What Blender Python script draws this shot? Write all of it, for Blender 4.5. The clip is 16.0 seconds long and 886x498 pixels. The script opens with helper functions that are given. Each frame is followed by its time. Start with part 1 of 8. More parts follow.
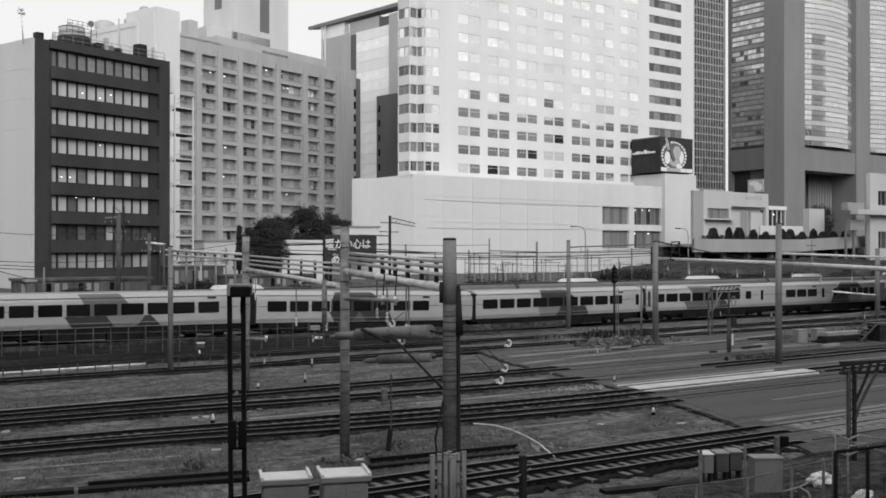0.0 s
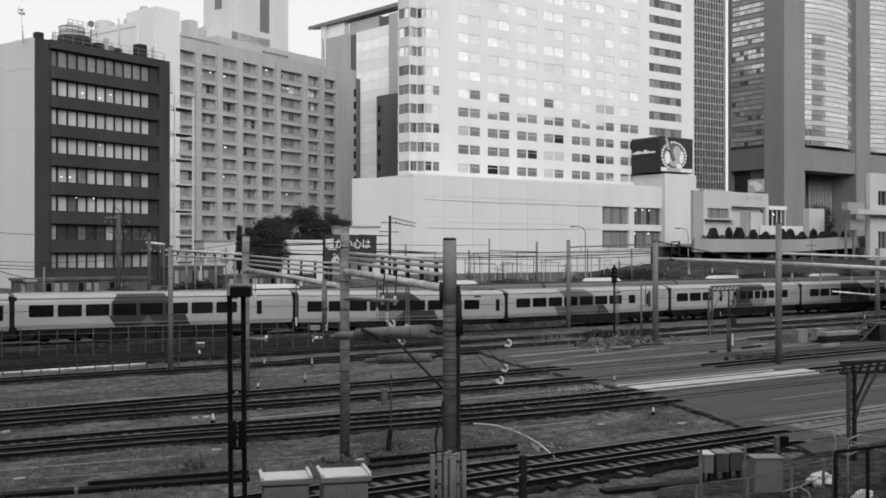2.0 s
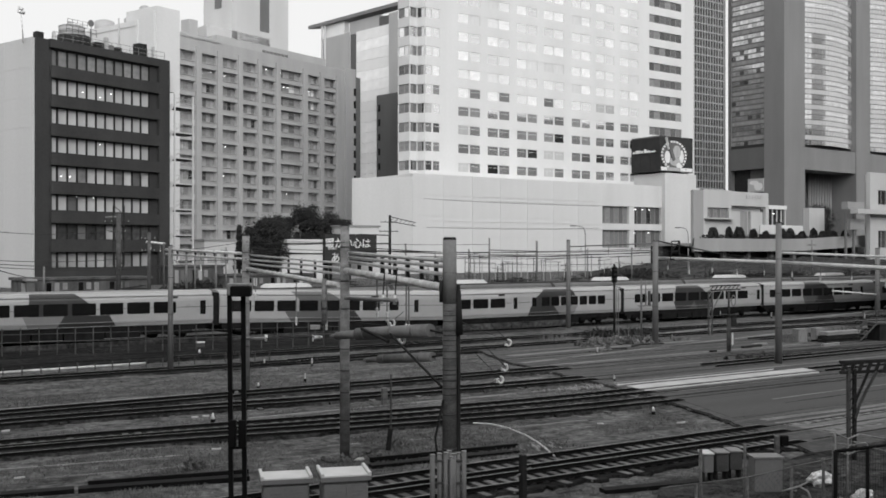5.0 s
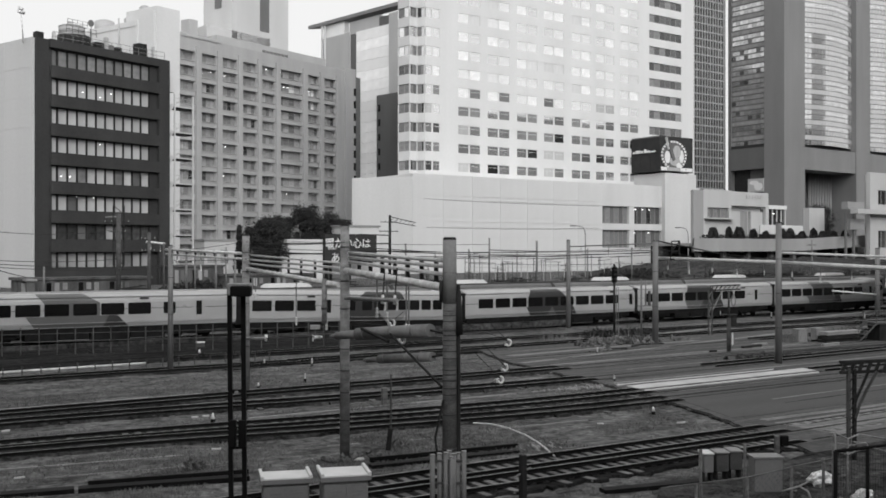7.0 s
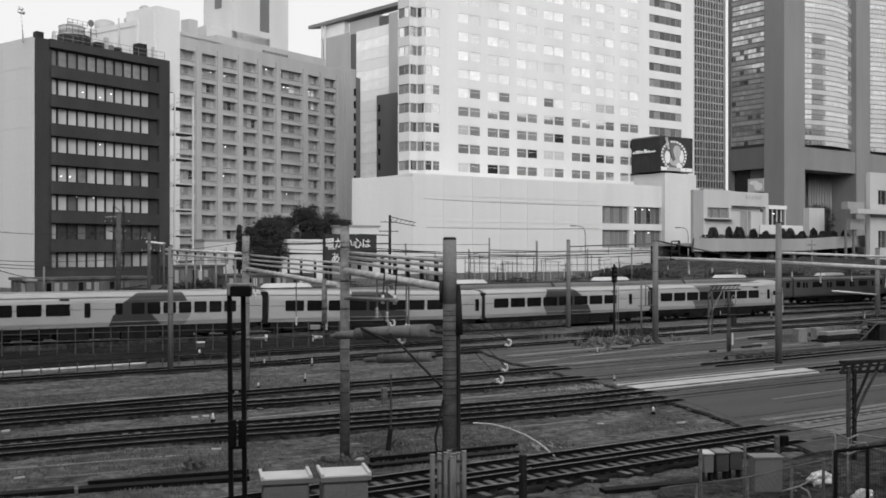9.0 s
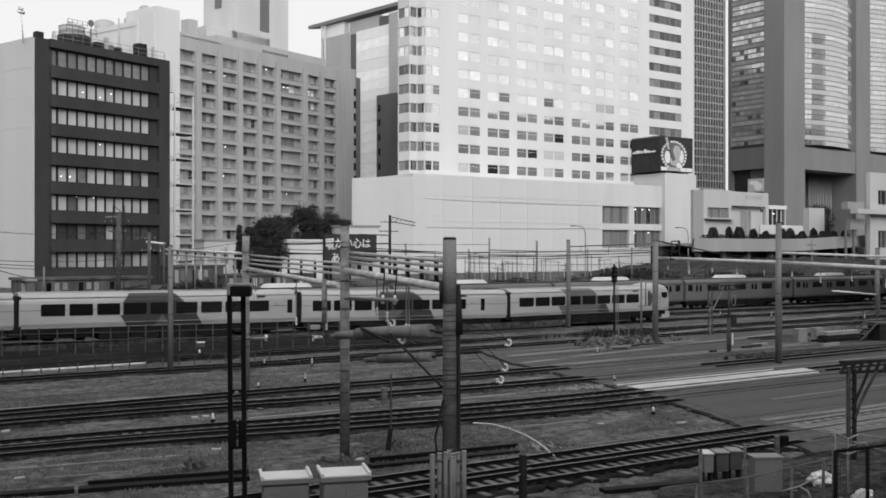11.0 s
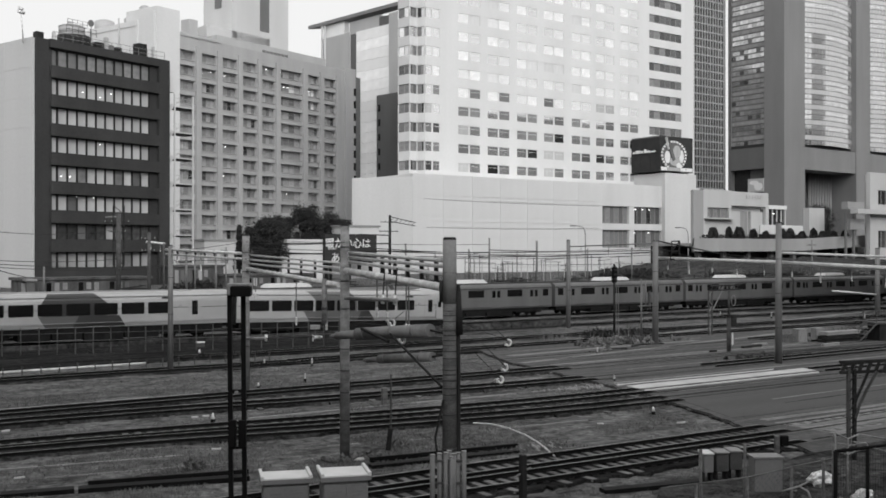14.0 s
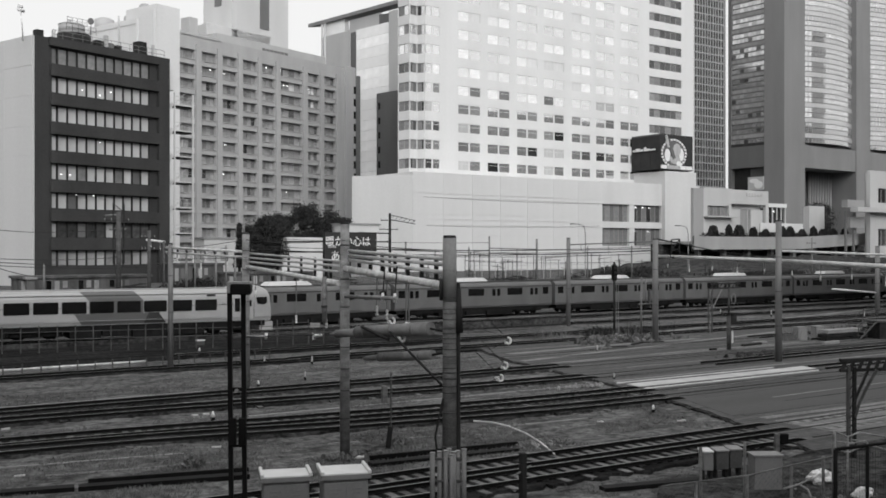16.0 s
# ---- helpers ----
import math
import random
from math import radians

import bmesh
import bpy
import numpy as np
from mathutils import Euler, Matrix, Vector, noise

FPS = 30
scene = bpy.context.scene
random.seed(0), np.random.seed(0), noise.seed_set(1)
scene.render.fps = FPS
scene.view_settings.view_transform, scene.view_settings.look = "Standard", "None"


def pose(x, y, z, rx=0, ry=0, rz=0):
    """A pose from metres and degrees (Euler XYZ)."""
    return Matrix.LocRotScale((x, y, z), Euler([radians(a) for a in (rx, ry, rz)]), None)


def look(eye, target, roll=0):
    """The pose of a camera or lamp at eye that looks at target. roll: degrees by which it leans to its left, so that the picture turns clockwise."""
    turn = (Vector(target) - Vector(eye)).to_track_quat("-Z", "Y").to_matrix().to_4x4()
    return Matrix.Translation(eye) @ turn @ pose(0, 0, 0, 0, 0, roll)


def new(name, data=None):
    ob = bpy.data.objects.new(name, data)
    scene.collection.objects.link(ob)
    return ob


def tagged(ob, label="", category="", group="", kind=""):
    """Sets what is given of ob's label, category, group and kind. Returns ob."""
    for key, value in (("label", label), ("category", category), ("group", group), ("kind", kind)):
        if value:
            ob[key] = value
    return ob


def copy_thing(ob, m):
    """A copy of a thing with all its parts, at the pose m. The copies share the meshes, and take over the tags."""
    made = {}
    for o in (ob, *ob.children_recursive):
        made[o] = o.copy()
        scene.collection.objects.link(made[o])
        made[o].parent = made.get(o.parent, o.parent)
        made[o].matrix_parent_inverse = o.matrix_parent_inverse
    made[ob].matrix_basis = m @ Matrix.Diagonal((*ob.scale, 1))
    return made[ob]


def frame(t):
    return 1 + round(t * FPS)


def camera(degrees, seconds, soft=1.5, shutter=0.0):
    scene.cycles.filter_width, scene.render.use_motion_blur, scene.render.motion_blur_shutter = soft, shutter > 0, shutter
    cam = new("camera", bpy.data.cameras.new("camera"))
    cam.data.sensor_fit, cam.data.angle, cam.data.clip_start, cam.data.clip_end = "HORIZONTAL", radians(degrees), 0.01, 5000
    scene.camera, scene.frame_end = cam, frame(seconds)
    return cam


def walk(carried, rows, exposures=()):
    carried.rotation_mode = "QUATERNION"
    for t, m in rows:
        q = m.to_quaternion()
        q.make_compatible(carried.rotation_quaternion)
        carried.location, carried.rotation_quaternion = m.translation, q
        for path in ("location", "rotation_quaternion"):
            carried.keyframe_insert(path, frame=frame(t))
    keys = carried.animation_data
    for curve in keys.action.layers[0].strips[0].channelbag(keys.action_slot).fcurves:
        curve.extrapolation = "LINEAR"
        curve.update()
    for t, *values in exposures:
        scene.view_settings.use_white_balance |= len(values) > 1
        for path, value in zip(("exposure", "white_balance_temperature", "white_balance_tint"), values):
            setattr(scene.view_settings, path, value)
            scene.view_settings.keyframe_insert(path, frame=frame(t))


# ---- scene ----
# World: x runs along the tracks, y across them away from the viewer, z = 0 at rail foot level.
cam = camera(47.4, 16.0, soft=1.72)


def view(tilt):
    return pose(0, 0, 6.5, 90 + tilt, 0, -33.367)


walk(cam, [(0, view(0.128)), (1.9, view(0.128)), (2.4, view(0.094)), (8.0, view(0.09)), (15.1, view(0.09)),
           (15.5, view(0.07)), (15.8, view(0.02)), (16.0, view(-0.016))], [(0, 0.53), (16.0, 0.53)])

# ---- sky and light: an overcast day, colourless ----
world = bpy.data.worlds.new("overcast_sky")
scene.world = world
world.use_nodes = True
wn, wl = world.node_tree.nodes, world.node_tree.links
sky = wn.new("ShaderNodeTexSky")
sky.sky_type, sky.sun_disc = "NISHITA", False
sky.sun_elevation, sky.sun_rotation = radians(32), radians(198)
sky.air_density, sky.dust_density, sky.ozone_density = 1.0, 6.0, 1.0
grey = wn.new("ShaderNodeRGBToBW")
wl.new(sky.outputs[0], grey.inputs[0])
cloud = wn.new("ShaderNodeMath")  # an even cloud deck with a little of the clear sky's gradient
cloud.operation = "MULTIPLY_ADD"
cloud.inputs[1].default_value, cloud.inputs[2].default_value = 0.25, 5.6
wl.new(grey.outputs[0], cloud.inputs[0])
wl.new(cloud.outputs[0], wn["Background"].inputs["Color"])
wn["Background"].inputs["Strength"].default_value = 0.1
sun = new("sun", bpy.data.lights.new("sun", "SUN"))
sun.data.energy, sun.data.angle, sun.data.color = 1.4, radians(40), (1, 1, 1)
sun.matrix_world = look((-30, -90, 58), (0, 0, 0))

# ---- materials ----


def material(name, grey_a, grey_b, rough=0.7, metal=0.0, size=1.0, bump=0.0, fine=0.0, streak=0.0, spread=0.0, spec=0.25, run=0.0):
    """Two greys mixed by coarse and fine noise; streak stretches the stains down the wall, run along the tracks; spread varies from piece to piece."""
    m = bpy.data.materials.new(name)
    m.use_nodes = True
    n, l = m.node_tree.nodes, m.node_tree.links
    b = n["Principled BSDF"]
    b.inputs["Roughness"].default_value, b.inputs["Metallic"].default_value = rough, metal
    b.inputs["Specular IOR Level"].default_value = spec
    co = n.new("ShaderNodeTexCoord")
    mp = n.new("ShaderNodeMapping")
    mp.inputs["Scale"].default_value = (1 / (1 + run), 1, 1 / (1 + streak))
    l.new(co.outputs["Object"], mp.inputs[0])
    t1, t2 = n.new("ShaderNodeTexNoise"), n.new("ShaderNodeTexNoise")
    t1.inputs["Scale"].default_value, t1.inputs["Detail"].default_value = 1 / size, 5
    t2.inputs["Scale"].default_value, t2.inputs["Detail"].default_value = 14 / size, 4
    l.new(mp.outputs[0], t1.inputs["Vector"])
    l.new(co.outputs["Object"], t2.inputs["Vector"])
    add = n.new("ShaderNodeMath")
    add.operation = "MULTIPLY_ADD"
    add.inputs[1].default_value = 0.5 + fine
    l.new(t2.outputs["Fac"], add.inputs[0])
    sub = n.new("ShaderNodeMath")
    sub.operation = "MULTIPLY_ADD"
    sub.inputs[1].default_value, sub.inputs[2].default_value = 1.6, -0.55 - fine / 2
    l.new(t1.outputs["Fac"], sub.inputs[0])
    l.new(sub.outputs[0], add.inputs[2])
    mix = n.new("ShaderNodeMix")
    mix.data_type = "RGBA"
    mix.inputs["A"].default_value = (grey_a, grey_a, grey_a, 1)
    mix.inputs["B"].default_value = (grey_b, grey_b, grey_b, 1)
    l.new(add.outputs[0], mix.inputs["Factor"])
    out = mix.outputs["Result"]
    if spread:
        info = n.new("ShaderNodeObjectInfo")
        k = n.new("ShaderNodeMath")
        k.operation = "MULTIPLY_ADD"
        k.inputs[1].default_value, k.inputs[2].default_value = 2 * spread, 1 - spread
        l.new(info.outputs["Random"], k.inputs[0])
        sc = n.new("ShaderNodeVectorMath")
        sc.operation = "SCALE"
        l.new(out, sc.inputs[0])
        l.new(k.outputs[0], sc.inputs["Scale"])
        out = sc.outputs[0]
    l.new(out, b.inputs["Base Color"])
    if bump:
        bp = n.new("ShaderNodeBump")
        bp.inputs["Strength"].default_value, bp.inputs["Distance"].default_value = 0.6, bump
        l.new(t2.outputs["Fac"], bp.inputs["Height"])
        l.new(bp.outputs[0], b.inputs["Normal"])
    return m


def ground_material(name, lo, hi, patch, grain, stones, run=1.0, grit_mix=0.6):
    """Mottled ground: wide patches, a coarse grain and scattered pale stones."""
    m = bpy.data.materials.new(name)
    m.use_nodes = True
    n, l = m.node_tree.nodes, m.node_tree.links
    b = n["Principled BSDF"]
    b.inputs["Roughness"].default_value, b.inputs["Specular IOR Level"].default_value = 0.95, 0.0
    co, mp = n.new("ShaderNodeTexCoord"), n.new("ShaderNodeMapping")
    mp.inputs["Scale"].default_value = (1 / (1 + run), 1, 1)
    l.new(co.outputs["Object"], mp.inputs[0])
    wide, grit, vor = n.new("ShaderNodeTexNoise"), n.new("ShaderNodeTexNoise"), n.new("ShaderNodeTexVoronoi")
    for tex, scale in ((wide, 1 / patch), (grit, 1 / grain)):
        tex.inputs["Scale"].default_value, tex.inputs["Detail"].default_value, tex.inputs["Roughness"].default_value = scale, 7, 0.72
    vor.inputs["Scale"].default_value = 3.2
    l.new(mp.outputs[0], wide.inputs["Vector"])
    l.new(co.outputs["Object"], grit.inputs["Vector"])
    l.new(co.outputs["Object"], vor.inputs["Vector"])

    def ramp(src, a, c, ra, rc):
        r = n.new("ShaderNodeMapRange")
        r.inputs["From Min"].default_value, r.inputs["From Max"].default_value = a, c
        r.inputs["To Min"].default_value, r.inputs["To Max"].default_value = ra, rc
        l.new(src, r.inputs["Value"])
        return r.outputs[0]
    base = ramp(wide.outputs["Fac"], 0.38, 0.62, lo, hi)
    mul = n.new("ShaderNodeMath")
    mul.operation = "MULTIPLY"
    l.new(base, mul.inputs[0])
    l.new(ramp(grit.outputs["Fac"], 0.36, 0.64, 1 - grit_mix, 1 + grit_mix), mul.inputs[1])
    add = n.new("ShaderNodeMath")
    add.operation = "ADD"
    l.new(mul.outputs[0], add.inputs[0])
    l.new(ramp(vor.outputs["Distance"], 0.07, 0.13, stones, 0.0), add.inputs[1])
    l.new(add.outputs[0], b.inputs["Base Color"])
    bp = n.new("ShaderNodeBump")
    bp.inputs["Strength"].default_value, bp.inputs["Distance"].default_value = 0.7, 0.06
    l.new(grit.outputs["Fac"], bp.inputs["Height"])
    l.new(bp.outputs[0], b.inputs["Normal"])
    return m


M = {}
M["ballast"] = ground_material("ballast_and_weeds", 0.056, 0.14, 1.1, 0.3, 0.12, 1.6, 0.55)
M["asphalt"] = ground_material("worn_asphalt", 0.07, 0.115, 0.5, 0.25, 0.0, 30.0, 0.2)
M["asphalt_dark"] = material("fresh_asphalt", 0.048, 0.075, 0.9, size=3, bump=0.008, fine=0.3, run=3)
M["gravel_dark"] = ground_material("oily_ballast", 0.018, 0.068, 0.6, 0.22, 0.05, 4.0)
M["sleeper"] = material("concrete_sleeper", 0.07, 0.24, 0.85, size=0.8, bump=0.01, fine=0.4, spread=0.4, spec=0.04)
M["rail"] = material("rusty_rail_steel", 0.008, 0.023, 0.6, 0.2, size=0.6, spec=0.04)
M["rail_top"] = material("dull_rail_head", 0.10, 0.26, 0.4, 0.4, size=1.5)
M["concrete"] = material("weathered_concrete", 0.16, 0.30, 0.85, size=1.2, bump=0.006, fine=0.3, streak=4)
M["pole_concrete"] = material("spun_concrete_pole", 0.045, 0.17, 0.8, size=0.5, bump=0.006, fine=0.7, streak=-0.55)
M["post_grey"] = material("grey_fence_post", 0.035, 0.10, 0.8, size=0.35, fine=0.9)
M["pole_pale"] = material("pale_concrete_pole", 0.09, 0.31, 0.8, size=0.45, bump=0.006, fine=0.7, streak=-0.55)
M["tube_pale"] = material("weathered_pale_tube", 0.34, 0.66, 0.6, 0.0, size=0.5, fine=0.8)
M["tube_grey"] = material("grey_painted_tube", 0.11, 0.24, 0.7, size=0.4, fine=0.8)
M["pole_steel"] = material("galvanised_pole_steel", 0.12, 0.22, 0.6, 0.2, size=0.6, fine=0.3, streak=4)
M["steel_light"] = material("pale_painted_steel", 0.34, 0.78, 0.55, 0.0, size=0.3, fine=0.8)
M["steel_dark"] = material("dark_weathered_steel", 0.018, 0.045, 0.6, 0.3, size=0.4, fine=0.3, spec=0.04)
M["black_steel"] = material("black_painted_steel", 0.005, 0.013, 0.55, 0.0, size=0.4, spec=0.04)
M["cable"] = material("black_cable", 0.02, 0.04, 0.6, 0.0, size=0.5, spec=0.04)
M["insulator"] = material("white_porcelain", 0.6, 0.78, 0.25, size=0.3)
M["white_wall"] = material("white_glazed_tile_wall", 0.53, 0.64, 0.55, size=6, fine=0.1, streak=6, bump=0.002)
M["white_panel"] = material("pale_cladding_panel", 0.46, 0.56, 0.6, size=5, fine=0.15, streak=5, bump=0.002)
M["store_panel"] = material("cream_store_panel", 0.47, 0.55, 0.6, size=5, fine=0.12, streak=5, spread=0.004)
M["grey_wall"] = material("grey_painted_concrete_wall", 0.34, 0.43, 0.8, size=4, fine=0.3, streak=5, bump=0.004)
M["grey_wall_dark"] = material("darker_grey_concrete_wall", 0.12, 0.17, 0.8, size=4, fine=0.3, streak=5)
M["brown_tile"] = material("dark_brown_tile_wall", 0.033, 0.054, 0.5, size=3, fine=0.4, streak=3, bump=0.003, spec=0.04)
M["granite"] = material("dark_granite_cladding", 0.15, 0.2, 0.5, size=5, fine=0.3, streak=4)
# darker copy of the granite: painted shade on the tower's side, plain dark elsewhere
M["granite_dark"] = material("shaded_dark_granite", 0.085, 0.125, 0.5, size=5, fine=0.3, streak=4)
M["shop_wall"] = material("dull_white_shop_render", 0.36, 0.44, 0.7, size=3, fine=0.2, streak=5, bump=0.003)
M["terrace_wall"] = material("weathered_pale_render", 0.22, 0.30, 0.8, size=4, fine=0.2, streak=5, bump=0.003)
M["block_wall"] = material("stained_grey_concrete_wall", 0.30, 0.40, 0.8, size=4, fine=0.3, streak=5, bump=0.004)
M["end_panel"] = material("grey_white_end_wall_panel", 0.43, 0.51, 0.6, size=5, fine=0.15, streak=5, bump=0.002)
M["shed"] = material("dark_weathered_shed_wall", 0.03, 0.12, 0.85, size=1.0, fine=0.6, streak=5)
M["roof"] = material("grey_roof_membrane", 0.2, 0.3, 0.85, size=3, fine=0.3)
M["frame"] = material("window_frame_metal", 0.20, 0.30, 0.5, 0.2, size=1.0)
M["frame_dark"] = material("dark_window_frame", 0.02, 0.035, 0.5, 0.2, size=1.0)
M["blind"] = material("drawn_white_blind", 0.34, 0.46, 0.8, size=0.6, fine=0.2, streak=6, spread=0.12)
M["blind_white"] = material("bright_drawn_blind", 0.55, 0.66, 0.6, size=0.6, fine=0.15, streak=6, spread=0.12)
M["blind_dim"] = material("dull_drawn_blind", 0.22, 0.34, 0.8, size=0.6, fine=0.2, streak=6, spread=0.3)
M["train_white"] = material("cream_white_train_paint", 0.27, 0.37, 0.32, size=1.2, fine=0.15, streak=2, run=2, spec=0.5)
M["train_roof"] = material("dusty_train_roof", 0.22, 0.32, 0.7, size=1.5, fine=0.3)
M["train_dark_a"] = material("dark_livery_paint", 0.035, 0.05, 0.32, size=2, fine=0.08)
M["train_dark_b"] = material("mid_livery_paint", 0.09, 0.12, 0.32, size=2, fine=0.08)
M["train_dark_c"] = material("pale_livery_paint", 0.17, 0.22, 0.32, size=2, fine=0.08)
M["commuter"] = material("dull_stainless_train_side", 0.09, 0.14, 0.5, 0.1, size=2, fine=0.15, streak=3)
M["commuter_door"] = material("dull_train_door", 0.095, 0.14, 0.5, 0.1, size=2, fine=0.15)
M["commuter_band"] = material("train_colour_band", 0.03, 0.045, 0.4, 0.0, size=2)
M["commuter_roof"] = material("sooty_train_roof", 0.035, 0.06, 0.8, size=1.5, fine=0.3, spec=0.04)
M["underframe"] = material("sooty_underframe", 0.006, 0.02, 0.8, size=0.5, fine=0.4, spec=0.04)
# light from above is put into these colours: darker body, bright lid
M["cabinet"] = material("grey_cabinet_paint", 0.14, 0.22, 0.5, size=1.0, fine=0.15, streak=3)
M["cabinet_lid"] = material("sky_lit_cabinet_lid", 0.5, 0.66, 0.5, size=0.6, fine=0.2)
M["sheet"] = material("white_plastic_sheet", 0.5, 0.68, 0.4, size=0.3)
M["asphalt_pale"] = ground_material("pale_worn_asphalt", 0.13, 0.23, 0.4, 0.2, 0.0, 12.0, 0.2)
M["leaf"] = material("dark_evergreen_leaf", 0.016, 0.052, 0.7, size=0.5, fine=0.5, spec=0.04)
M["bark"] = material("dark_bark", 0.03, 0.06, 0.9, size=0.3, fine=0.5, spec=0.04)
M["grass"] = material("dry_grass_and_weeds", 0.07, 0.2, 0.95, size=1.5, fine=0.8)
M["soil"] = ground_material("dark_embankment_soil", 0.02, 0.07, 0.9, 0.3, 0.03, 3.0)
M["blackish_soil"] = ground_material("blackish_ground_soil", 0.011, 0.032, 0.9, 0.3, 0.02, 4.0, 0.4)
M["sign_dark"] = material("dark_sign_panel", 0.028, 0.045, 0.5, size=2, spec=0.04)
M["sign_white"] = material("white_sign_paint", 0.6, 0.7, 0.5, size=1)
M["line_white"] = material("pale_concrete_slab", 0.30, 0.52, 0.8, size=1.2, fine=0.4)


def glass_material(name, base, rough, gloss, spread=0.3, texture=2.0, mirror=0.0):
    """A coated pane: dark room behind, a mirror-like film in front."""
    m = bpy.data.materials.new(name)
    m.use_nodes = True
    n, l = m.node_tree.nodes, m.node_tree.links
    b = n["Principled BSDF"]
    info, co, no = n.new("ShaderNodeObjectInfo"), n.new("ShaderNodeTexCoord"), n.new("ShaderNodeTexNoise")
    no.inputs["Scale"].default_value = texture
    l.new(co.outputs["Object"], no.inputs["Vector"])
    mul = n.new("ShaderNodeMath")
    mul.operation = "MULTIPLY"
    l.new(info.outputs["Random"], mul.inputs[0])
    l.new(no.outputs["Fac"], mul.inputs[1])
    mix = n.new("ShaderNodeMix")
    mix.data_type = "RGBA"
    lo, hi = base * (1 - spread), base * (1 + 3 * spread)
    mix.inputs["A"].default_value = (lo, lo, lo, 1)
    mix.inputs["B"].default_value = (hi, hi, hi, 1)
    l.new(mul.outputs[0], mix.inputs["Factor"])
    l.new(mix.outputs["Result"], b.inputs["Base Color"])
    b.inputs["Roughness"].default_value, b.inputs["Metallic"].default_value = rough, mirror
    b.inputs["IOR"].default_value = gloss
    return m


M["pane"] = glass_material("mirror_tinted_window_glass", 0.83, 0.04, 1.5, 0.14, 0.5, 0.85)
M["spandrel"] = material("pale_coated_spandrel_panel", 0.5, 0.6, 0.25, 0.3, size=3, fine=0.1, spec=0.5)
M["grid_metal"] = material("pale_mullion_metal", 0.28, 0.38, 0.5, 0.1, size=2)
M["pane_dim"] = glass_material("tinted_window_glass", 0.05, 0.08, 1.8, 0.7)
M["pane_pale"] = glass_material("pale_mirror_glass", 0.78, 0.1, 2.2, 0.15, 0.4)
M["pane_curtain"] = glass_material("window_glass_over_net_curtain", 0.17, 0.12, 1.6, 0.35)
M["pane_office"] = glass_material("window_glass_over_pale_blind", 0.27, 0.12, 1.6, 0.3)
M["pane_dark"] = glass_material("train_window_glass", 0.008, 0.08, 1.5, 0.3)
M["pane_bright"] = glass_material("mirror_coated_glass", 0.62, 0.06, 1.5, 0.15, 0.5, 0.8)
M["pane_side"] = glass_material("grey_mirror_glass", 0.5, 0.08, 1.6, 0.25, 0.5, 0.85)
M["glow"] = bpy.data.materials.new("fluorescent_lamp")
M["glow"].use_nodes = True
M["glow"].node_tree.nodes["Principled BSDF"].inputs["Emission Color"].default_value = (1, 1, 1, 1)
M["glow"].node_tree.nodes["Principled BSDF"].inputs["Emission Strength"].default_value = 1.6

# ---- mesh helpers ----


def box(bm, x0, x1, y0, y1, z0, z1):
    v = [bm.verts.new((x, y, z)) for z in (z0, z1) for y in (y0, y1) for x in (x0, x1)]
    for f in ((0, 2, 3, 1), (4, 5, 7, 6), (0, 1, 5, 4), (2, 6, 7, 3), (0, 4, 6, 2), (1, 3, 7, 5)):
        bm.faces.new([v[i] for i in f])
    return v


def prism(bm, outline, z0, z1):
    """A plan outline (counter-clockwise) raised from z0 to z1."""
    a = [bm.verts.new((x, y, z0)) for x, y in outline]
    b = [bm.verts.new((x, y, z1)) for x, y in outline]
    bm.faces.new(a[::-1])
    bm.faces.new(b)
    for i in range(len(a)):
        j = (i + 1) % len(a)
        bm.faces.new((a[i], a[j], b[j], b[i]))


def tube(bm, p, q, r0, r1=None, n=10):
    """A round bar from p to q, capped."""
    p, q = Vector(p), Vector(q)
    r1 = r0 if r1 is None else r1
    d = (q - p).normalized()
    s = d.orthogonal().normalized()
    t = d.cross(s)
    rings = []
    for c, r in ((p, r0), (q, r1)):
        rings.append([bm.verts.new(c + (s * math.cos(2 * math.pi * i / n) + t * math.sin(2 * math.pi * i / n)) * r) for i in range(n)])
    for i in range(n):
        j = (i + 1) % n
        f = bm.faces.new((rings[0][i], rings[0][j], rings[1][j], rings[1][i]))
        f.smooth = n > 6
    bm.faces.new(rings[0][::-1])
    bm.faces.new(rings[1])


def bend(bm, pts, r, n=8):
    """One bent round bar through the points, capped."""
    pts = [Vector(p) for p in pts]
    rings = []
    for i, p in enumerate(pts):
        d = (pts[min(i + 1, len(pts) - 1)] - pts[max(i - 1, 0)]).normalized()
        side = d.cross(Vector((0.31, 0.9, 0.3))).normalized()
        rise = side.cross(d)
        rings.append([bm.verts.new(p + (side * math.cos(2 * math.pi * k / n) + rise * math.sin(2 * math.pi * k / n)) * r) for k in range(n)])
    for a, b in zip(rings, rings[1:]):
        for k in range(n):
            bm.faces.new((a[k], a[(k + 1) % n], b[(k + 1) % n], b[k])).smooth = True
    bm.faces.new(rings[0][::-1])
    bm.faces.new(rings[-1])


def bar(bm, p, q, w, h=None):
    """A square bar from p to q."""
    p, q = Vector(p), Vector(q)
    h = w if h is None else h
    d = (q - p).normalized()
    up = Vector((0, 0, 1)) if abs(d.z) < 0.9 else Vector((0, 1, 0))
    s = d.cross(up).normalized()
    t = s.cross(d)
    ends = []
    for c in (p, q):
        ends.append([bm.verts.new(c + s * a * w / 2 + t * b * h / 2) for a, b in ((-1, -1), (1, -1), (1, 1), (-1, 1))])
    for i in range(4):
        j = (i + 1) % 4
        bm.faces.new((ends[0][i], ends[0][j], ends[1][j], ends[1][i]))
    bm.faces.new(ends[0][::-1])
    bm.faces.new(ends[1])


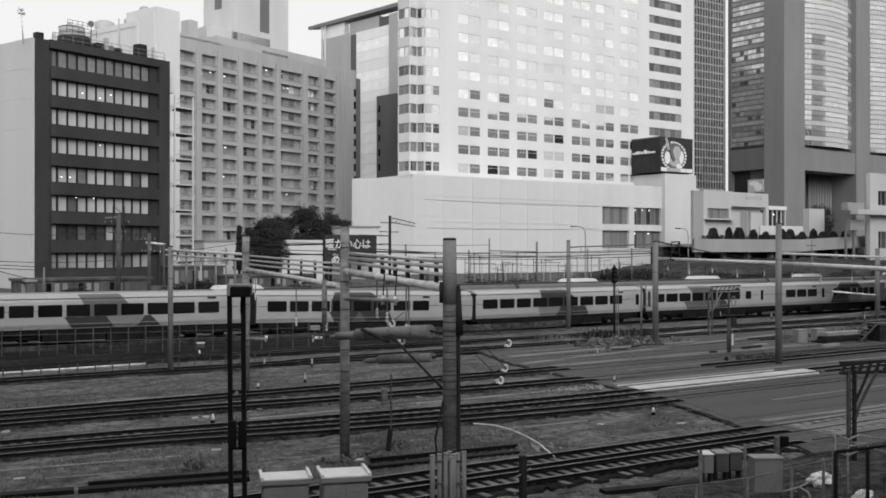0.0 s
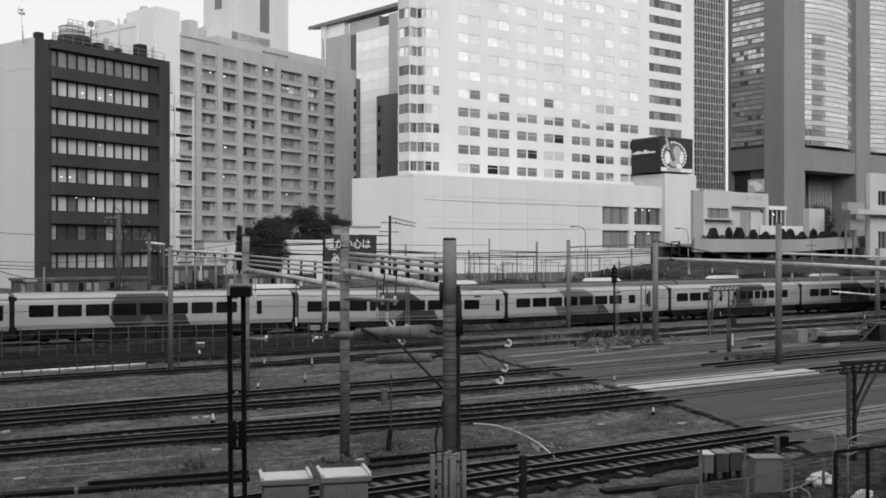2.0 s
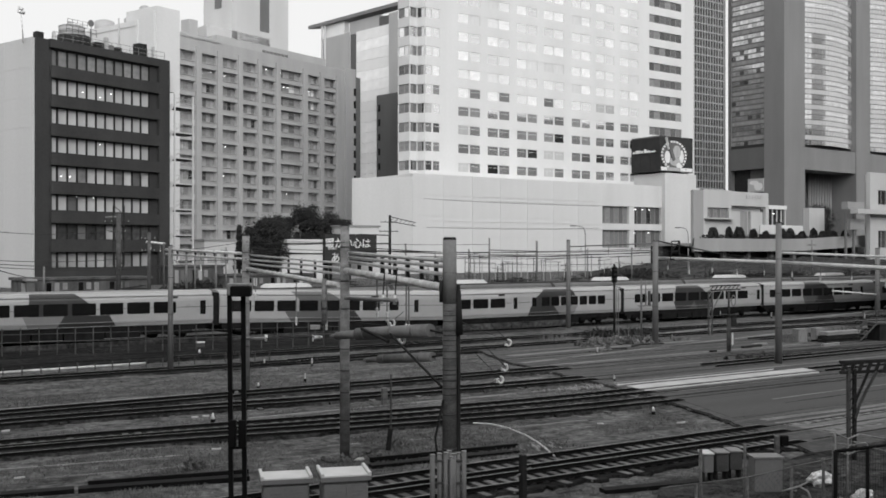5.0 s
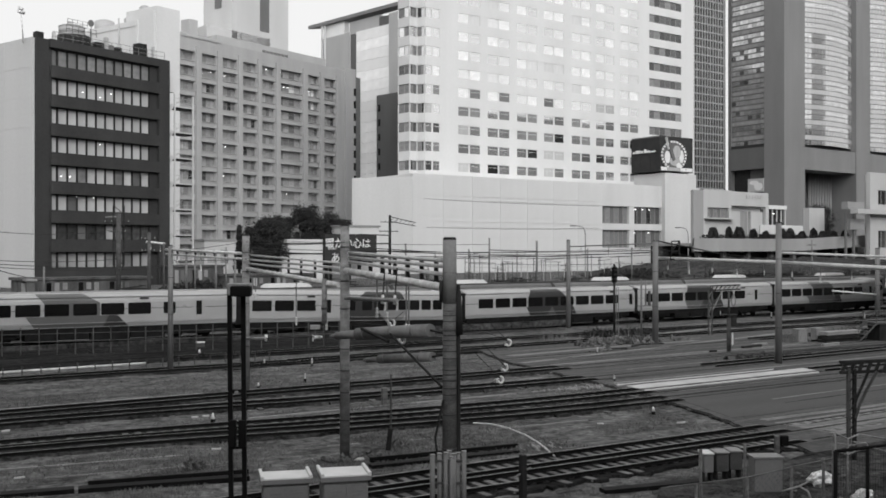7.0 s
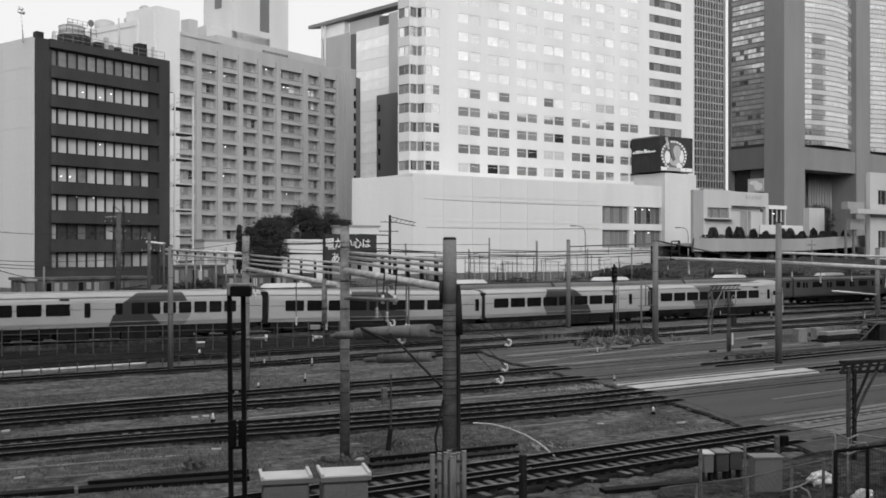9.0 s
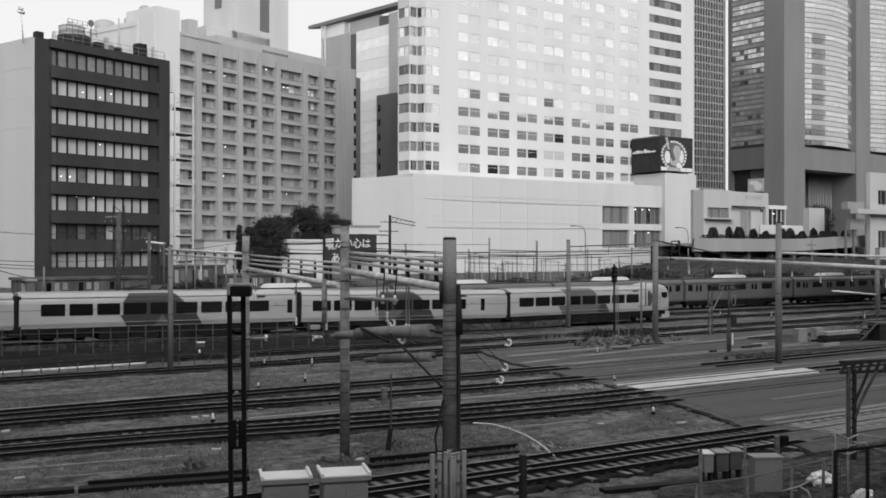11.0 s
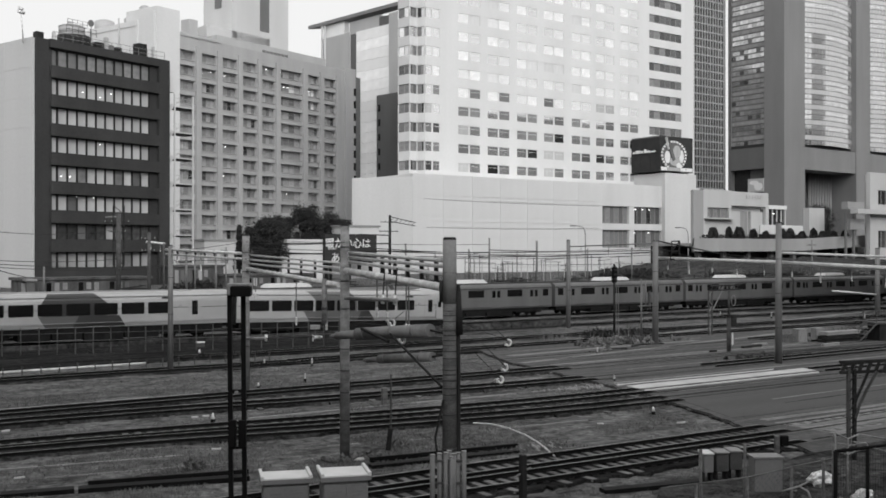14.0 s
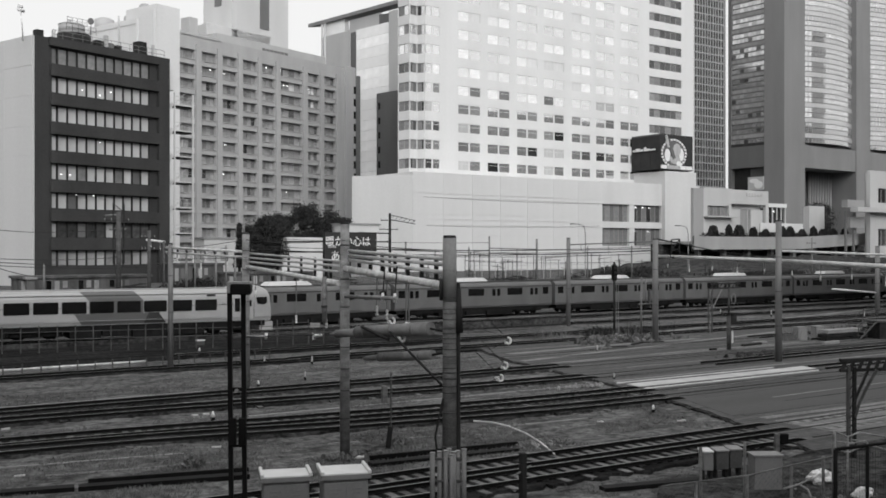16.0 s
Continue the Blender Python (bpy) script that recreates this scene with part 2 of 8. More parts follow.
def mesh(name, bm, mat):
    me = bpy.data.meshes.new(name)
    bmesh.ops.recalc_face_normals(bm, faces=bm.faces[:])
    bm.to_mesh(me)
    bm.free()
    me.materials.append(M[mat])
    return me


def part(name, bm, mat, parent, label=""):
    ob = new(name, mesh(name, bm, mat))
    ob.parent = parent
    return tagged(ob, label)


def piece(name, me, parent, x, y, z, rz=0.0):
    """An object of its own on shared mesh data."""
    ob = new(name, me)
    ob.parent = parent
    ob.location = (x, y, z)
    ob.rotation_euler.z = radians(rz)
    return ob


def inside(b, x, y, rz, z=0.0):
    """A pose of the world as seen from the thing b."""
    return b.matrix_basis.inverted() @ pose(x, y, z, 0, 0, rz)


def put(ob, m):
    ob.matrix_basis = m
    return ob


def solid(name, bm, mat, label, category, group="", kind=""):
    """A thing of one mesh."""
    return tagged(new(name, mesh(name, bm, mat)), label, category, group, kind)


def thing(name, m, label, category, group="", kind=""):
    ob = new(name)
    ob.matrix_basis = m
    return tagged(ob, label, category, group, kind)


def slab(mat, *boxes):
    bm = bmesh.new()
    for b in boxes:
        box(bm, *b)
    return bm


def rods(*runs, n=8):
    """Round bars, each (p, q, radius) or (p, q, radius, end radius)."""
    bm = bmesh.new()
    for p, q, *r in runs:
        tube(bm, p, q, *r, n=n)
    return bm


# ---- ground ----


def ground_height(x, y):
    """Level yard, dipping a little at the far tracks, then an embankment up to the streets."""
    def ease(a, b, v):
        v = min(1, max(0, (v - a) / (b - a)))
        return v * v * (3 - 2 * v)
    z = -0.16 - 0.42 * ease(76, 80, y) + 2.6 * ease(92, 112, y)
    z -= 0.5 * ease(26, 50, x) * ease(64, 69, y) * (1 - ease(76, 80, y))
    if y < 110:
        z += 0.05 * noise.noise(Vector((x * 0.25, y * 0.25, 0))) + 0.03 * noise.noise(Vector((x * 1.1, y * 1.1, 3)))
    return z


def build_ground():
    xs = [-3000, -1200, -500, -200, -100, -60] + list(np.arange(-30, 130, 0.8)) + [150, 200, 300, 500, 1000, 3000]
    ys = [-3000, -1000, -300, -100, -30, -10] + list(np.arange(0, 116, 0.8)) + [125, 150, 200, 300, 500, 1000, 3500]
    verts = [(x, y, ground_height(x, y)) for y in ys for x in xs]
    w = len(xs)
    faces = [(j * w + i, j * w + i + 1, (j + 1) * w + i + 1, (j + 1) * w + i) for j in range(len(ys) - 1) for i in range(w - 1)]
    me = bpy.data.meshes.new("ground")
    me.from_pydata(verts, [], faces)
    me.materials.append(M["ballast"])
    me.polygons.foreach_set("use_smooth", [True] * len(faces))
    tagged(new("ground", me), "dark railway yard ground of ballast and weeds", "ground", kind="structure")


build_ground()

# ---- tracks ----


def along(path, off, w, z0, z1, bm):
    """A bar of width w that follows the path (x, y), set off sideways by off."""
    pts = [Vector((*p, 0)) if len(p) == 2 else Vector(p) for p in path]
    ring = []
    for i, p in enumerate(pts):
        d = (pts[min(i + 1, len(pts) - 1)] - pts[max(i - 1, 0)])
        d = Vector((d.x, d.y, 0)).normalized()
        n = Vector((-d.y, d.x, 0))
        ring.append([bm.verts.new(p + n * (off + s) + Vector((0, 0, z))) for s, z in ((-w / 2, z0), (w / 2, z0), (w / 2, z1), (-w / 2, z1))])
    for a, b in zip(ring, ring[1:]):
        for i in range(4):
            j = (i + 1) % 4
            bm.faces.new((a[i], a[j], b[j], b[i]))
    bm.faces.new(ring[0][::-1])
    bm.faces.new(ring[-1])


def smooth_path(points, n=6):
    """More points between, eased, so that rails bend softly."""
    out = []
    for i in range(len(points) - 1):
        p0, p1, p2, p3 = (Vector(points[max(0, min(len(points) - 1, i + k))]) for k in (-1, 0, 1, 2))
        for k in range(n):
            t = k / n
            v = 0.5 * (2 * p1 + (p2 - p0) * t + (2 * p0 - 5 * p1 + 4 * p2 - p3) * t * t + (3 * p1 - p0 - 3 * p2 + p3) * t ** 3)
            out.append((v.x, v.y))
    return out + [tuple(points[-1])]


def swing(x):
    """The express line, straight, then swinging gently away to the far end."""
    u = max(0.0, 36.0 - x)
    return 73.45 + (0.0018 * u * u if u < 40 else 2.88 + 0.144 * (u - 40))


def dip(x):
    """The running line drops a little along the yard."""
    u = min(1, max(0, (x - 22) / 30))
    return -0.55 * u * u * (3 - 2 * u)


def build_track(points, sleepers=True, z=0.0, bed=2.4, buried=False, bed_mat="gravel_dark"):
    """One track of 1067 mm gauge, with rails, sleepers and an oily bed."""
    t = thing("railway_track", pose(0, 0, z), "rusty railway track on dark oily ballast", "track", "tracks of the yard", "structure")
    path = smooth_path(points) if len(points) > 2 and len(points[0]) == 2 else points
    # the oily bed has a ragged edge; where it is raised it buries the sleepers but for their ends
    rng = random.Random(int(points[0][1] * 10))
    top = -0.052 if buried else -0.085
    bm = bmesh.new()
    last = None
    for (p, q) in zip(path, path[1:]):
        p, q = Vector((*p, 0)) if len(p) == 2 else Vector(p), Vector((*q, 0)) if len(q) == 2 else Vector(q)
        d = q - p
        n = Vector((-d.y, d.x, 0)).normalized()
        m = max(1, int(d.length / 0.32))
        for i in range(m + 1):
            c = p + d * (i / m)
            w = [bed / 2 * rng.uniform(0.66, 1.06) for _ in range(2)]
            ring = [bm.verts.new(c + n * u + Vector((0, 0, z))) for u, z in ((-w[0] - 0.08, -0.3), (-w[0], top), (w[1], top), (w[1] + 0.08, -0.3))]
            if last:
                for k in range(3):
                    bm.faces.new((last[k], ring[k], ring[k + 1], last[k + 1]))
            last = ring
    part("ballast_bed", bm, bed_mat, t)
    rail_path = path
    if sleepers:
        (xa, ya), (xb, yb) = path[-2], path[-1]
        d = Vector((xb - xa, yb - ya)).normalized()
        rail_path = [(x, y, 0) for x, y in path] + [(xb + 0.2 * d.x, yb + 0.2 * d.y, -0.02), (xb + 0.7 * d.x, yb + 0.7 * d.y, -0.14)]
    for side in (-0.5335, 0.5335):
        bm = bmesh.new()
        along(rail_path, side, 0.12, -0.05, -0.034, bm)
        along(rail_path, side, 0.022, -0.034, 0.036, bm)
        along(rail_path, side, 0.068, 0.036, 0.066, bm)
        rail = part("rail", bm, "rail", t)
        bm = bmesh.new()
        along(rail_path, side, 0.058, 0.066, 0.070, bm)
        part("rail_head", bm, "rail_top", rail, "worn steel rail head")
    if sleepers:
        bm = bmesh.new()
        box(bm, -0.11, 0.11, -1.0, 1.0, -0.13, -0.055)
        whole = mesh("sleeper", bm, "sleeper")
        bm = bmesh.new()
        box(bm, -0.1, 0.1, -0.56, 0.56, -0.13, -0.055)
        between = mesh("sleeper", bm, "sleeper")
        gap = 0.0
        for (xa, ya), (xb, yb) in zip(path, path[1:]):
            d = Vector((xb - xa, yb - ya))
            a = math.degrees(math.atan2(d.y, d.x))
            s = gap
            while s < d.length:
                c = Vector((xa, ya)) + d.normalized() * s
                piece("sleeper", whole if random.random() < 0.16 else between, t, c.x, c.y, random.uniform(-0.11, -0.012) if buried else random.uniform(-0.03, 0.0), a + random.uniform(-1.5, 1.5))
                s += 0.46
            gap = s - d.length
    return t


def yard_tracks():
    build_track([(4, 24.7), (18, 24.5), (30.2, 24.2)], bed_mat="blackish_soil")
    build_track([(4, 23.2), (18, 22.9), (28.9, 22.6)], bed_mat="blackish_soil")
    build_track([(-14, 37.6), (8, 36.3), (17, 35.2), (26, 34.3), (33.4, 34.1)], bed=1.8)
    build_track([(-14, 36.3), (8, 34.8), (17, 33.2), (26, 31.9), (32.6, 31.6)], bed=1.55, buried=True)
    build_track([(-18, 43.4), (36.2, 43.3)], bed=1.7, buried=True)
    build_track([(-18, 41.8), (9, 40.9), (20, 39.9), (29, 39.2), (34.3, 39.0)], bed=1.55, buried=True)
    for pts in ([(47.5, 34.9), (95, 34.9)], [(44, 39.5), (100, 40.5)], [(-25, 54.6), (12, 54.6), (24, 54.3), (38, 55.1), (140, 56.0)], [(20, 60.0), (150, 60.0)],
                [(62, 45.5), (140, 46.5)], [(60, 49.5), (150, 50.5)]):
        build_track(pts, sleepers=False, bed=1.9)
    build_track([(x, swing(x), dip(x)) for x in [-80, -50, -35, -20, -10, 0, 5, 10, 15] + list(range(20, 60, 4)) + [70, 120, 260]], sleepers=False)
    build_track([(-80, 85.4), (260, 85.4)], sleepers=False, z=-0.5)
    build_track([(-80, 79.4), (260, 79.4)], sleepers=False, z=-0.45)


yard_tracks()


def paving():
    # the worn edge wanders
    edge = []
    stops = [(39.2, 56), (36.0, 47.6), (34.1, 38.0), (33.0, 32.7), (30.3, 25.6), (28.0, 20.5)]
    for (xa, ya), (xb, yb) in zip(stops, stops[1:]):
        n = int(abs(ya - yb) / 0.22)
        for i in range(n):
            y = ya + (yb - ya) * i / n
            edge.append((xa + (xb - xa) * i / n + 0.22 * noise.noise(Vector((y * 0.8, 2, 0))) + 0.10 * noise.noise(Vector((y * 3.1, 5, 0))), y))
    bm = bmesh.new()
    prism(bm, [(60, 20.5), (75, 40), (78, 57), (45, 57)] + edge, -0.4, 0.06)
    solid("pavement", bm, "asphalt", "worn grey asphalt crossing between the tracks", "pavement", kind="structure")
    bm = bmesh.new()
    prism(bm, [(31.2, 26.8), (58, 25.5), (60, 31.0), (33.2, 31.6)], 0.0, 0.07)
    solid("paved_strip", bm, "asphalt_dark", "newer dark asphalt strip in the paving", "pavement", kind="structure")
    for ya, yb, xa, xb in ((36.2, 36.42, 33.9, 45.5), (34.72, 35.8, 33.9, 47.2), (34.02, 34.3, 33.6, 46.5)):
        bm = bmesh.new()
        prism(bm, [(xa, ya), (xb, ya), (xb + 0.3, yb), (xa + 0.3, yb)], 0.0, 0.10)
        solid("concrete_strip", bm, "line_white", "pale concrete crossing slab beside a rail", "pavement", kind="structure")
    # rails sunk in the paving
    for path in ([(33.2, 33.5), (60, 33.2)], [(33.0, 31.6), (58, 31.2)], [(33.0, 32.3), (58, 32.1)], [(29.8, 23.6), (60, 23.2)], [(30.2, 24.8), (60, 24.4)], [(30, 22.2), (58, 21.6)],
                 [(36, 43.8), (75, 44.2)], [(36, 42.7), (75, 43.0)], [(34.5, 39.5), (74, 40.0)], [(34.5, 38.4), (74, 38.9)], [(36.5, 49), (76, 49.5)], [(34.0, 34.6), (47.4, 34.6)], [(34.2, 34.43), (47.4, 34.43)], [(34.4, 35.9), (47.4, 35.9)], [(34.4, 36.08), (46.4, 36.08)]):
        bm = bmesh.new()
        along(path, 0, 0.11, 0.0, 0.078, bm)
        solid("sunken_rail", bm, "rail", "dark rail sunk flush in the asphalt", "rail", "rails in the paving", "structure")
    rnd = random.Random(12)
    for (xa, ya), (xb, yb), w in (((36.2, 46.6), (66, 52), 0.5), ((37, 44.9), (60, 45.4), 0.35), ((31.8, 25.8), (52, 25.0), 0.4), ((34.4, 37.0), (60, 37.3), 0.3), ((38, 50.2), (56, 51.4), 0.7)):
        bm = bmesh.new()
        along([(xa, ya), ((xa + xb) / 2, (ya + yb) / 2 + 0.1), (xb, yb)], 0, w, 0.0, 0.066, bm)
        solid("asphalt_patch", bm, "asphalt_pale", "paler worn strip in the asphalt", "pavement", kind="structure")
    # an old track sunk in the paving, its sleepers showing through
    bm = bmesh.new()
    along([(31.6, 23.7), (45, 23.5), (60, 23.3)], 0, 2.9, 0.0, 0.063, bm)
    solid("asphalt_patch", bm, "asphalt_pale", "paler worn asphalt over an old track", "pavement", kind="structure")
    old = thing("sunken_rail", pose(0, 0, 0), "row of old sleepers showing through the asphalt", "rail", "rails in the paving", "structure")
    bm = bmesh.new()
    box(bm, -0.11, 0.11, -0.16, 0.16, 0.0, 0.067)
    me = mesh("sleeper_end", bm, "asphalt_dark")
    for i in range(42):
        for dy in (-0.78, 0.82):
            piece("sleeper", me, old, 31.8 + 0.65 * i, 23.72 - 0.0135 * 0.65 * i + dy, 0, rnd.uniform(-3, 3))
    # seams, joints and tyre-worn lines
    for i in range(26):
        y = 21.5 + 1.28 * i + rnd.uniform(-0.4, 0.4)
        x = max(xb for xb, yb in edge if abs(yb - y) < 1.2) + rnd.uniform(0.3, 7)
        n = rnd.uniform(6, 24)
        pts = [(x + n * k / 8, y + 0.02 * n * k / 8 + 0.05 * noise.noise(Vector((x + n * k / 8, y, 4)))) for k in range(9)]
        bm = bmesh.new()
        along(pts, 0, rnd.uniform(0.05, 0.16), 0.0, 0.073, bm)
        solid("asphalt_patch", bm, ("asphalt_pale", "asphalt_dark", "soil")[i % 3], "thin worn seam line along the asphalt", "pavement", kind="structure")
    # clods and stones broken off the edge
    bm = bmesh.new()
    for i in range(420):
        x, y = rnd.choice(edge)
        s = rnd.uniform(0.02, 0.075)
        g = bmesh.ops.create_icosphere(bm, subdivisions=1, radius=s)["verts"]
        off = Vector((x + rnd.gauss(-0.05, 0.16), y + rnd.uniform(-0.12, 0.12), 0.02 + s * 0.2))
        for v in g:
            v.co = Vector((v.co.x * rnd.uniform(0.8, 1.6), v.co.y * rnd.uniform(0.8, 1.3), v.co.z * 0.6)) + off
    solid("edge_rubble", bm, "soil", "dark clods and stones along the paving edge", "rubble", kind="stuff").location.z = -0.11
    # dark oily soil along the edge
    bm = bmesh.new()
    along([(x - 0.05 + 0.05 * noise.noise(Vector((y * 7, 1, 0))), y) for x, y in edge], 0, 0.12, -0.3, 0.0, bm)
    solid("kerb", bm, "gravel_dark", "dark oily edge strip of the paving", "kerb", kind="structure")


paving()
for ob in scene.objects:
    if ob.name.split(".")[0] in ("pavement", "paved_strip", "concrete_strip", "sunken_rail", "asphalt_patch", "kerb"):
        ob.location.z = -0.11

# ---- buildings ----


def facade(b, cols, rows, depth, wall_mat, x0, x1, z0, z1, pane_of, at=None, y=0.0, thick=0.6, split=1, frame_mat="frame", mid=0.06, transom=0.0):
    """A wall with real openings; every window is a part with its panes, set back by depth."""
    at = at or Matrix()
    bm = bmesh.new()
    zs = [z0] + [v for r in rows for v in r] + [z1]
    for a, c in zip(zs[0::2], zs[1::2]):
        if c > a:
            box(bm, x0, x1, y, y + thick, a, c)
    xs = [x0] + [v for c in cols for v in c] + [x1]
    for za, zb in rows:
        for a, c in zip(xs[0::2], xs[1::2]):
            if c > a:
                box(bm, a, c, y, y + thick, za, zb)
    wall = put(part("wall", bm, wall_mat, b), at)
    cache = {}
    for ri, (za, zb) in enumerate(rows):
        for ci, (xa, xb) in enumerate(cols):
            w, h = round(xb - xa, 2), round(zb - za, 2)
            if (w, h) not in cache:
                bm = bmesh.new()
                for k in (0, split) if split > 4 else range(split + 1):
                    half = mid if 0 < k < split else 0.06
                    box(bm, w * k / split - half, w * k / split + half, -0.05, 0.06, 0, h)
                box(bm, 0, w, -0.05, 0.06, 0, 0.07)
                box(bm, 0, w, -0.05, 0.06, h - 0.07, h)
                cache[w, h] = mesh("window_frame", bm, frame_mat)
            f = new("window", cache[w, h])
            f.parent = b
            f.matrix_basis = at @ pose(xa, y + depth, za)
            if transom:
                if (w, h, "transom") not in cache:
                    cache[w, h, "transom"] = mesh("transom", slab("", (0.06, w - 0.06, -0.03, -0.004, h * transom - 0.03, h * transom + 0.03)), frame_mat)
                piece("transom", cache[w, h, "transom"], f, 0, 0, 0)
            for k in range(split):
                mat = pane_of(ri, ci, k)
                if (w, h, mat) not in cache:
                    bm = bmesh.new()
                    box(bm, 0, w / split - 0.12, 0, 0.04, 0.07, h - 0.07)
                    cache[w, h, mat] = mesh("window_pane", bm, mat)
                piece("pane", cache[w, h, mat], f, w * k / split + 0.06, 0, 0)
                if split > 4 and k:
                    if (w, h, "mullion") not in cache:
                        bm = bmesh.new()
                        box(bm, -0.058, 0.058, -0.05, 0.06, 0.07, h - 0.07)
                        cache[w, h, "mullion"] = mesh("mullion", bm, frame_mat)
                    piece("mullion", cache[w, h, "mullion"], f, w * k / split, 0, 0)
    return wall


def rail_fence(b, points, height, spacing, mat="pole_steel", r=0.03, bars=2):
    """A pipe handrail along points, part of b."""
    bm = bmesh.new()
    for p, q in zip(points, points[1:]):
        p, q = Vector(p), Vector(q)
        n = max(1, round((q - p).length / spacing))
        for i in range(n + 1):
            c = p.lerp(q, i / n)
            tube(bm, c, c + Vector((0, 0, height)), r, n=5)
        for k in range(bars):
            up = Vector((0, 0, height * (k + 1) / bars))
            tube(bm, p + up, q + up, r, n=5)
    return part("handrail", bm, mat, b)


def dark_office():
    b = thing("office_building", pose(25.27, 125.84, 0, 0, 0, 20.46), "dark brown tiled office building with ribbon windows", "building")
    rows = sorted((30.6 - 3.475 * i - 1.9, 30.6 - 3.475 * i) for i in range(8))
    cols = [(2.2, 2.95)] + [(3.06 + 1.337 * i, 3.02 + 1.337 * (i + 1)) for i in range(10)]
    rnd = random.Random(4)

    def pane_of(r, c, k):
        if r == 1:
            return "blind_dim" if c in (0, 6) else "pane_curtain" if c in (3, 7) else "pane_dim"
        if r == 7:
            return "pane_curtain"
        if r == 0:
            return "blind_dim" if rnd.random() < 0.7 else "pane_curtain"
        return "pane_curtain" if rnd.random() < (0.4 if r == 3 else 0.12 if r == 2 else 0.04) else "blind"
    facade(b, cols, rows, 0.28, "brown_tile", 1.7, 17.6, 2.0, 31.2, pane_of, thick=0.5, frame_mat="frame_dark")
    bm = bmesh.new()
    box(bm, 0, 1.7, -0.15, 1.0, -1, 31.7)
    part("corner_pier", bm, "brown_tile", b)
    bm = bmesh.new()
    box(bm, 17.56, 19.25, -0.5, 1.0, -1, 31.75)
    part("corner_pier", bm, "brown_tile", b)
    bm = bmesh.new()
    box(bm, 0.02, 19.18, 0.52, 15.0, -1, 31.2)
    part("core", bm, "brown_tile", b)
    bm = bmesh.new()
    box(bm, 1.7, 17.555, -0.48, 0.5, 30.75, 31.75)
    part("parapet", bm, "brown_tile", b)
    for i in range(7):
        z = 30.6 - 3.475 * i - 1.9
        bm = bmesh.new()
        prism(bm, [(2.05, 0.0), (1.95, -0.12), (2.05, -0.32), (2.35, -0.44), (2.9, -0.5), (17.55, -0.5), (17.55, -0.004)], z - 1.5, z - 0.08)
        part("spandrel_band", bm, "brown_tile", b)
    side = inside(b, 25.27, 125.84, 110.25)
    bm = bmesh.new()
    box(bm, 0.1, 30, -0.2, 0.30, -1, 31.68)
    put(part("side_wall", bm, "end_panel", b, "pale panelled end wall"), side)
    bm = bmesh.new()
    box(bm, 0, 5.97, 0, 0.04, 0, 3.51)
    me = mesh("wall_panel", bm, "end_panel")
    for k in range(9):
        for j in range(5):
            put(piece("wall_panel", me, b, 0, 0, 0), side @ pose(0.1 + 6 * j, 0.3, 31.7 - 3.55 * (k + 1) + 0.04))
    for x, z in ((9.0, 25.7), (10.6, 26.3), (6.5, 26.0), (9.0, 19.8), (3.6, 15.5), (4.8, 15.5), (5.7, 13.1), (8.1, 13.1)):
        bm = bmesh.new()
        box(bm, x - 0.09, x + 0.09, 0.2, 0.24, z - 0.05, z + 0.05)
        part("ceiling_lamp", bm, "glow", b, "small lit ceiling lamp")
    # rooftop plant
    bm = bmesh.new()
    tube(bm, (6.9, 2.6, 31.2), (6.9, 2.6, 33.2), 2.0, n=28)
    part("tank_base", bm, "steel_dark", b)
    bm = bmesh.new()
    tube(bm, (6.7, 2.6, 33.2), (6.7, 2.6, 33.45), 1.72, n=28)
    tube(bm, (6.6, 2.6, 33.45), (6.6, 2.6, 34.35), 1.55, n=28)
    tube(bm, (6.6, 2.6, 34.35), (6.6, 2.6, 34.55), 1.62, 1.2, n=28)
    tube(bm, (6.3, 2.6, 34.5), (6.3, 2.6, 35.0), 0.22, n=10)
    part("water_tank", bm, "grey_wall", b, "round pale roof tank")
    rail_fence(b, [(5.2, 1.4, 34.3), (8.0, 1.4, 34.3)], 0.75, 0.7)
    rail_fence(b, [(4.6, 0.7, 33.2), (8.8, 0.7, 33.2)], 0.9, 0.8, "post_grey")
    for x, w, h, mat in ((3.2, 0.35, 1.3, "white_panel"), (9.2, 1.1, 1.1, "steel_dark"), (10.5, 0.5, 1.9, "grey_wall"), (10.9, 0.9, 1.0, "grey_wall_dark"),
                         (12.0, 1.0, 0.9, "steel_dark"), (13.2, 0.8, 0.6, "white_panel"), (15.6, 1.3, 2.0, "steel_dark"), (17.9, 0.25, 1.9, "grey_wall"), (1.0, 0.9, 1.0, "steel_dark")):
        bm = bmesh.new()
        box(bm, x, x + w, 1.2, 1.2 + max(0.5, w), 31.1, 31.75 + h)
        bmesh.ops.bevel(bm, geom=bm.edges[:], offset=0.04, segments=1, affect="EDGES")
        part("roof_plant", bm, mat, b)
    rail_fence(b, [(2.5, 0.3, 31.75), (19.0, 0.3, 31.75)], 1.1, 1.4)
    bm = rods(((-0.9, 1.0, 31.0), (-1.2, 1.0, 34.6), 0.09), ((-1.6, 1.0, 34.6), (-0.8, 1.0, 34.5), 0.2), ((-1.5, 1.0, 35.0), (-1.0, 1.0, 34.9), 0.22))
    part("antenna_mast", bm, "steel_light", b)
    bm = rods(((9.3, 2.5, 31.2), (9.3, 2.5, 35.3), 0.05))
    tube(bm, (9.2, 2.4, 35.3), (9.28, 2.45, 35.32), 0.42, 0.15, n=14)
    part("satellite_dish", bm, "grey_wall_dark", b)
    # outside stair at the end
    bm = bmesh.new()
    box(bm, 19.3, 21.2, 0.9, 3.0, 27.9, 30.6)
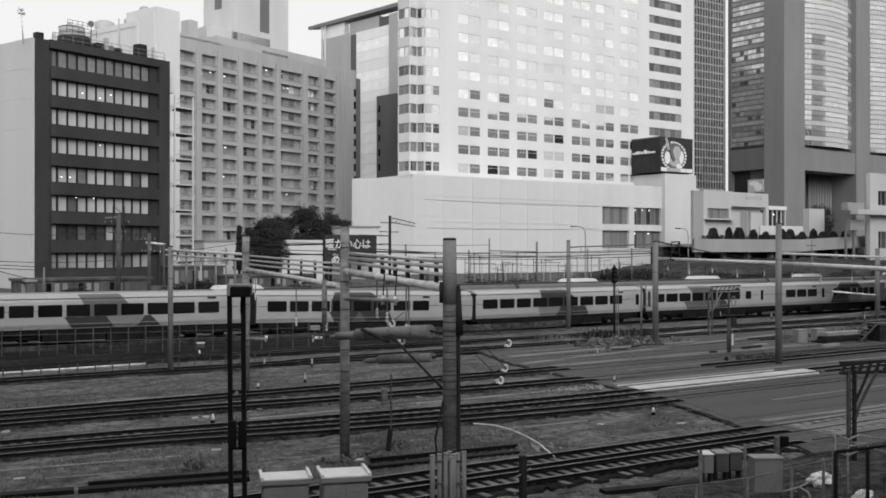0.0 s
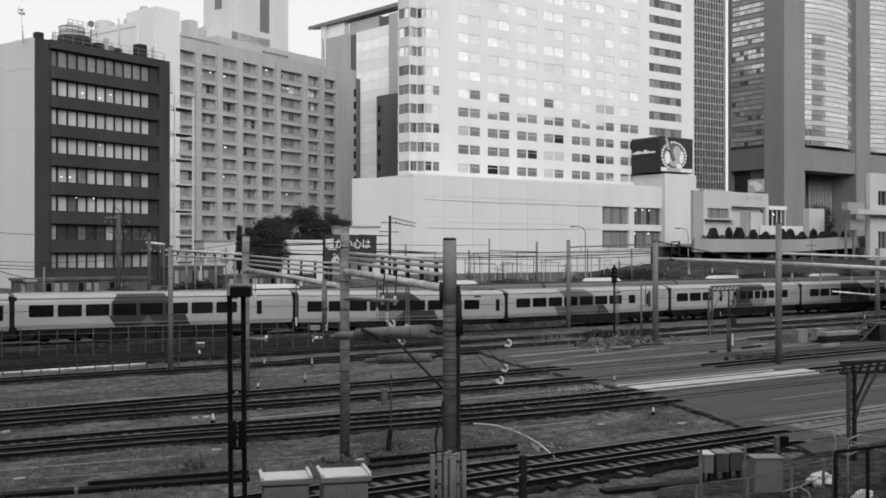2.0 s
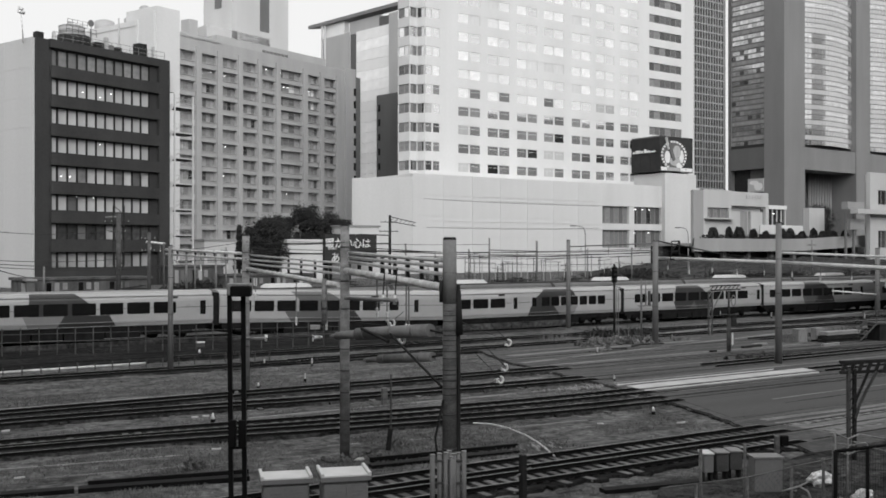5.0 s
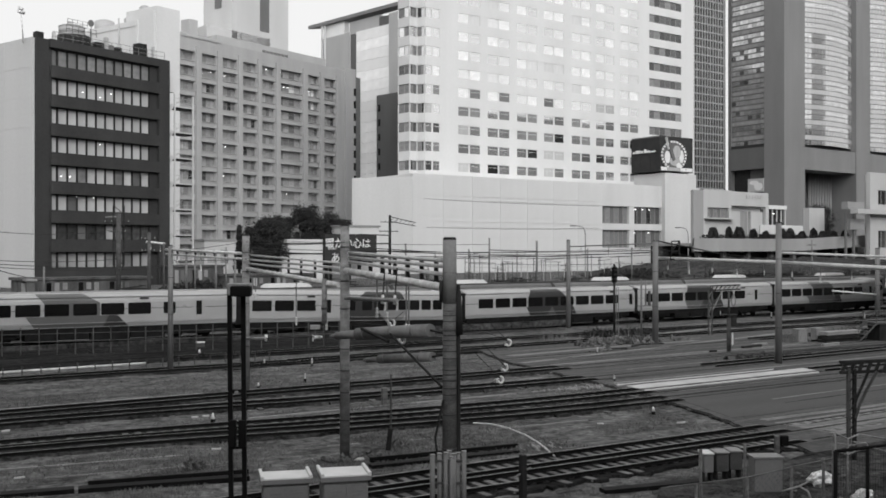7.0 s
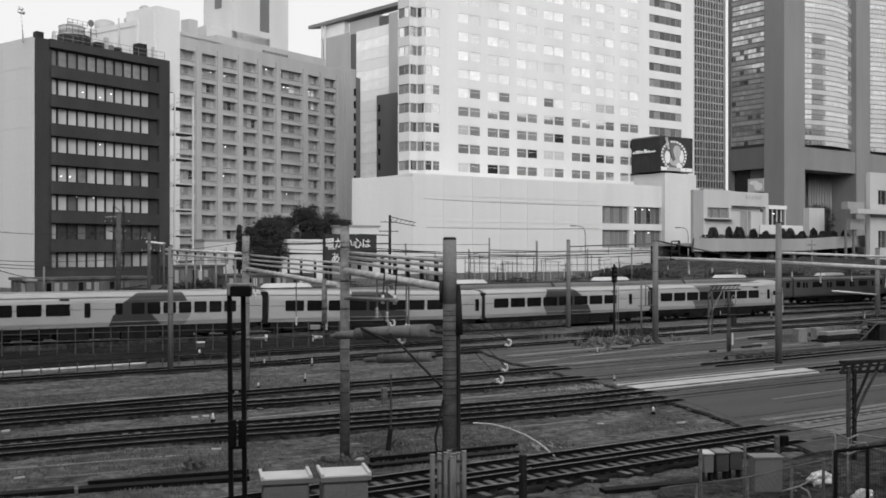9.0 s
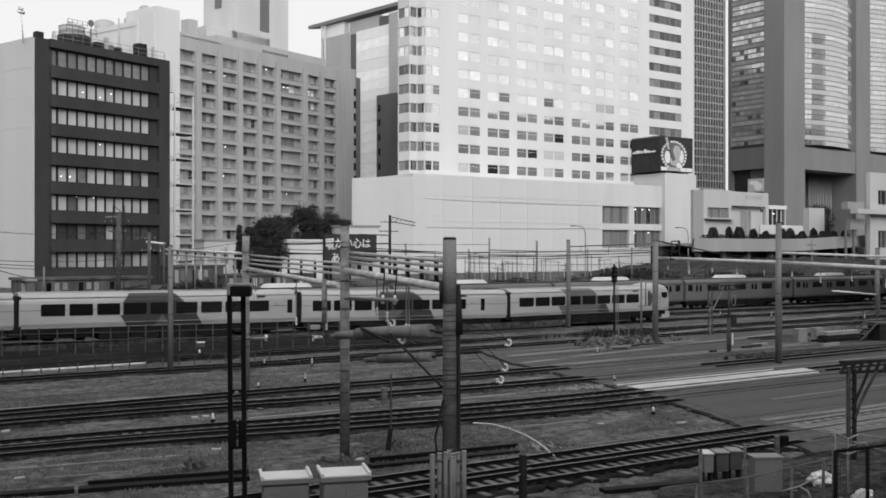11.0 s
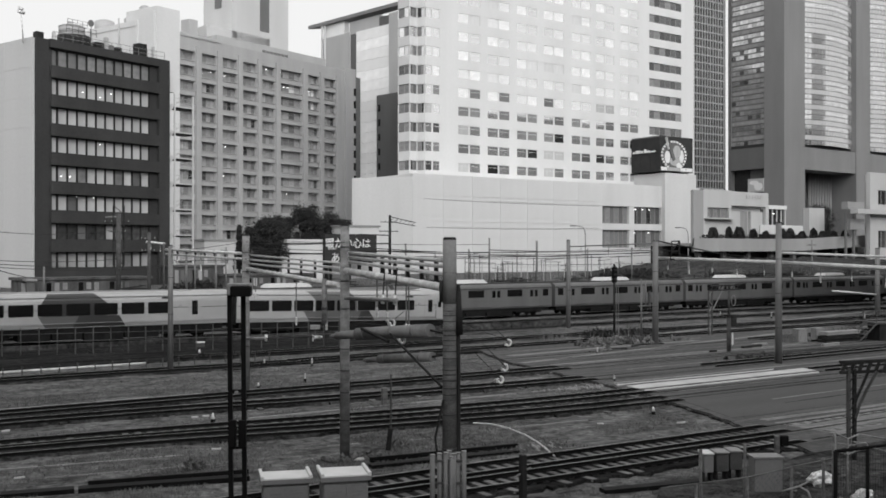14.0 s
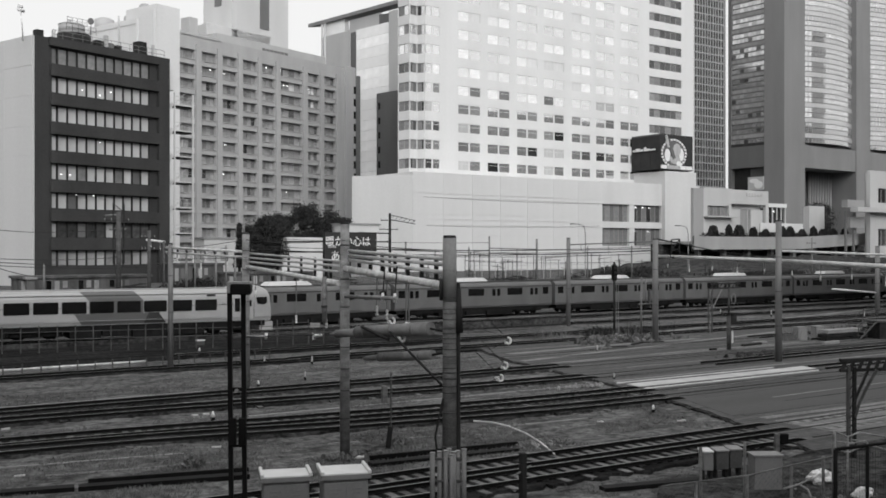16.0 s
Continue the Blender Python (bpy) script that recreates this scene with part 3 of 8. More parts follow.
    part("stair_head", bm, "white_wall", b, "white stair head housing")
    for i in range(8):
        z = 26.05 - 3.475 * i
        bm = bmesh.new()
        box(bm, 20.95, 24.05, 0.5, 2.4, z - 0.14, z)
        part("stair_landing", bm, "white_panel", b)
        bm = bmesh.new()
        bar(bm, (19.35, 0.75, z - 1.75), (20.75, 0.75, z + 0.1), 0.1, 0.5)
        part("stair_parapet", bm, "white_panel", b)
        # the open well's shade is put into the flights' dark colour
        bm = bmesh.new()
        bar(bm, (19.35, 1.5, z - 1.9), (20.75, 1.5, z - 0.2), 1.3, 0.25)
        bar(bm, (20.75, 2.9, z - 0.2), (19.35, 2.9, z + 1.5), 1.3, 0.25)
        part("stair_flight", bm, "steel_dark", b)
        # near-black slab that paints the shadow under the landing
        bm = bmesh.new()
        prism(bm, [(21.0, 0.7), (24.0, 0.7), (24.0, 2.3), (21.0, 2.3)], z - 0.34, z - 0.144)
        part("landing_beam", bm, "steel_dark", b)
        rail_fence(b, [(21.0, 0.55, z), (24.0, 0.55, z)], 1.05, 1.0, "grey_wall", 0.025, 2)
        part("brace", rods(((21.0, 0.6, z + 0.1), (22.8, 0.6, z + 1.7), 0.03), n=5), "grey_wall", b)
    # back wall in a darker grey that holds the well's shade
    bm = bmesh.new()
    box(bm, 19.3, 20.7, 3.6, 3.8, 1, 28.0)
    part("stair_back", bm, "grey_wall_dark", b)
    for x in (20.8, 23.9):
        bm = bmesh.new()
        box(bm, x - 0.1, x + 0.1, 0.35, 0.5, 1, 27.6)
        part("stair_post", bm, "white_panel", b)


def service_tower():
    b = thing("service_tower", pose(51.63, 163.56, 0, 0, 0, 20.46), "white windowless concrete tower rising behind the office", "building")
    bm = bmesh.new()
    box(bm, 0, 4.75, 0, 8, -1, 46.6)
    part("tower_wall", bm, "white_wall", b)
    bm = bmesh.new()
    box(bm, -0.5, 0, 0.15, 4.0, -1, 45.7)
    box(bm, -0.9, 6, 4.0, 22, -1, 44.6)
    part("wing_wall", bm, "white_wall", b)
    bm = bmesh.new()
    box(bm, -0.95, -0.9, 4.2, 21.8, 43.6, 43.75)
    part("cornice", bm, "grey_wall", b)
    bm = bmesh.new()
    tube(bm, (-1.1, 8.5, 30), (-1.1, 8.5, 45.5), 0.15)
    part("down_pipe", bm, "grey_wall", b)
    for x, y, r, z in ((3.2, 18.5, 1.7, 46.9), (1.5, 9.0, 1.0, 45.8), (1.5, 5.0, 0.9, 47.2)):
        bm = bmesh.new()
        tube(bm, (x, y, 44.5), (x, y, z), r, n=20)
        tube(bm, (x, y, z), (x, y, z + 0.3), r, r * 0.6, n=20)
        part("roof_tank", bm, "block_wall", b)


def grey_block():
    b = thing("office_building", pose(75.72, 223.14, 0, 0, 0, 20.77), "long grey concrete office block with deep window bays", "building")
    edges = [(-0.6, 4.4), (6.05, 10.8), (12.4, 17.3), (18.8, 23.8), (25.1, 29.9), (31.5, 39.6), (41.3, 46.0), (47.5, 52.4)]
    rows = sorted((52.15 - 3.4 * i - 2.15, 52.15 - 3.4 * i) for i in range(14))
    rnd = random.Random(9)

    def pane_of(r, c, k):
        if r in (11, 12) and c in (5, 6) and k in (0, 1, 2):
            return "blind_white" if rnd.random() < 0.6 else "pane_curtain"
        v = rnd.random()
        return "pane_office" if v < 0.62 else "pane_curtain" if v < 0.9 else "pane_dim" if v < 0.95 else "blind_dim"
    facade(b, edges, rows, 0.95, "block_wall", -1.5, 56.0, 0, 55.4, pane_of, thick=1.1, split=4, transom=0.55)
    # piers that stand proud of the floor bands, and a sill below every bay
    bounds = [-1.5] + [v for e in edges for v in e] + [54.0]
    for xa, xb in zip(bounds[0::2], bounds[1::2]):
        part("pier", slab("", (xa + 0.08, xb - 0.08, -0.5, -0.004, 0, 53.4)), "block_wall", b)
    for xa, xb in edges:
        sill = mesh("sill", slab("", (xa + 0.05, xb - 0.05, -0.16, -0.004, -0.14, -0.02)), "block_wall")
        for za, zb in rows:
            piece("sill", sill, b, 0, 0, za)
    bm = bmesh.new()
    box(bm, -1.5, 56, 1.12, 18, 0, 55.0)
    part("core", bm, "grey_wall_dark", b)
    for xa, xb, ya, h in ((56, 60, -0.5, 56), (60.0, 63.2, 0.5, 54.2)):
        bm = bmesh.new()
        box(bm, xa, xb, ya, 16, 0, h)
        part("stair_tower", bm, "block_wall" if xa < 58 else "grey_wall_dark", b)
    for i in range(13):
        bm = bmesh.new()
        box(bm, 59.2, 60.05, -0.56, -0.45, 8 + 3.4 * i, 10 + 3.4 * i)
        part("stair_window", bm, "pane_dark", b)
    bm = bmesh.new()
    box(bm, -1.5, 12.2, 0.0, 9, 55.0, 56.0)
    box(bm, 12.2, 50, 1.5, 4.9, 55, 57.6)
    part("roof_storey", bm, "grey_wall", b)
    bm = bmesh.new()
    for i in range(7):
        box(bm, 27.0 + 1.3 * i, 28.1 + 1.3 * i, 1.44, 1.5, 55.4, 56.4)
    part("louvre", bm, "grey_wall_dark", b)
    for x, z in ((13.9, 48.0), (6.9, 47.8), (9.6, 48.3), (27.6, 51.5), (14.2, 31.2), (13.6, 24.2), (34.7, 20.9), (32.6, 51.6), (33.6, 47.9), (35.0, 47.9), (42.5, 48.0)):
        bm = bmesh.new()
        box(bm, x - 0.22, x + 0.22, 0.76, 0.8, z - 0.07, z + 0.07)
        part("ceiling_lamp", bm, "glow", b, "small lit ceiling lamp")
    # rooftop tower
    bm = bmesh.new()
    box(bm, 20.1, 39.6, 5.0, 15.3, 55, 84)
    part("penthouse_tower", bm, "white_panel", b, "tall pale rooftop tower")
    for xa, xb, ya, yb, z in ((20.0, 20.1, 8.6, 11.1, 66.5), (29.5, 32.7, 4.9, 5.0, 62.0)):
        bm = bmesh.new()
        box(bm, xa, xb, ya, yb, z, 84)
        part("louvre_strip", bm, "grey_wall_dark", b)
    bm = bmesh.new()
    prism(bm, [(12.2, 5.0), (33, 5.0), (33, 15), (14.5, 15)], 57.4, 60.5)
    part("tower_base", bm, "white_panel", b)
    bm = bmesh.new()
    box(bm, 6.1, 8.6, 4, 7, 55, 60.6)
    part("chimney", bm, "grey_wall", b)
    bm = bmesh.new()
    box(bm, 42, 52, 8, 14, 55, 58.6)
    part("plant_room", bm, "grey_wall", b)


def glass_mid():
    b = thing("glass_building", pose(144.56, 242.17, -0.975, 0, 0, -80.05), "pale glass office building under a thin flat canopy roof", "building")
    # local x is negative towards the far end
    bm = bmesh.new()
    box(bm, -16.5, 0, 0.3, 12, 0, 61.9)
    part("wall", bm, "white_panel", b)
    bm = bmesh.new()
    box(bm, 0, 13.2, 0, 0.28, 0, 2.56)
    me = mesh("glass_band", bm, "pane_pale")
    for i in range(22):
        piece("glass_band", me, b, -16.4, 0, 5 + 2.6 * i)
    bm = bmesh.new()
    box(bm, -3.1, 0.6, -0.4, 0.3, 0, 64.6)
    part("corner_fin", bm, "grey_wall", b)
    bm = bmesh.new()
    box(bm, -7.1, 0.6, -1.0, -0.4, 0, 44.8)
    part("dark_annex", bm, "granite_dark", b)
    for i in range(9):
        bm = bmesh.new()
        box(bm, -6.4, -5.7, -1.06, -0.99, 12 + 3.6 * i, 13.6 + 3.6 * i)
        part("annex_window", bm, "pane_dark", b)
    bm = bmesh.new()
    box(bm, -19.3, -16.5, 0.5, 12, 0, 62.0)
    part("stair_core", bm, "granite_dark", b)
    bm = bmesh.new()
    box(bm, -31, -19.3, 0.2, 12, 0, 62.6)
    part("rear_wall", bm, "grey_wall", b)
    bm = bmesh.new()
    box(bm, -30, -22, 0.5, 2.0, 62.6, 66.0)
    part("roof_glazing", bm, "pane_pale", b)
    bm = bmesh.new()
    v = [bm.verts.new(p) for z in (66.0, 66.9) for p in ((-36.6, -0.4, z), (9.0, -0.4, z), (9.0, 3.0, z), (-32.0, 3.0, z))]
    for f in ((3, 2, 1, 0), (4, 5, 6, 7), (0, 1, 5, 4), (1, 2, 6, 5), (2, 3, 7, 6), (3, 0, 4, 7)):
        bm.faces.new([v[i] for i in f])
    part("canopy_roof", bm, "granite", b)
    bm = bmesh.new()
    box(bm, -19.8, -8.0, 0.5, 8, 61.9, 65.2)
    part("roof_plant", bm, "grey_wall", b)
    bm = bmesh.new()
    box(bm, -8.0, -3.2, 0.6, 7, 61.9, 64.6)
    part("roof_plant", bm, "granite_dark", b)
    for x in (-31.0, -29.8):
        bm = bmesh.new()
        box(bm, x, x + 0.4, -0.3, 0.1, 54.5, 66.0)
        part("canopy_column", bm, "white_wall", b)
    b.scale = (1.15, 1.15, 1.15)


def oval(bm, cx, cz, rx, rz, y0, y1, n=24):
    """A flat upright oval plate."""
    a, b = ([bm.verts.new((cx + rx * math.cos(2 * math.pi * i / n), y, cz + rz * math.sin(2 * math.pi * i / n))) for i in range(n)] for y in (y0, y1))
    bm.faces.new(a)
    bm.faces.new(b[::-1])
    for i in range(n):
        bm.faces.new((a[i], b[i], b[(i + 1) % n], a[(i + 1) % n]))


def hotel():
    b = thing("hotel_tower", pose(115.04, 175.55, 0, 0, 0, 2.55), "white tiled high-rise hotel with paired windows", "building")
    cols = [(-3.93, -0.3), (4.56, 10.45), (12.45, 18.6), (20.7, 26.6), (28.6, 34.65), (37.1, 43.0), (44.85, 50.8), (52.9, 59.05)]
    rows = sorted((40.84 - 3.943 * i - 2.0, 40.84 - 3.943 * i) for i in range(-8, 5))
    rnd = random.Random(2)

    # paler panes above, darker below: the mirrored skyline is put into the panes
    def pane_of(r, c, k):
        if r > 4:
            return "pane" if rnd.random() < 0.8 else "blind_white"
        return "pane" if rnd.random() < 0.55 else ("pane_curtain" if rnd.random() < 0.6 else "pane_dim" if rnd.random() < 0.6 else "blind")
    facade(b, cols, rows, 0.1, "white_wall", -4.0, 62.1, 20.0, 76, pane_of, thick=0.7, split=2, frame_mat="white_wall", mid=0.2, transom=0.66)
    facade(b, [(62.9, 74.6)], rows, 0.25, "white_wall", 62.1, 79.3, 20.0, 76, lambda r, c, k: "pane_curtain" if rnd.random() < 0.5 else "pane_dim", thick=0.7, split=6)
    bm = bmesh.new()
    box(bm, -1.5, 79.2, 0.72, 12, 20, 75.8)
    part("core", bm, "grey_wall", b)
    # the folded end bay: three narrow fronts stepping back, then the end wall
    bay = [(-4.0, 0.0), (-4.78, 1.75), (-6.97, 1.2), (-7.35, 5.0), (1.6, 18.0)]
    for k, (p, q) in enumerate(zip(bay[1:], bay)):
        w, turn = math.hypot(q[0] - p[0], q[1] - p[1]), math.degrees(math.atan2(q[1] - p[1], q[0] - p[0]))
        # the end bay's panes carry the same mirrored split
        facade(b, [(0.03, w - 0.03)], rows, 0.2, "white_wall", 0, w, 20.0, 76, lambda r, c, k: ("pane_curtain" if rnd.random() < 0.7 else "pane_dim") if r < 6 or rnd.random() < 0.4 else "pane", at=pose(p[0], p[1], 0, 0, 0, turn), thick=0.3, split=2 if w < 4 else 4)
    bm = bmesh.new()
    prism(bm, [(-3.6, 0.72), (-1.0, 0.72), (1.8, 17.0), (-6.4, 5.0), (-6.0, 2.2), (-4.6, 2.4)], 20, 75.8)
    part("bay_core", bm, "grey_wall", b)
    # black sign box with a round dial, on the roof of the store's end block
    s = thing("billboard", pose(172.18, 169.0, 24.9, 0, 0, 2.55), "dark two-sided rooftop billboard with a pale round emblem", "billboard")
    bm = bmesh.new()
    box(bm, -0.2, 11.3, 0, 9.0, 0.2, 8.5)
    part("panel_box", bm, "sign_dark", s)
    for name, shapes, mat in (("emblem_field", ((4.6, 4.1, 4.0, 3.0, 0.04),), "granite_dark"), ("emblem_shape", ((5.6, 5.0, 1.35, 1.5, 0.10), (5.0, 2.6, 1.9, 1.0, 0.09)), "blind"),
                              ("emblem_shape", ((2.3, 3.6, 0.95, 1.5, 0.10), (7.2, 3.9, 0.8, 1.5, 0.09), (6.3, 1.7, 0.9, 0.7, 0.12)), "sign_white")):
        bm = bmesh.new()
        for cx, cz, rx, rz, d in shapes:
            oval(bm, cx, cz, rx, rz, -d, 0.0)
        part(name, bm, mat, s)
    bm = bmesh.new()
    for k in range(26):
        u, w = 2 * math.pi * k / 26, 2 * math.pi * (k + 0.66) / 26
        v = [bm.verts.new((4.6 + 4.55 * r * math.cos(q), yy, 4.1 + 3.55 * r * math.sin(q))) for yy in (-0.12, 0.0) for r, q in ((0.85, u), (0.97, u), (0.97, w), (0.85, w))]
        for f in ((0, 1, 2, 3), (7, 6, 5, 4), (0, 4, 5, 1), (1, 5, 6, 2), (2, 6, 7, 3), (3, 7, 4, 0)):
            bm.faces.new([v[i] for i in f])
    part("emblem_ring", bm, "sign_white", s)
    bm = bmesh.new()
    bar(bm, (1.6, -0.14, 8.2), (2.5, -0.14, 5.4), 0.16, 0.8)
    part("emblem_bar", bm, "sign_white", s)
    bm = bmesh.new()
    bar(bm, (2.4, -0.16, 7.4), (4.6, -0.16, 2.9), 0.16, 0.95)
    part("emblem_bar", bm, "granite_dark", s)
    for xa, xb in ((0.1, 2.1), (2.3, 6.6), (6.8, 8.6), (8.8, 11.0)):
        bm = bmesh.new()
        box(bm, xa, xb, -0.14, 0.0, 0.4, 1.25)
        part("emblem_base", bm, "sign_white" if xa != 2.3 else "blind", s)
    left = inside(s, 172.18 - 0.2, 169.0, 92.56, 24.9)
    for k, (u, w, h) in enumerate(((1.4, 2.9, 0.35), (3.1, 4.1, 0.5), (4.2, 4.9, 0.9), (5.2, 6.0, 0.5), (6.2, 7.6, 0.7), (7.8, 8.5, 0.45))):
        bm = bmesh.new()
        box(bm, u, w, 0.0, 0.12, 4.75, 4.75 + h)
        put(part("lettering_bar", bm, "sign_white", s), left)
    for z, mat in ((4.35, "steel_dark"), (8.2, "grey_wall_dark")):
        bm = bmesh.new()
        box(bm, 0.1, 8.9, 0.0, 0.1, z, z + 0.16)
        put(part("panel_stripe", bm, mat, s), left)
    for u in (3.0, 6.0):
        bm = bmesh.new()
        box(bm, u, u + 0.1, 0.0, 0.06, 0.3, 4.3)
        put(part("panel_seam", bm, "steel_dark", s), left)
    bm = bmesh.new()
    for x in (0.5, 3, 5.5, 8, 10.5):
        box(bm, x, x + 0.2, 1, 1.2, -0.2, 0.3)
        box(bm, x, x + 0.2, 7, 7.2, -0.2, 0.3)
    part("support_frame", bm, "steel_dark", s)


def podium():
    b = thing("department_store", pose(102.39, 167.25, 0, 0, 0, 2.55), "white panelled low store block below the hotel", "building")
    # panels with recessed joints
    bm = bmesh.new()
    prism(bm, [(0, -0.96), (51.1, -0.96), (51.1, 30), (9.0, 30), (0.0, 18.7)], -1, 21.45)
    wall = part("wall", bm, "white_panel", b)
    bm = bmesh.new()
    box(bm, 0.02, 7.28, 0, 0.06, 0.02, 4.08)
    me = mesh("wall_panel", bm, "store_panel")
    for i in range(7):
        for j in range(5):
            piece("wall_panel", me, wall, 7.3 * i, -1.02, 1.0 + 4.1 * j)
    for z in (11.2, 12.3, 16.6, 17.4):
        bm = bmesh.new()
        box(bm, 4.5, 51.0, -1.10, -1.024, z, z + 0.14)
        part("ledge", bm, "white_panel", b)
    cols = [(51.2, 59.75), (61.4, 70.5)]
    rows = [(7.15, 11.2), (12.6, 16.55)]
    rnd = random.Random(5)
    facade(b, cols, rows, 0.7, "white_panel", 51.1, 84, -1, 21.6, lambda r, c, k: "pane_curtain" if c == 0 else ("pane_dim" if rnd.random() < 0.65 else "pane_curtain"), y=-1.0, thick=1.2, split=6)
    bm = bmesh.new()
    box(bm, 51.2, 84, 0.3, 20, -1, 21.3)
    part("core", bm, "grey_wall", b)
    for x, z in ((62.2, 15.9), (64.5, 15.9), (66.8, 15.9), (61.9, 10.5), (66.5, 10.5)):
        bm = bmesh.new()
        box(bm, x, x + 0.4, -0.42, -0.34, z, z + 0.16)
        part("ceiling_lamp", bm, "glow", b)
    bm = bmesh.new()
    box(bm, 70.6, 81.6, -2.0, 9, -1, 24.7)
    part("end_block", bm, "white_panel", b)
    bm = bmesh.new()
    prism(bm, [(-0.004, -0.94), (-0.004, 18.6), (-7.7, 8.9)], -1, 20.8)
    part("side_wall", bm, "white_panel", b)


def grid_tower():
    b = thing("office_tower", pose(340.94, 314.3, -3.25, 0, 0, 1.68), "dark curtain-wall tower with a fine metal grid", "building")
    bm = bmesh.new()
    box(bm, -0.5, 14.2, 0.05, 7, 0, 100)
    part("wall", bm, "granite_dark", b)
    bm = bmesh.new()
    box(bm, 0, 0.78, -0.05, 0.04, 0, 2.0)
    me = [mesh("window_pane", bm, "pane_dark")]
    bm = bmesh.new()
    box(bm, 0, 0.78, -0.05, 0.04, 0, 2.0)
    me.append(mesh("window_pane", bm, "pane_dim"))
    rnd = random.Random(8)
    for i in range(26):
        for k in range(0, 11):
            piece("pane", me[rnd.random() < 0.12], b, 0.1 + 1.2 * k, 0, 25.5 + 2.35 * i)
    bm = bmesh.new()
    for i in range(33):
        box(bm, -0.4, 13.2, -0.25, 0.05, 25 + 2.35 * i, 25.3 + 2.35 * i)
    for i in range(12):
        box(bm, 1.2 * i - 0.15, 1.2 * i + 0.08, -0.3, 0.05, 20, 100)
    part("mullion_grid", bm, "grid_metal", b)
    bm = bmesh.new()
    box(bm, 13.45, 13.8, -0.5, 0, 20, 100)
    part("corner_column", bm, "grid_metal", b)
    b.scale = (1.5, 1.5, 1.5)


def bow(bm, x0, x1, y0, sag, z0, z1, n=14):
    """A glass band bowed outwards between x0 and x1."""
    pts = []
    for i in range(n + 1):
        u = i / n
        pts.append((x0 + (x1 - x0) * u, y0 - sag * (1 - (2 * u - 1) ** 2)))
    a = [bm.verts.new((x, y, z0)) for x, y in pts]
    c = [bm.verts.new((x, y, z1)) for x, y in pts]
    d = [bm.verts.new((x, y + 0.3, z0)) for x, y in pts]
    e = [bm.verts.new((x, y + 0.3, z1)) for x, y in pts]
    for i in range(n):
        bm.faces.new((a[i], a[i + 1], c[i + 1], c[i]))
        bm.faces.new((c[i], c[i + 1], e[i + 1], e[i]))
        bm.faces.new((a[i + 1], a[i], d[i], d[i + 1]))


def granite_tower():
    b = thing("office_tower", pose(249.73, 194.75, 0, 0, 0, 3.97), "dark granite tower with bowed mirrored glass bays", "building")
    for xa, xb in ((0, 10.7), (39.2, 47.5), (76, 84)):
        bm = bmesh.new()
        box(bm, xa, xb, 0, 6.9 if xa == 0 else 20, 0, 110)
        part("granite_pier", bm, "granite", b)
    for xa, xb in ((10.7, 39.2), (47.5, 76)):
        bm = bmesh.new()
        box(bm, xa, xb, 0.3, 20, 31.2, 38.0)
        part("lintel", bm, "granite", b)
        bm = bmesh.new()
        box(bm, xa, xb, 9, 20, 0, 31.2)
        part("recess_wall", bm, "pane_dim", b)
        bm = bmesh.new()
        for k in range(9):
            x = xa + 15.2 + 1.5 * k
            tube(bm, (x, 8.4, 0), (x, 8.4, 31.2), 0.45, n=8)
        part("recess_mullions", bm, "granite", b)
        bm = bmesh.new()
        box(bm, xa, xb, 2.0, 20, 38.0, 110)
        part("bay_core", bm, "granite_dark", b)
        for k in range(46):
            z = 38.95 + 1.563 * k
            bm = bmesh.new()
            bow(bm, xa, xb, 1.66, 2.6, z, z + 1.33)
            part("spandrel_band" if k % 3 == 1 else "window_band", bm, "spandrel" if k % 3 == 1 else "pane_bright", b)
            bm = bmesh.new()
            bow(bm, xa, xb, 1.76, 2.6, z + 1.33, z + 1.563)
            part("transom_band", bm, "granite_dark", b)
        for k in range(1, 20):
            u = k / 20
            x, y = xa + (xb - xa) * u, 1.66 - 2.6 * (1 - (2 * u - 1) ** 2)
            bm = bmesh.new()
            box(bm, x - 0.07, x + 0.07, y - 0.02, y + 0.1, 38.9, 110)
            part("mullion", bm, "frame", b)
    rnd = random.Random(14)
    side = inside(b, 249.73 + 34 * math.cos(radians(93.8)), 194.75 + 34 * math.sin(radians(93.8)), -86.2)
    # side wall in the darker granite, so its shade is in the colour
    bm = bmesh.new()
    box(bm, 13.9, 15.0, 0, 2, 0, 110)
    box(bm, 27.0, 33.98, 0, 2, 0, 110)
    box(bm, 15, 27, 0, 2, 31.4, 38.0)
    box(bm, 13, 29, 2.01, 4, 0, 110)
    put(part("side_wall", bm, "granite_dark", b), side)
    # dark strip painted as the shadow below the glass
    bm = bmesh.new()
    box(bm, 15, 27, 0, 0.5, 38.0, 38.9)
    put(part("shadow_gap", bm, "frame_dark", b), side)
    for k in range(46):
        z = 38.95 + 1.563 * k
        if k % 3 == 1:
            bm = bmesh.new()
            box(bm, 15, 27, 0.3, 0.6, z, z + 1.1)
            put(part("spandrel_band", bm, "concrete", b), side)
        else:
            for i in range(8):
                bm = bmesh.new()
                box(bm, 15.03 + 1.5 * i, 16.47 + 1.5 * i, 0.4, 0.6, z, z + 1.2)
                r = rnd.random()
                put(part("pane", bm, "pane_side" if r < 0.86 or k > 20 else "pane_dim", b), side)
        bm = bmesh.new()
        box(bm, 15, 27, 0.45, 0.65, z + (1.1 if k % 3 == 1 else 1.2), z + 1.563)
        put(part("transom_band", bm, "granite_dark", b), side)
    # near-black plate as the opening's shade, pale picture panel under the side glass
    bm = bmesh.new()
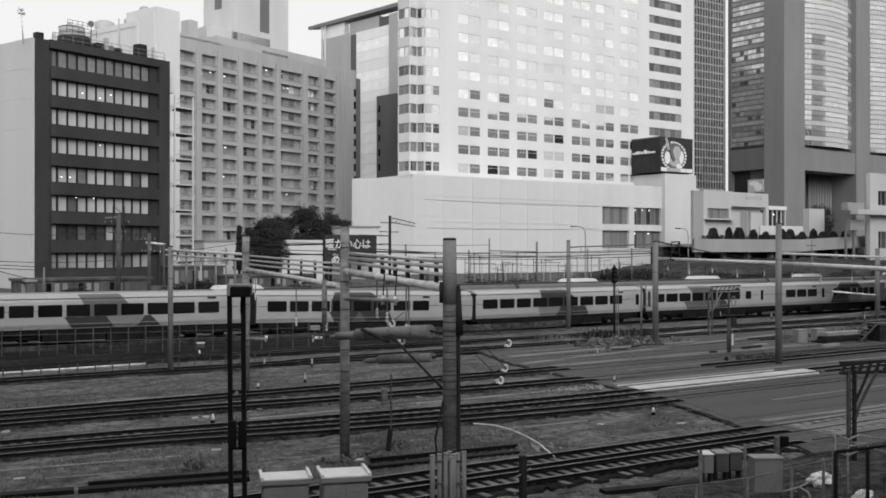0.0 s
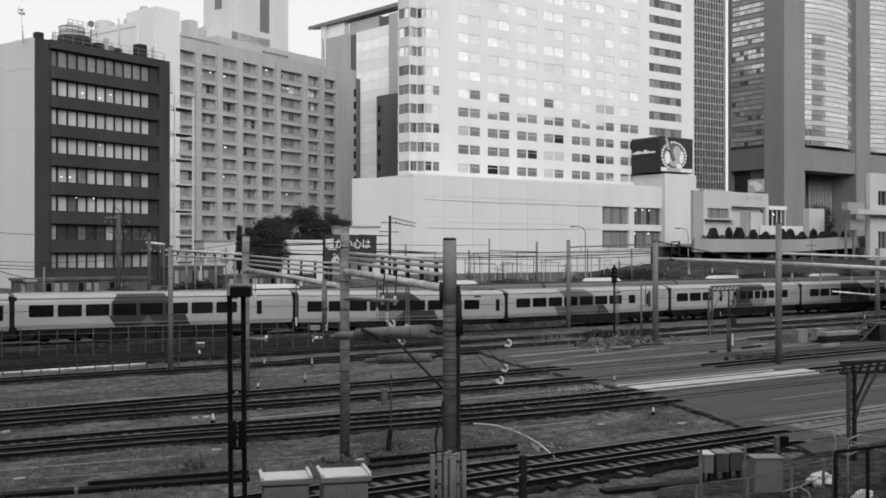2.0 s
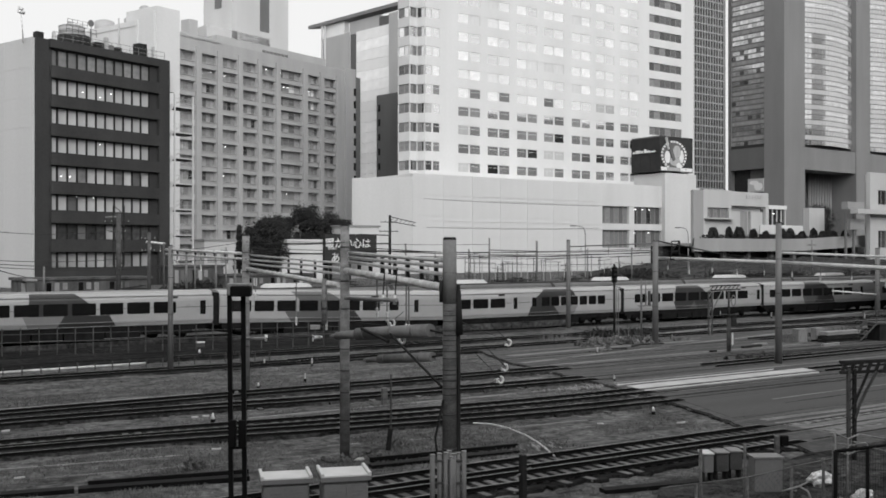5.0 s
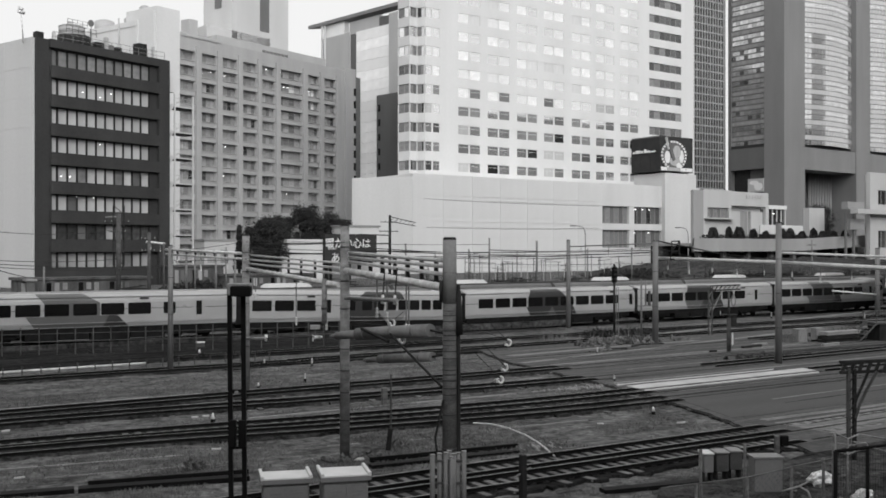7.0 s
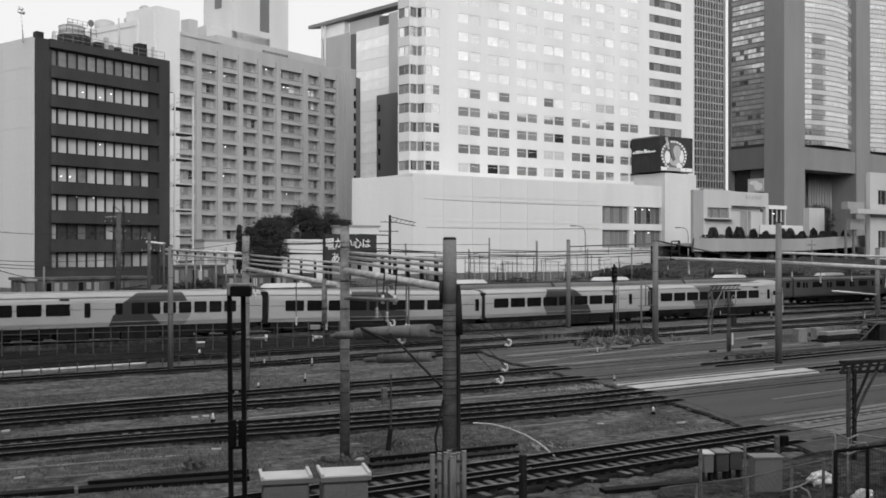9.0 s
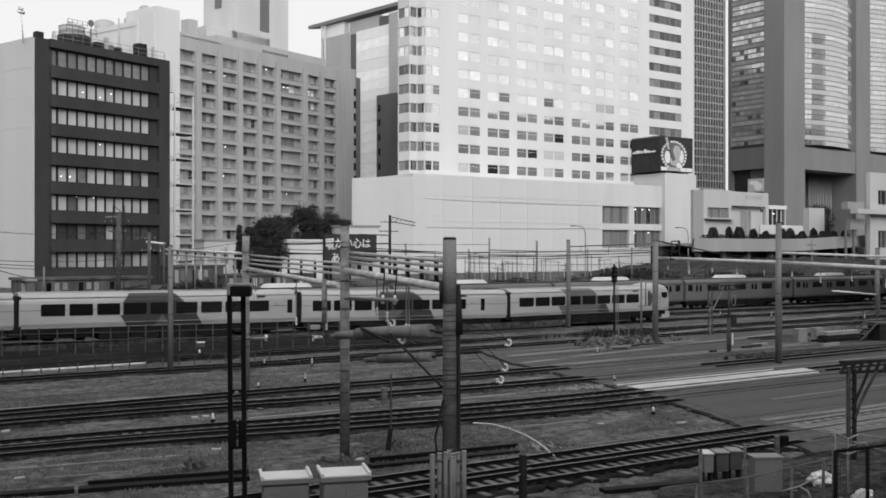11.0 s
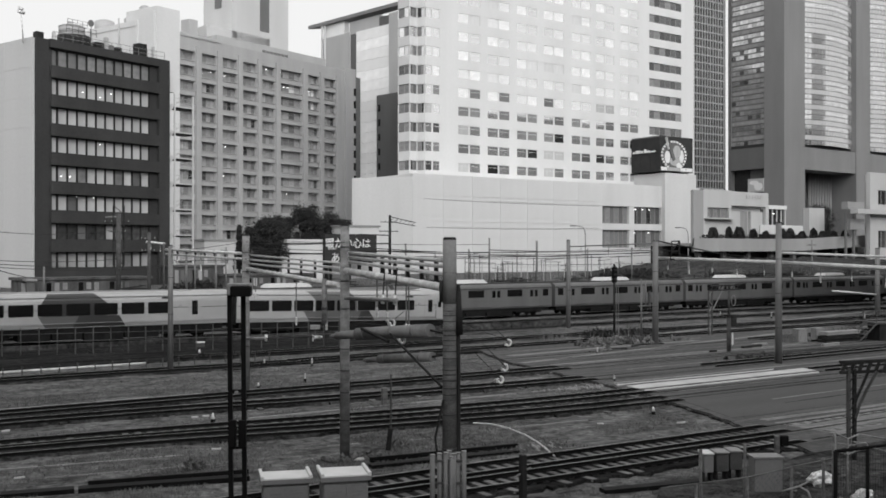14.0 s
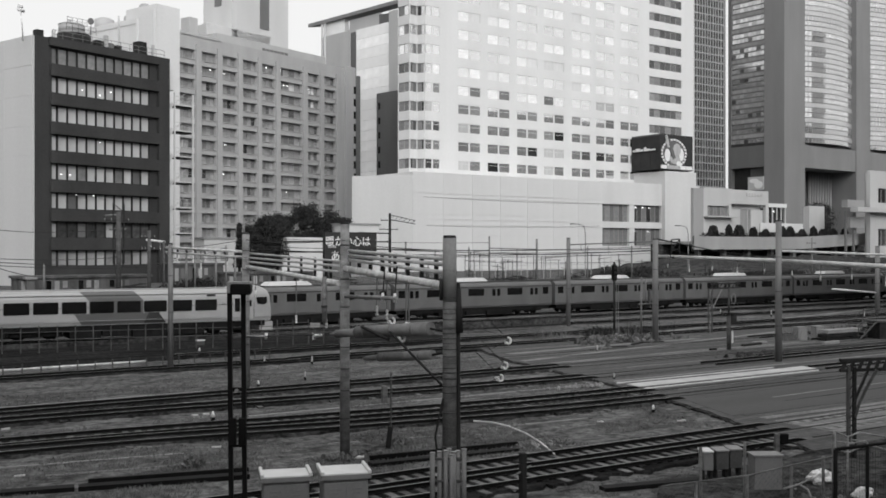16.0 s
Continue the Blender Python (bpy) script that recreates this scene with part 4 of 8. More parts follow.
    box(bm, 15.0, 20.7, 1.9, 2.0, 22, 31.3)
    put(part("side_opening", bm, "frame_dark", b), side)
    bm = bmesh.new()
    box(bm, 21.4, 27.0, -0.3, 0.1, 24.4, 28.4)
    put(part("picture_panel", bm, "blind", b, "pale picture panel beside a dark opening"), side)
    bm = bmesh.new()
    oval(bm, 25.2, 26.0, 1.5, 1.2, -0.36, -0.3)
    oval(bm, 23.6, 27.2, 1.6, 0.7, -0.34, -0.3)
    put(part("panel_shape", bm, "sign_white", b), side)


def shrub(m, r, h, seed, parent_label="clipped dark evergreen shrub in a planter"):
    """A clipped bush: a stem and a crown of small leaves."""
    t = thing("shrub", m, parent_label, "shrub", "shrubs along the terrace")
    part("stem", rods(((0, 0, 0), (0, 0, h * 0.5), 0.12, 0.06)), "bark", t)
    rnd = random.Random(seed)
    bm = bmesh.new()
    for i in range(1300):
        v = Vector((rnd.gauss(0, 1), rnd.gauss(0, 1), rnd.gauss(0, 1))).normalized() * (rnd.uniform(0.45, 1.05))
        c = Vector((v.x * r, v.y * r, h * 0.55 + v.z * h * 0.5))
        s = rnd.uniform(0.14, 0.3)
        e = Euler((rnd.uniform(0, 6), rnd.uniform(0, 6), rnd.uniform(0, 6))).to_matrix()
        bm.faces.new([bm.verts.new(c + e @ Vector(q) * s) for q in ((-1, -0.6, 0), (1, -0.6, 0.2), (1, 0.6, 0), (-1, 0.6, 0.2))])
    part("crown", bm, "leaf", t)
    return t


def terrace():
    P = (143.95, 132.7)
    b = thing("terrace_deck", pose(*P, 0, 0, 0, 2.55), "raised pale concrete walkway deck with a long parapet", "walkway")
    bm = bmesh.new()
    run = [(0, 0.0), (20, 0.0), (34, 0.1), (46, 0.6), (58, 1.1), (66, 1.5)]
    for (xa, da), (xb, db) in zip(run, run[1:]):
        v = [bm.verts.new(p) for p in ((xa, 0, 6.35 + da), (xb, 0, 6.35 + db), (xb, 0, 8.85 + db), (xa, 0, 8.85 + da), (xa, 0.4, 6.35 + da), (xb, 0.4, 6.35 + db), (xb, 0.4, 8.85 + db), (xa, 0.4, 8.85 + da))]
        for f in ((0, 1, 2, 3), (7, 6, 5, 4), (3, 2, 6, 7), (4, 5, 1, 0)):
            bm.faces.new([v[i] for i in f])
    part("parapet", bm, "terrace_wall", b)
    bm = bmesh.new()
    box(bm, 0, 66, 0.4, 14, 7.4, 7.9)
    part("deck_slab", bm, "concrete", b)
    # wall and columns in dark colours that hold the shade under the deck
    bm = bmesh.new()
    box(bm, -2, 70, 8, 9, 0.5, 7.4)
    part("retaining_wall", bm, "soil", b)
    for i in range(9):
        bm = bmesh.new()
        box(bm, 3 + 7.5 * i, 3.9 + 7.5 * i, 1.5, 2.4, 0.5, 7.4)
        part("deck_column", bm, "grey_wall_dark", b)
    # the low shop building on the deck
    s = thing("shop_building", pose(*P, 0, 0, 0, 2.55) @ pose(0, 6, 0), "low white shop building with a recessed entrance", "building")
    facade(s, [(11.2, 17.85)], [(13.1, 15.15)], 0.4, "shop_wall", 10.0, 18.6, 7.9, 18.75, lambda r, c, q: "pane_curtain", thick=0.7, split=6)
    bm = bmesh.new()
    box(bm, 18.6, 30.8, 0, 0.7, 15.7, 18.6)
    box(bm, 29.9, 30.8, 0, 0.7, 7.9, 15.7)
    part("wall", bm, "shop_wall", s)
    bm = bmesh.new()
    box(bm, 18.6, 29.9, 1.4, 2.2, 7.9, 15.7)
    part("recess_wall", bm, "shop_wall", s)
    for xa, xb in ((18.7, 22.4), (25.8, 29.8)):
        bm = bmesh.new()
        box(bm, xa, xb, 0.7, 1.3, 7.9, 14.6)
        part("entrance_panel", bm, "shop_wall", s)
    bm = bmesh.new()
    box(bm, 22.9, 25.5, 1.3, 1.4, 7.9, 14.7)
    part("door", bm, "blind_dim", s)
    for i in range(6):
        bm = bmesh.new()
        box(bm, 23.4 + 0.95 * i, 24.1 + 0.95 * i, -0.1, 0.0, 17.35, 18.0)
        part("lettering_bar", bm, "grey_wall", s)
    bm = bmesh.new()
    box(bm, 10.1, 19.5, -1.2, 0.0, 12.8, 13.0)
    part("balcony", bm, "shop_wall", s)
    bm = bmesh.new()
    box(bm, 10.1, 30.7, 0.7, 3, 18.2, 18.4)
    part("roof_slab", bm, "roof", s)
    bm = bmesh.new()
    box(bm, 7.0, 10.0, 0, 0.7, 6.0, 18.5)
    part("side_bay", bm, "terrace_wall", s)
    # glazed kiosk beside it
    w = thing("planter_wall", pose(*P, 0, 0, 0, 2.55) @ pose(24.4, 3.2, 7.9), "low white planter wall behind the shrubs", "planter")
    bm = bmesh.new()
    box(bm, 0, 14.5, 0, 0.4, 2.0, 3.9)
    bmesh.ops.bevel(bm, geom=bm.edges[:], offset=0.05, segments=1, affect="EDGES")
    part("wall", bm, "white_panel", w)
    bm = bmesh.new()
    box(bm, 0, 14.5, 0.1, 0.4, 0, 2.0)
    part("base", bm, "soil", w)
    q = thing("kiosk", pose(*P, 0, 0, 0, 2.55) @ pose(30.9, 6, 7.9), "glazed kiosk with a flat white roof", "kiosk")
    bm = bmesh.new()
    box(bm, 0, 6.3, 0, 2, 7.4, 8.2)
    part("roof", bm, "white_wall", q)
    for x in (0.1, 1.6, 3.1, 4.6, 6.0):
        bm = bmesh.new()
        box(bm, x, x + 0.15, 0.2, 0.4, 0, 7.4)
        part("post", bm, "white_wall", q)
    bm = bmesh.new()
    box(bm, 0.2, 6.1, 0.8, 1.8, 0, 7.4)
    part("glazing", bm, "pane_dim", q)
    bm = bmesh.new()
    box(bm, 2.5, 2.8, 0.7, 0.78, 6.4, 6.6)
    part("lamp", bm, "glow", q)
    bm = bmesh.new()
    box(bm, 1.5, 7.1, 0, 1.5, 0, 8.0)
    c = solid("plant_enclosure", bm, "shop_wall", "plain white box enclosure on the deck", "enclosure")
    c.matrix_basis = pose(*P, 0, 0, 0, 2.55) @ pose(43.8, 6, 7.9)
    # low hedge between parapet and shrubs
    rnd = random.Random(21)
    bm = bmesh.new()
    for i in range(5200):
        p = Vector((rnd.uniform(4, 56), 1.4 + rnd.gauss(0, 0.35), 8.0 + rnd.random() ** 1.6 * (1.5 + 0.5 * noise.noise(Vector((i % 52, 0.7, 1))))))
        e = Euler((rnd.uniform(0, 6), rnd.uniform(0, 6), rnd.uniform(0, 6))).to_matrix()
        q = rnd.uniform(0.12, 0.24)
        bm.faces.new([bm.verts.new(p + e @ Vector(v) * q) for v in ((-1, -0.5, 0), (0.2, -0.6, 0.2), (1, 0.1, 0), (-0.2, 0.6, 0.15))])
    solid("hedge", bm, "leaf", "low dark hedge along the deck parapet", "hedge", kind="stuff").matrix_basis = pose(*P, 0, 0, 0, 2.55)
    for i, u in enumerate((7.5, 12.3, 15.4, 19.9, 23.9, 29.5, 32.0, 36.3, 40.3, 43.6, 47.5, 51.8)):
        rnd = random.Random(i)
        shrub(pose(*P, 0, 0, 0, 2.55) @ pose(u, 1.6, 7.9), rnd.uniform(0.6, 0.95), rnd.uniform(2.3, 3.1), i)


def white_annex():
    b = thing("white_building", pose(196.01, 131.34, -2.925, 0, 0, 2.55), "white rendered corner building with a projecting flat eave", "building")
    facade(b, [(2.9, 6.5)], [(6.9, 9.5), (13.4, 15.6)], 0.3, "shop_wall", 0.75, 8, -0.5, 18.2, lambda r, c, k: "pane_dim", thick=0.6, split=3)
    bm = bmesh.new()
    box(bm, 2.0, 8, 0.62, 1.6, -0.5, 18.0)
    part("core", bm, "shop_wall", b)
    bm = bmesh.new()
    box(bm, -4.4, 8, -1.2, 0, 11.9, 12.6)
    part("eave", bm, "grey_wall", b)
    bm = bmesh.new()
    box(bm, -4.3, 0, 0.5, 1.5, 12.6, 13.7)
    part("upper_wall", bm, "terrace_wall", b)
    bm = bmesh.new()
    box(bm, -3.6, 0, 0.5, 1.5, 9.6, 11.2)
    part("balcony_wall", bm, "terrace_wall", b)
    for x in (-4.2, -2.2):
        bm = bmesh.new()
        box(bm, x, x + 0.25, 0.8, 1.1, -0.5, 12.0)
        part("column", bm, "grey_wall_dark", b)
    b.scale = (1.45, 1.45, 1.45)


def low_buildings():
    b = thing("low_shed", pose(62.93, 138.16, 0, 0, 0, 2.55), "low white shed with dark horizontal trim", "shed")
    bm = bmesh.new()
    box(bm, -0.6, 6.3, 0, 5, 0, 8.2)
    part("wall", bm, "white_panel", b)
    for z in (5.95, 7.5):
        bm = bmesh.new()
        box(bm, -0.7, 6.3, -0.08, -0.004, z, z + 0.18)
        part("trim", bm, "steel_dark", b)
    s = thing("sign_board", pose(69.3, 137.9, 0, 0, 0, 2.55), "dark billboard with rows of white lettering beside the tracks", "sign")
    bm = bmesh.new()
    box(bm, 0, 9.3, 0, 0.3, 4.7, 9.05)
    part("panel", bm, "sign_dark", s)
    for x in (0.6, 4.6, 8.5):
        bm = bmesh.new()
        box(bm, x, x + 0.2, 0.3, 0.5, 1.0, 9)
        part("post", bm, "steel_dark", s)
    for k, (body, x, z) in enumerate((("\u6696\u304b\u3044\u5fc3\u306f", 0.08, 7.05), ("\u3042", 1.05, 4.85))):
        cu = bpy.data.curves.new("lettering", "FONT")
        cu.body, cu.size, cu.extrude, cu.offset = body, 1.62, 0.02, 0.012
        cu.materials.append(M["sign_white"])
        ob = new("lettering", cu)
        ob.parent = s
        ob.matrix_basis = pose(x, -0.03, z, 90)
        tagged(ob, "row of white painted characters")
    part("underline", slab("", (0.55, 2.0, -0.04, -0.004, 6.68, 6.85)), "blind", s)
    for x, y, w, d, h, mat, label in ((55.5, 152, 6.5, 5, 8.3, "end_panel", "small white windowless outbuilding"), (75.3, 143, 6.6, 4, 10.6, "white_panel", "white flat-roofed outbuilding behind the sign"),
                                      (42.5, 128, 7.0, 4, 4.6, "shed", "grey low outbuilding by the yard fence"), (20.6, 106.2, 0.7, 0.8, 3.7, "commuter_door", "small grey trackside cabin"),
                                      (20.0, 107.5, 13.5, 3, 3.75, "shed", "row of dark low sheds beside the yard"), (46, 118, 12, 3, 3.6, "shed", "dark low shed along the fence")):
        t = thing("outbuilding", pose(x, y, 0, 0, 0, 2.55), label, "shed")
        bm = bmesh.new()
        box(bm, 0, w, 0, d, 0, h - 0.25)
        part("wall", bm, mat, t)
        bm = bmesh.new()
        box(bm, -0.2, w + 0.2, -0.2, d + 0.2, h - 0.25, h)
        part("roof", bm, "shed" if mat == "shed" else "roof", t)
        if mat == "shed":
            for i in range(int(w / 0.8) - 1):
                bm = bmesh.new()
                box(bm, 0.3 + 0.8 * i, 0.78 + 0.8 * i, -0.05, -0.004, h * (0.5 + 0.08 * (i % 3)), h * 0.86)
                part("window", bm, ("blind_dim", "pane_dark", "shed", "pane_curtain")[i * 7 % 4], t)
            continue
        for i in range(int(w / 2.2)):
            bm = bmesh.new()
            box(bm, 0.5 + 2.2 * i, 1.7 + 2.2 * i, -0.05, -0.004, h * 0.55, h * 0.8)
            part("window", bm, "pane_dark" if mat == "shed" else "blind_dim", t)


def tree(x, y, z, height, spread, seed, label, leaves=2600, cone=False):
    """A tapered trunk with limbs, and a crown of many small leaves gathered in uneven clumps."""
    t = thing("tree", pose(x, y, z), label, "tree", "evergreen trees")
    rnd = random.Random(seed)
    bm = rods(((0, 0, -0.3), (0.1, 0, height * 0.45), 0.03 * height, 0.018 * height), ((0.1, 0, height * 0.45), (0, 0.1, height * 0.85), 0.018 * height, 0.006 * height))
    centres = []
    for i in range(70):
        a, u = rnd.uniform(0, 6.28), rnd.uniform(0.2, 0.95)
        r = spread * (1 - u) * 1.1 if cone else spread * math.sqrt(max(0.08, 1 - (2 * u - 1.1) ** 2))
        r *= rnd.uniform(0.45, 1.0)
        c = Vector((math.cos(a) * r, math.sin(a) * r, height * u))
        centres.append((c, rnd.uniform(0.22, 0.42) * spread))
        if i % 7 == 0:
            tube(bm, (0.05, 0, height * u * 0.6), c, 0.008 * height, 0.003 * height, n=5)
    part("trunk", bm, "bark", t)
    bm = bmesh.new()
    for i in range(int(leaves * 2.4)):
        c, r = rnd.choice(centres)
        v = Vector((rnd.gauss(0, 0.6), rnd.gauss(0, 0.6), rnd.gauss(0, 0.5)))
        p = c + v * r
        s = rnd.uniform(0.08, 0.17)
        e = Euler((rnd.uniform(0, 6), rnd.uniform(0, 6), rnd.uniform(0, 6))).to_matrix()
        bm.faces.new([bm.verts.new(p + e @ Vector(q) * s) for q in ((-1, -0.5, 0), (0.2, -0.6, 0.2), (1, 0.1, 0), (-0.2, 0.6, 0.15))])
    part("crown", bm, "leaf", t)


def trees():
    for x, y, top, spread, label, leaves, cone in (
            (60.5, 139.8, 11.4, 2.0, "dense dark evergreen tree beside the white shed", 7000, False), (59.2, 141.0, 10.4, 1.6, "dark evergreen in a dense belt of trees", 3000, False),
            (62.0, 139.0, 10.8, 1.7, "dark evergreen beside the white shed", 3500, False), (58.0, 143.9, 10.7, 0.75, "slim dark conical evergreen by the outbuilding", 1800, True),
            (71.9, 150.2, 14.0, 2.5, "tall dark evergreen in front of the office block", 7000, False), (69.0, 152.0, 12.2, 1.9, "dark evergreen in a dense belt of trees", 4000, False),
            (74.9, 148.4, 13.0, 2.3, "dark evergreen in a dense belt of trees", 5000, False), (77.3, 147.0, 11.9, 1.9, "dark evergreen beside the store wall", 4000, False), (66.6, 150.0, 11.0, 2.0, "low dark evergreen behind the white shed", 4000, False),
            (199.6, 146.0, 16.6, 3.0, "dark tree behind the white enclosure on the deck", 3500, False), (178.6, 143.5, 13.0, 2.2, "dark tree in front of the granite tower", 3000, False), (182.6, 144.5, 12.4, 2.0, "dark tree in front of the granite tower", 3000, False)):
        z = 1.9 if x < 100 else 7.9
        tree(x, y, z, top - z, spread, int(x * 7), label, leaves, cone)


dark_office()
service_tower()
grey_block()
glass_mid()
hotel()
podium()
grid_tower()
granite_tower()
terrace()
white_annex()
low_buildings()
trees()


def backing_block():
    """Unseen blocks added behind the viewer for the hotel's panes to mirror."""
    for xa, xb, h in ((-120, 150, 47), (150, 318, 60), (318, 420, 76), (420, 620, 66)):
        bm = bmesh.new()
        box(bm, xa, xb, -75, -42, -1, h)
        solid("unseen_block", bm, "grey_wall_dark", "plain unseen block added for the hotel panes to mirror", "building", kind="structure")


backing_block()
# unseen block added beside the viewer to shade the yard's left part
bm = bmesh.new()
for k in range(7):
    box(bm, -70, -9 - 0.4 * (k % 2), 12, 96, -1 + 3.6 * k, -1 + 3.6 * (k + 1))
solid("unseen_block", bm, "grey_wall_dark", "plain unseen block added to shade the left of the yard", "building", kind="structure")
# block added out of sight behind the hotel, mirrored in the granite tower's side
bm = bmesh.new()
for k in range(20):
    box(bm, 184, 214, 240 + 0.4 * (k % 2), 262 - 0.4 * (k % 2), -1 + 3.7 * k, -1 + 3.7 * (k + 1))
solid("unseen_block", bm, "granite", "plain hidden block added for the side glass to mirror", "building", kind="structure")
# unseen block added off to the right, giving the bays their dark reflected strip
bm = bmesh.new()
for k in range(25):
    box(bm, -15 + (0 if k < 21 else 7), 14 - 0.5 * (k % 2), -8, 8 - 0.4 * (k % 2), -1 + 3.7 * k, -1 + 3.7 * (k + 1))
solid("unseen_block", bm, "shop_wall", "plain unseen block added for the bowed bays to mirror", "building", kind="structure").matrix_basis = pose(324, 126, 0, 0, 0, 43)
# unseen block added beyond the right edge, shading the trains that pass there
bm = bmesh.new()
prism(bm, [(92.5, 54), (150, 54), (150, 68), (114, 68)], -1, 21)
solid("train_shade_block", bm, "grey_wall_dark", "plain unseen block added to shade the passing trains", "building", kind="structure")

# ---- trains ----
CAR = 20.5


def shell(bm, rings):
    """A skin over rings of points, closed at both ends."""
    rs = [[bm.verts.new(p) for p in ring] for ring in rings]
    n = len(rings[0])
    for a, b in zip(rs, rs[1:]):
        for i in range(n):
            j = (i + 1) % n
            bm.faces.new((a[i], a[j], b[j], b[i]))
    bm.faces.new(rs[0][::-1])
    bm.faces.new(rs[-1])


HALF = 1.45
SIDE = [(-HALF + 0.14, 1.12), (-HALF + 0.02, 1.4), (-HALF, 1.95), (-HALF, 2.84), (-HALF + 0.03, 3.04), (-HALF + 0.10, 3.22), (-HALF + 0.24, 3.38), (-HALF + 0.46, 3.49)]
ROOF = [(-0.5, 3.57), (0, 3.59), (0.5, 3.57)]
PROFILE = SIDE + ROOF + [(-y, z) for y, z in SIDE[::-1]]


def livery(bm, edge_l, edge_r, z0, z1, sgn=1):
    """A slanting block of paint wrapped round one side, a few millimetres proud; edges give x at a height."""
    prof = [p for p in SIDE if z0 - 1e-6 <= p[1] <= z1 + 1e-6]
    left = [bm.verts.new((edge_l(z), sgn * (y - 0.007), z + (0.006 if z > 3.0 else 0))) for y, z in prof]
    right = [bm.verts.new((edge_r(z), sgn * (y - 0.007), z + (0.006 if z > 3.0 else 0))) for y, z in prof]
    for i in range(len(prof) - 1):
        bm.faces.new((left[i], right[i], right[i + 1], left[i + 1]))


def bogie(car, x):
    bm = bmesh.new()
    box(bm, x - 1.7, x + 1.7, -1.1, -0.95, 0.45, 0.75)
    box(bm, x - 1.7, x + 1.7, 0.95, 1.1, 0.45, 0.75)
    box(bm, x - 0.25, x + 0.25, -1.1, 1.1, 0.4, 0.8)
    b = part("bogie", bm, "underframe", car)
    for dx in (-1.05, 1.05):
        bm = bmesh.new()
        for y in (-0.6, 0.48):
            tube(bm, (x + dx, y, 0.535), (x + dx, y + 0.12, 0.535), 0.43, n=18)
        tube(bm, (x + dx, -0.6, 0.535), (x + dx, 0.6, 0.535), 0.08)
        part("wheelset", bm, "underframe", b)


# per kind of car: window starts, width, small windows, door windows, display, and the slanting paint:
# upper = (roof left, roof right, shoulder left, shoulder right, tone); lower = (top left, top right, bottom left, bottom right, tone)
LAYOUT = {}
LAYOUT["end"] = dict(windows=[1.2 + 1.868 * k for k in range(8)], width=1.64, small=[], doors=[17.3], display=15.15,
                upper=(6.15, 9.85, 6.75, 10.5, "b"), lower=[(5.75, 10.9, 6.3, 10.5, "b"), (10.9, 11.6, 10.5, 12.2, "a")])
LAYOUT["car_b"] = dict(windows=[1.15 + 1.865 * k for k in range(8)], width=1.6, small=[], doors=[17.4], display=15.2,
                  upper=(7.42, 10.5, 6.98, 11.35, "a"), lower=[(6.76, 9.47, 7.27, 9.0, "b"), (9.47, 12.17, 9.0, 12.65, "a")])
LAYOUT["car_c"] = dict(windows=[1.6 + 1.86 * k for k in range(9)], width=1.58, small=[], doors=[19.56], display=17.1,
                  upper=(7.6, 10.8, 7.1, 11.5, "a"), lower=[(6.9, 9.9, 7.4, 9.3, "a"), (9.9, 9.9, 9.3, 10.5, "b"), (9.9, 12.4, 10.5, 12.9, "a")])
LAYOUT["car_d"] = dict(windows=[0.97 + 1.87 * k for k in range(3)] + [10.48 + 1.135 * k for k in range(7)], width=1.6, small=[9.35], doors=[7.25], display=5.6,
                  upper=(10.96, 14.2, 9.9, 14.5, "a"), lower=[(9.2, 11.9, 8.9, 12.7, "a"), (11.9, 14.8, 12.7, 14.3, "c")])
LAYOUT["car_e"] = dict(windows=[1.12 + 1.87 * k for k in range(7)], width=1.6, small=[14.85], doors=[17.25], display=13.15,
                  upper=(6.15, 9.25, 6.7, 10.4, "b"), lower=[(5.5, 11.0, 6.1, 10.6, "b"), (11.0, 11.6, 10.6, 12.4, "a")])
LAYOUT["car_f"] = dict(windows=[0.95 + 1.87 * k for k in range(9)], width=1.6, small=[], doors=[19.3], display=17.0,
                  upper=(7.55, 10.5, 7.5, 11.4, "a"), lower=[(7.1, 9.8, 7.45, 9.3, "c"), (9.8, 12.8, 9.3, 13.3, "a")])
LAYOUT["car_g"] = dict(windows=[1.1 + 1.87 * k for k in range(8)], width=1.6, small=[], doors=[17.35], display=15.2,
                  upper=(7.03, 10.35, 6.56, 10.97, "a"), lower=[(6.36, 9.13, 6.91, 8.42, "a"), (9.13, 9.13, 8.42, 9.85, "b"), (9.13, 11.86, 9.85, 12.29, "a")])
LAYOUT["car_h"] = dict(windows=[1.5 + 1.85 * k for k in range(9)], width=1.58, small=[], doors=[19.5], display=17.0,
                  upper=(7.85, 10.65, 8.2, 11.25, "b"), lower=[(6.9, 9.7, 7.45, 10.35, "a"), (9.7, 12.45, 10.35, 11.85, "c"), (12.45, 12.85, 11.85, 13.6, "a")])


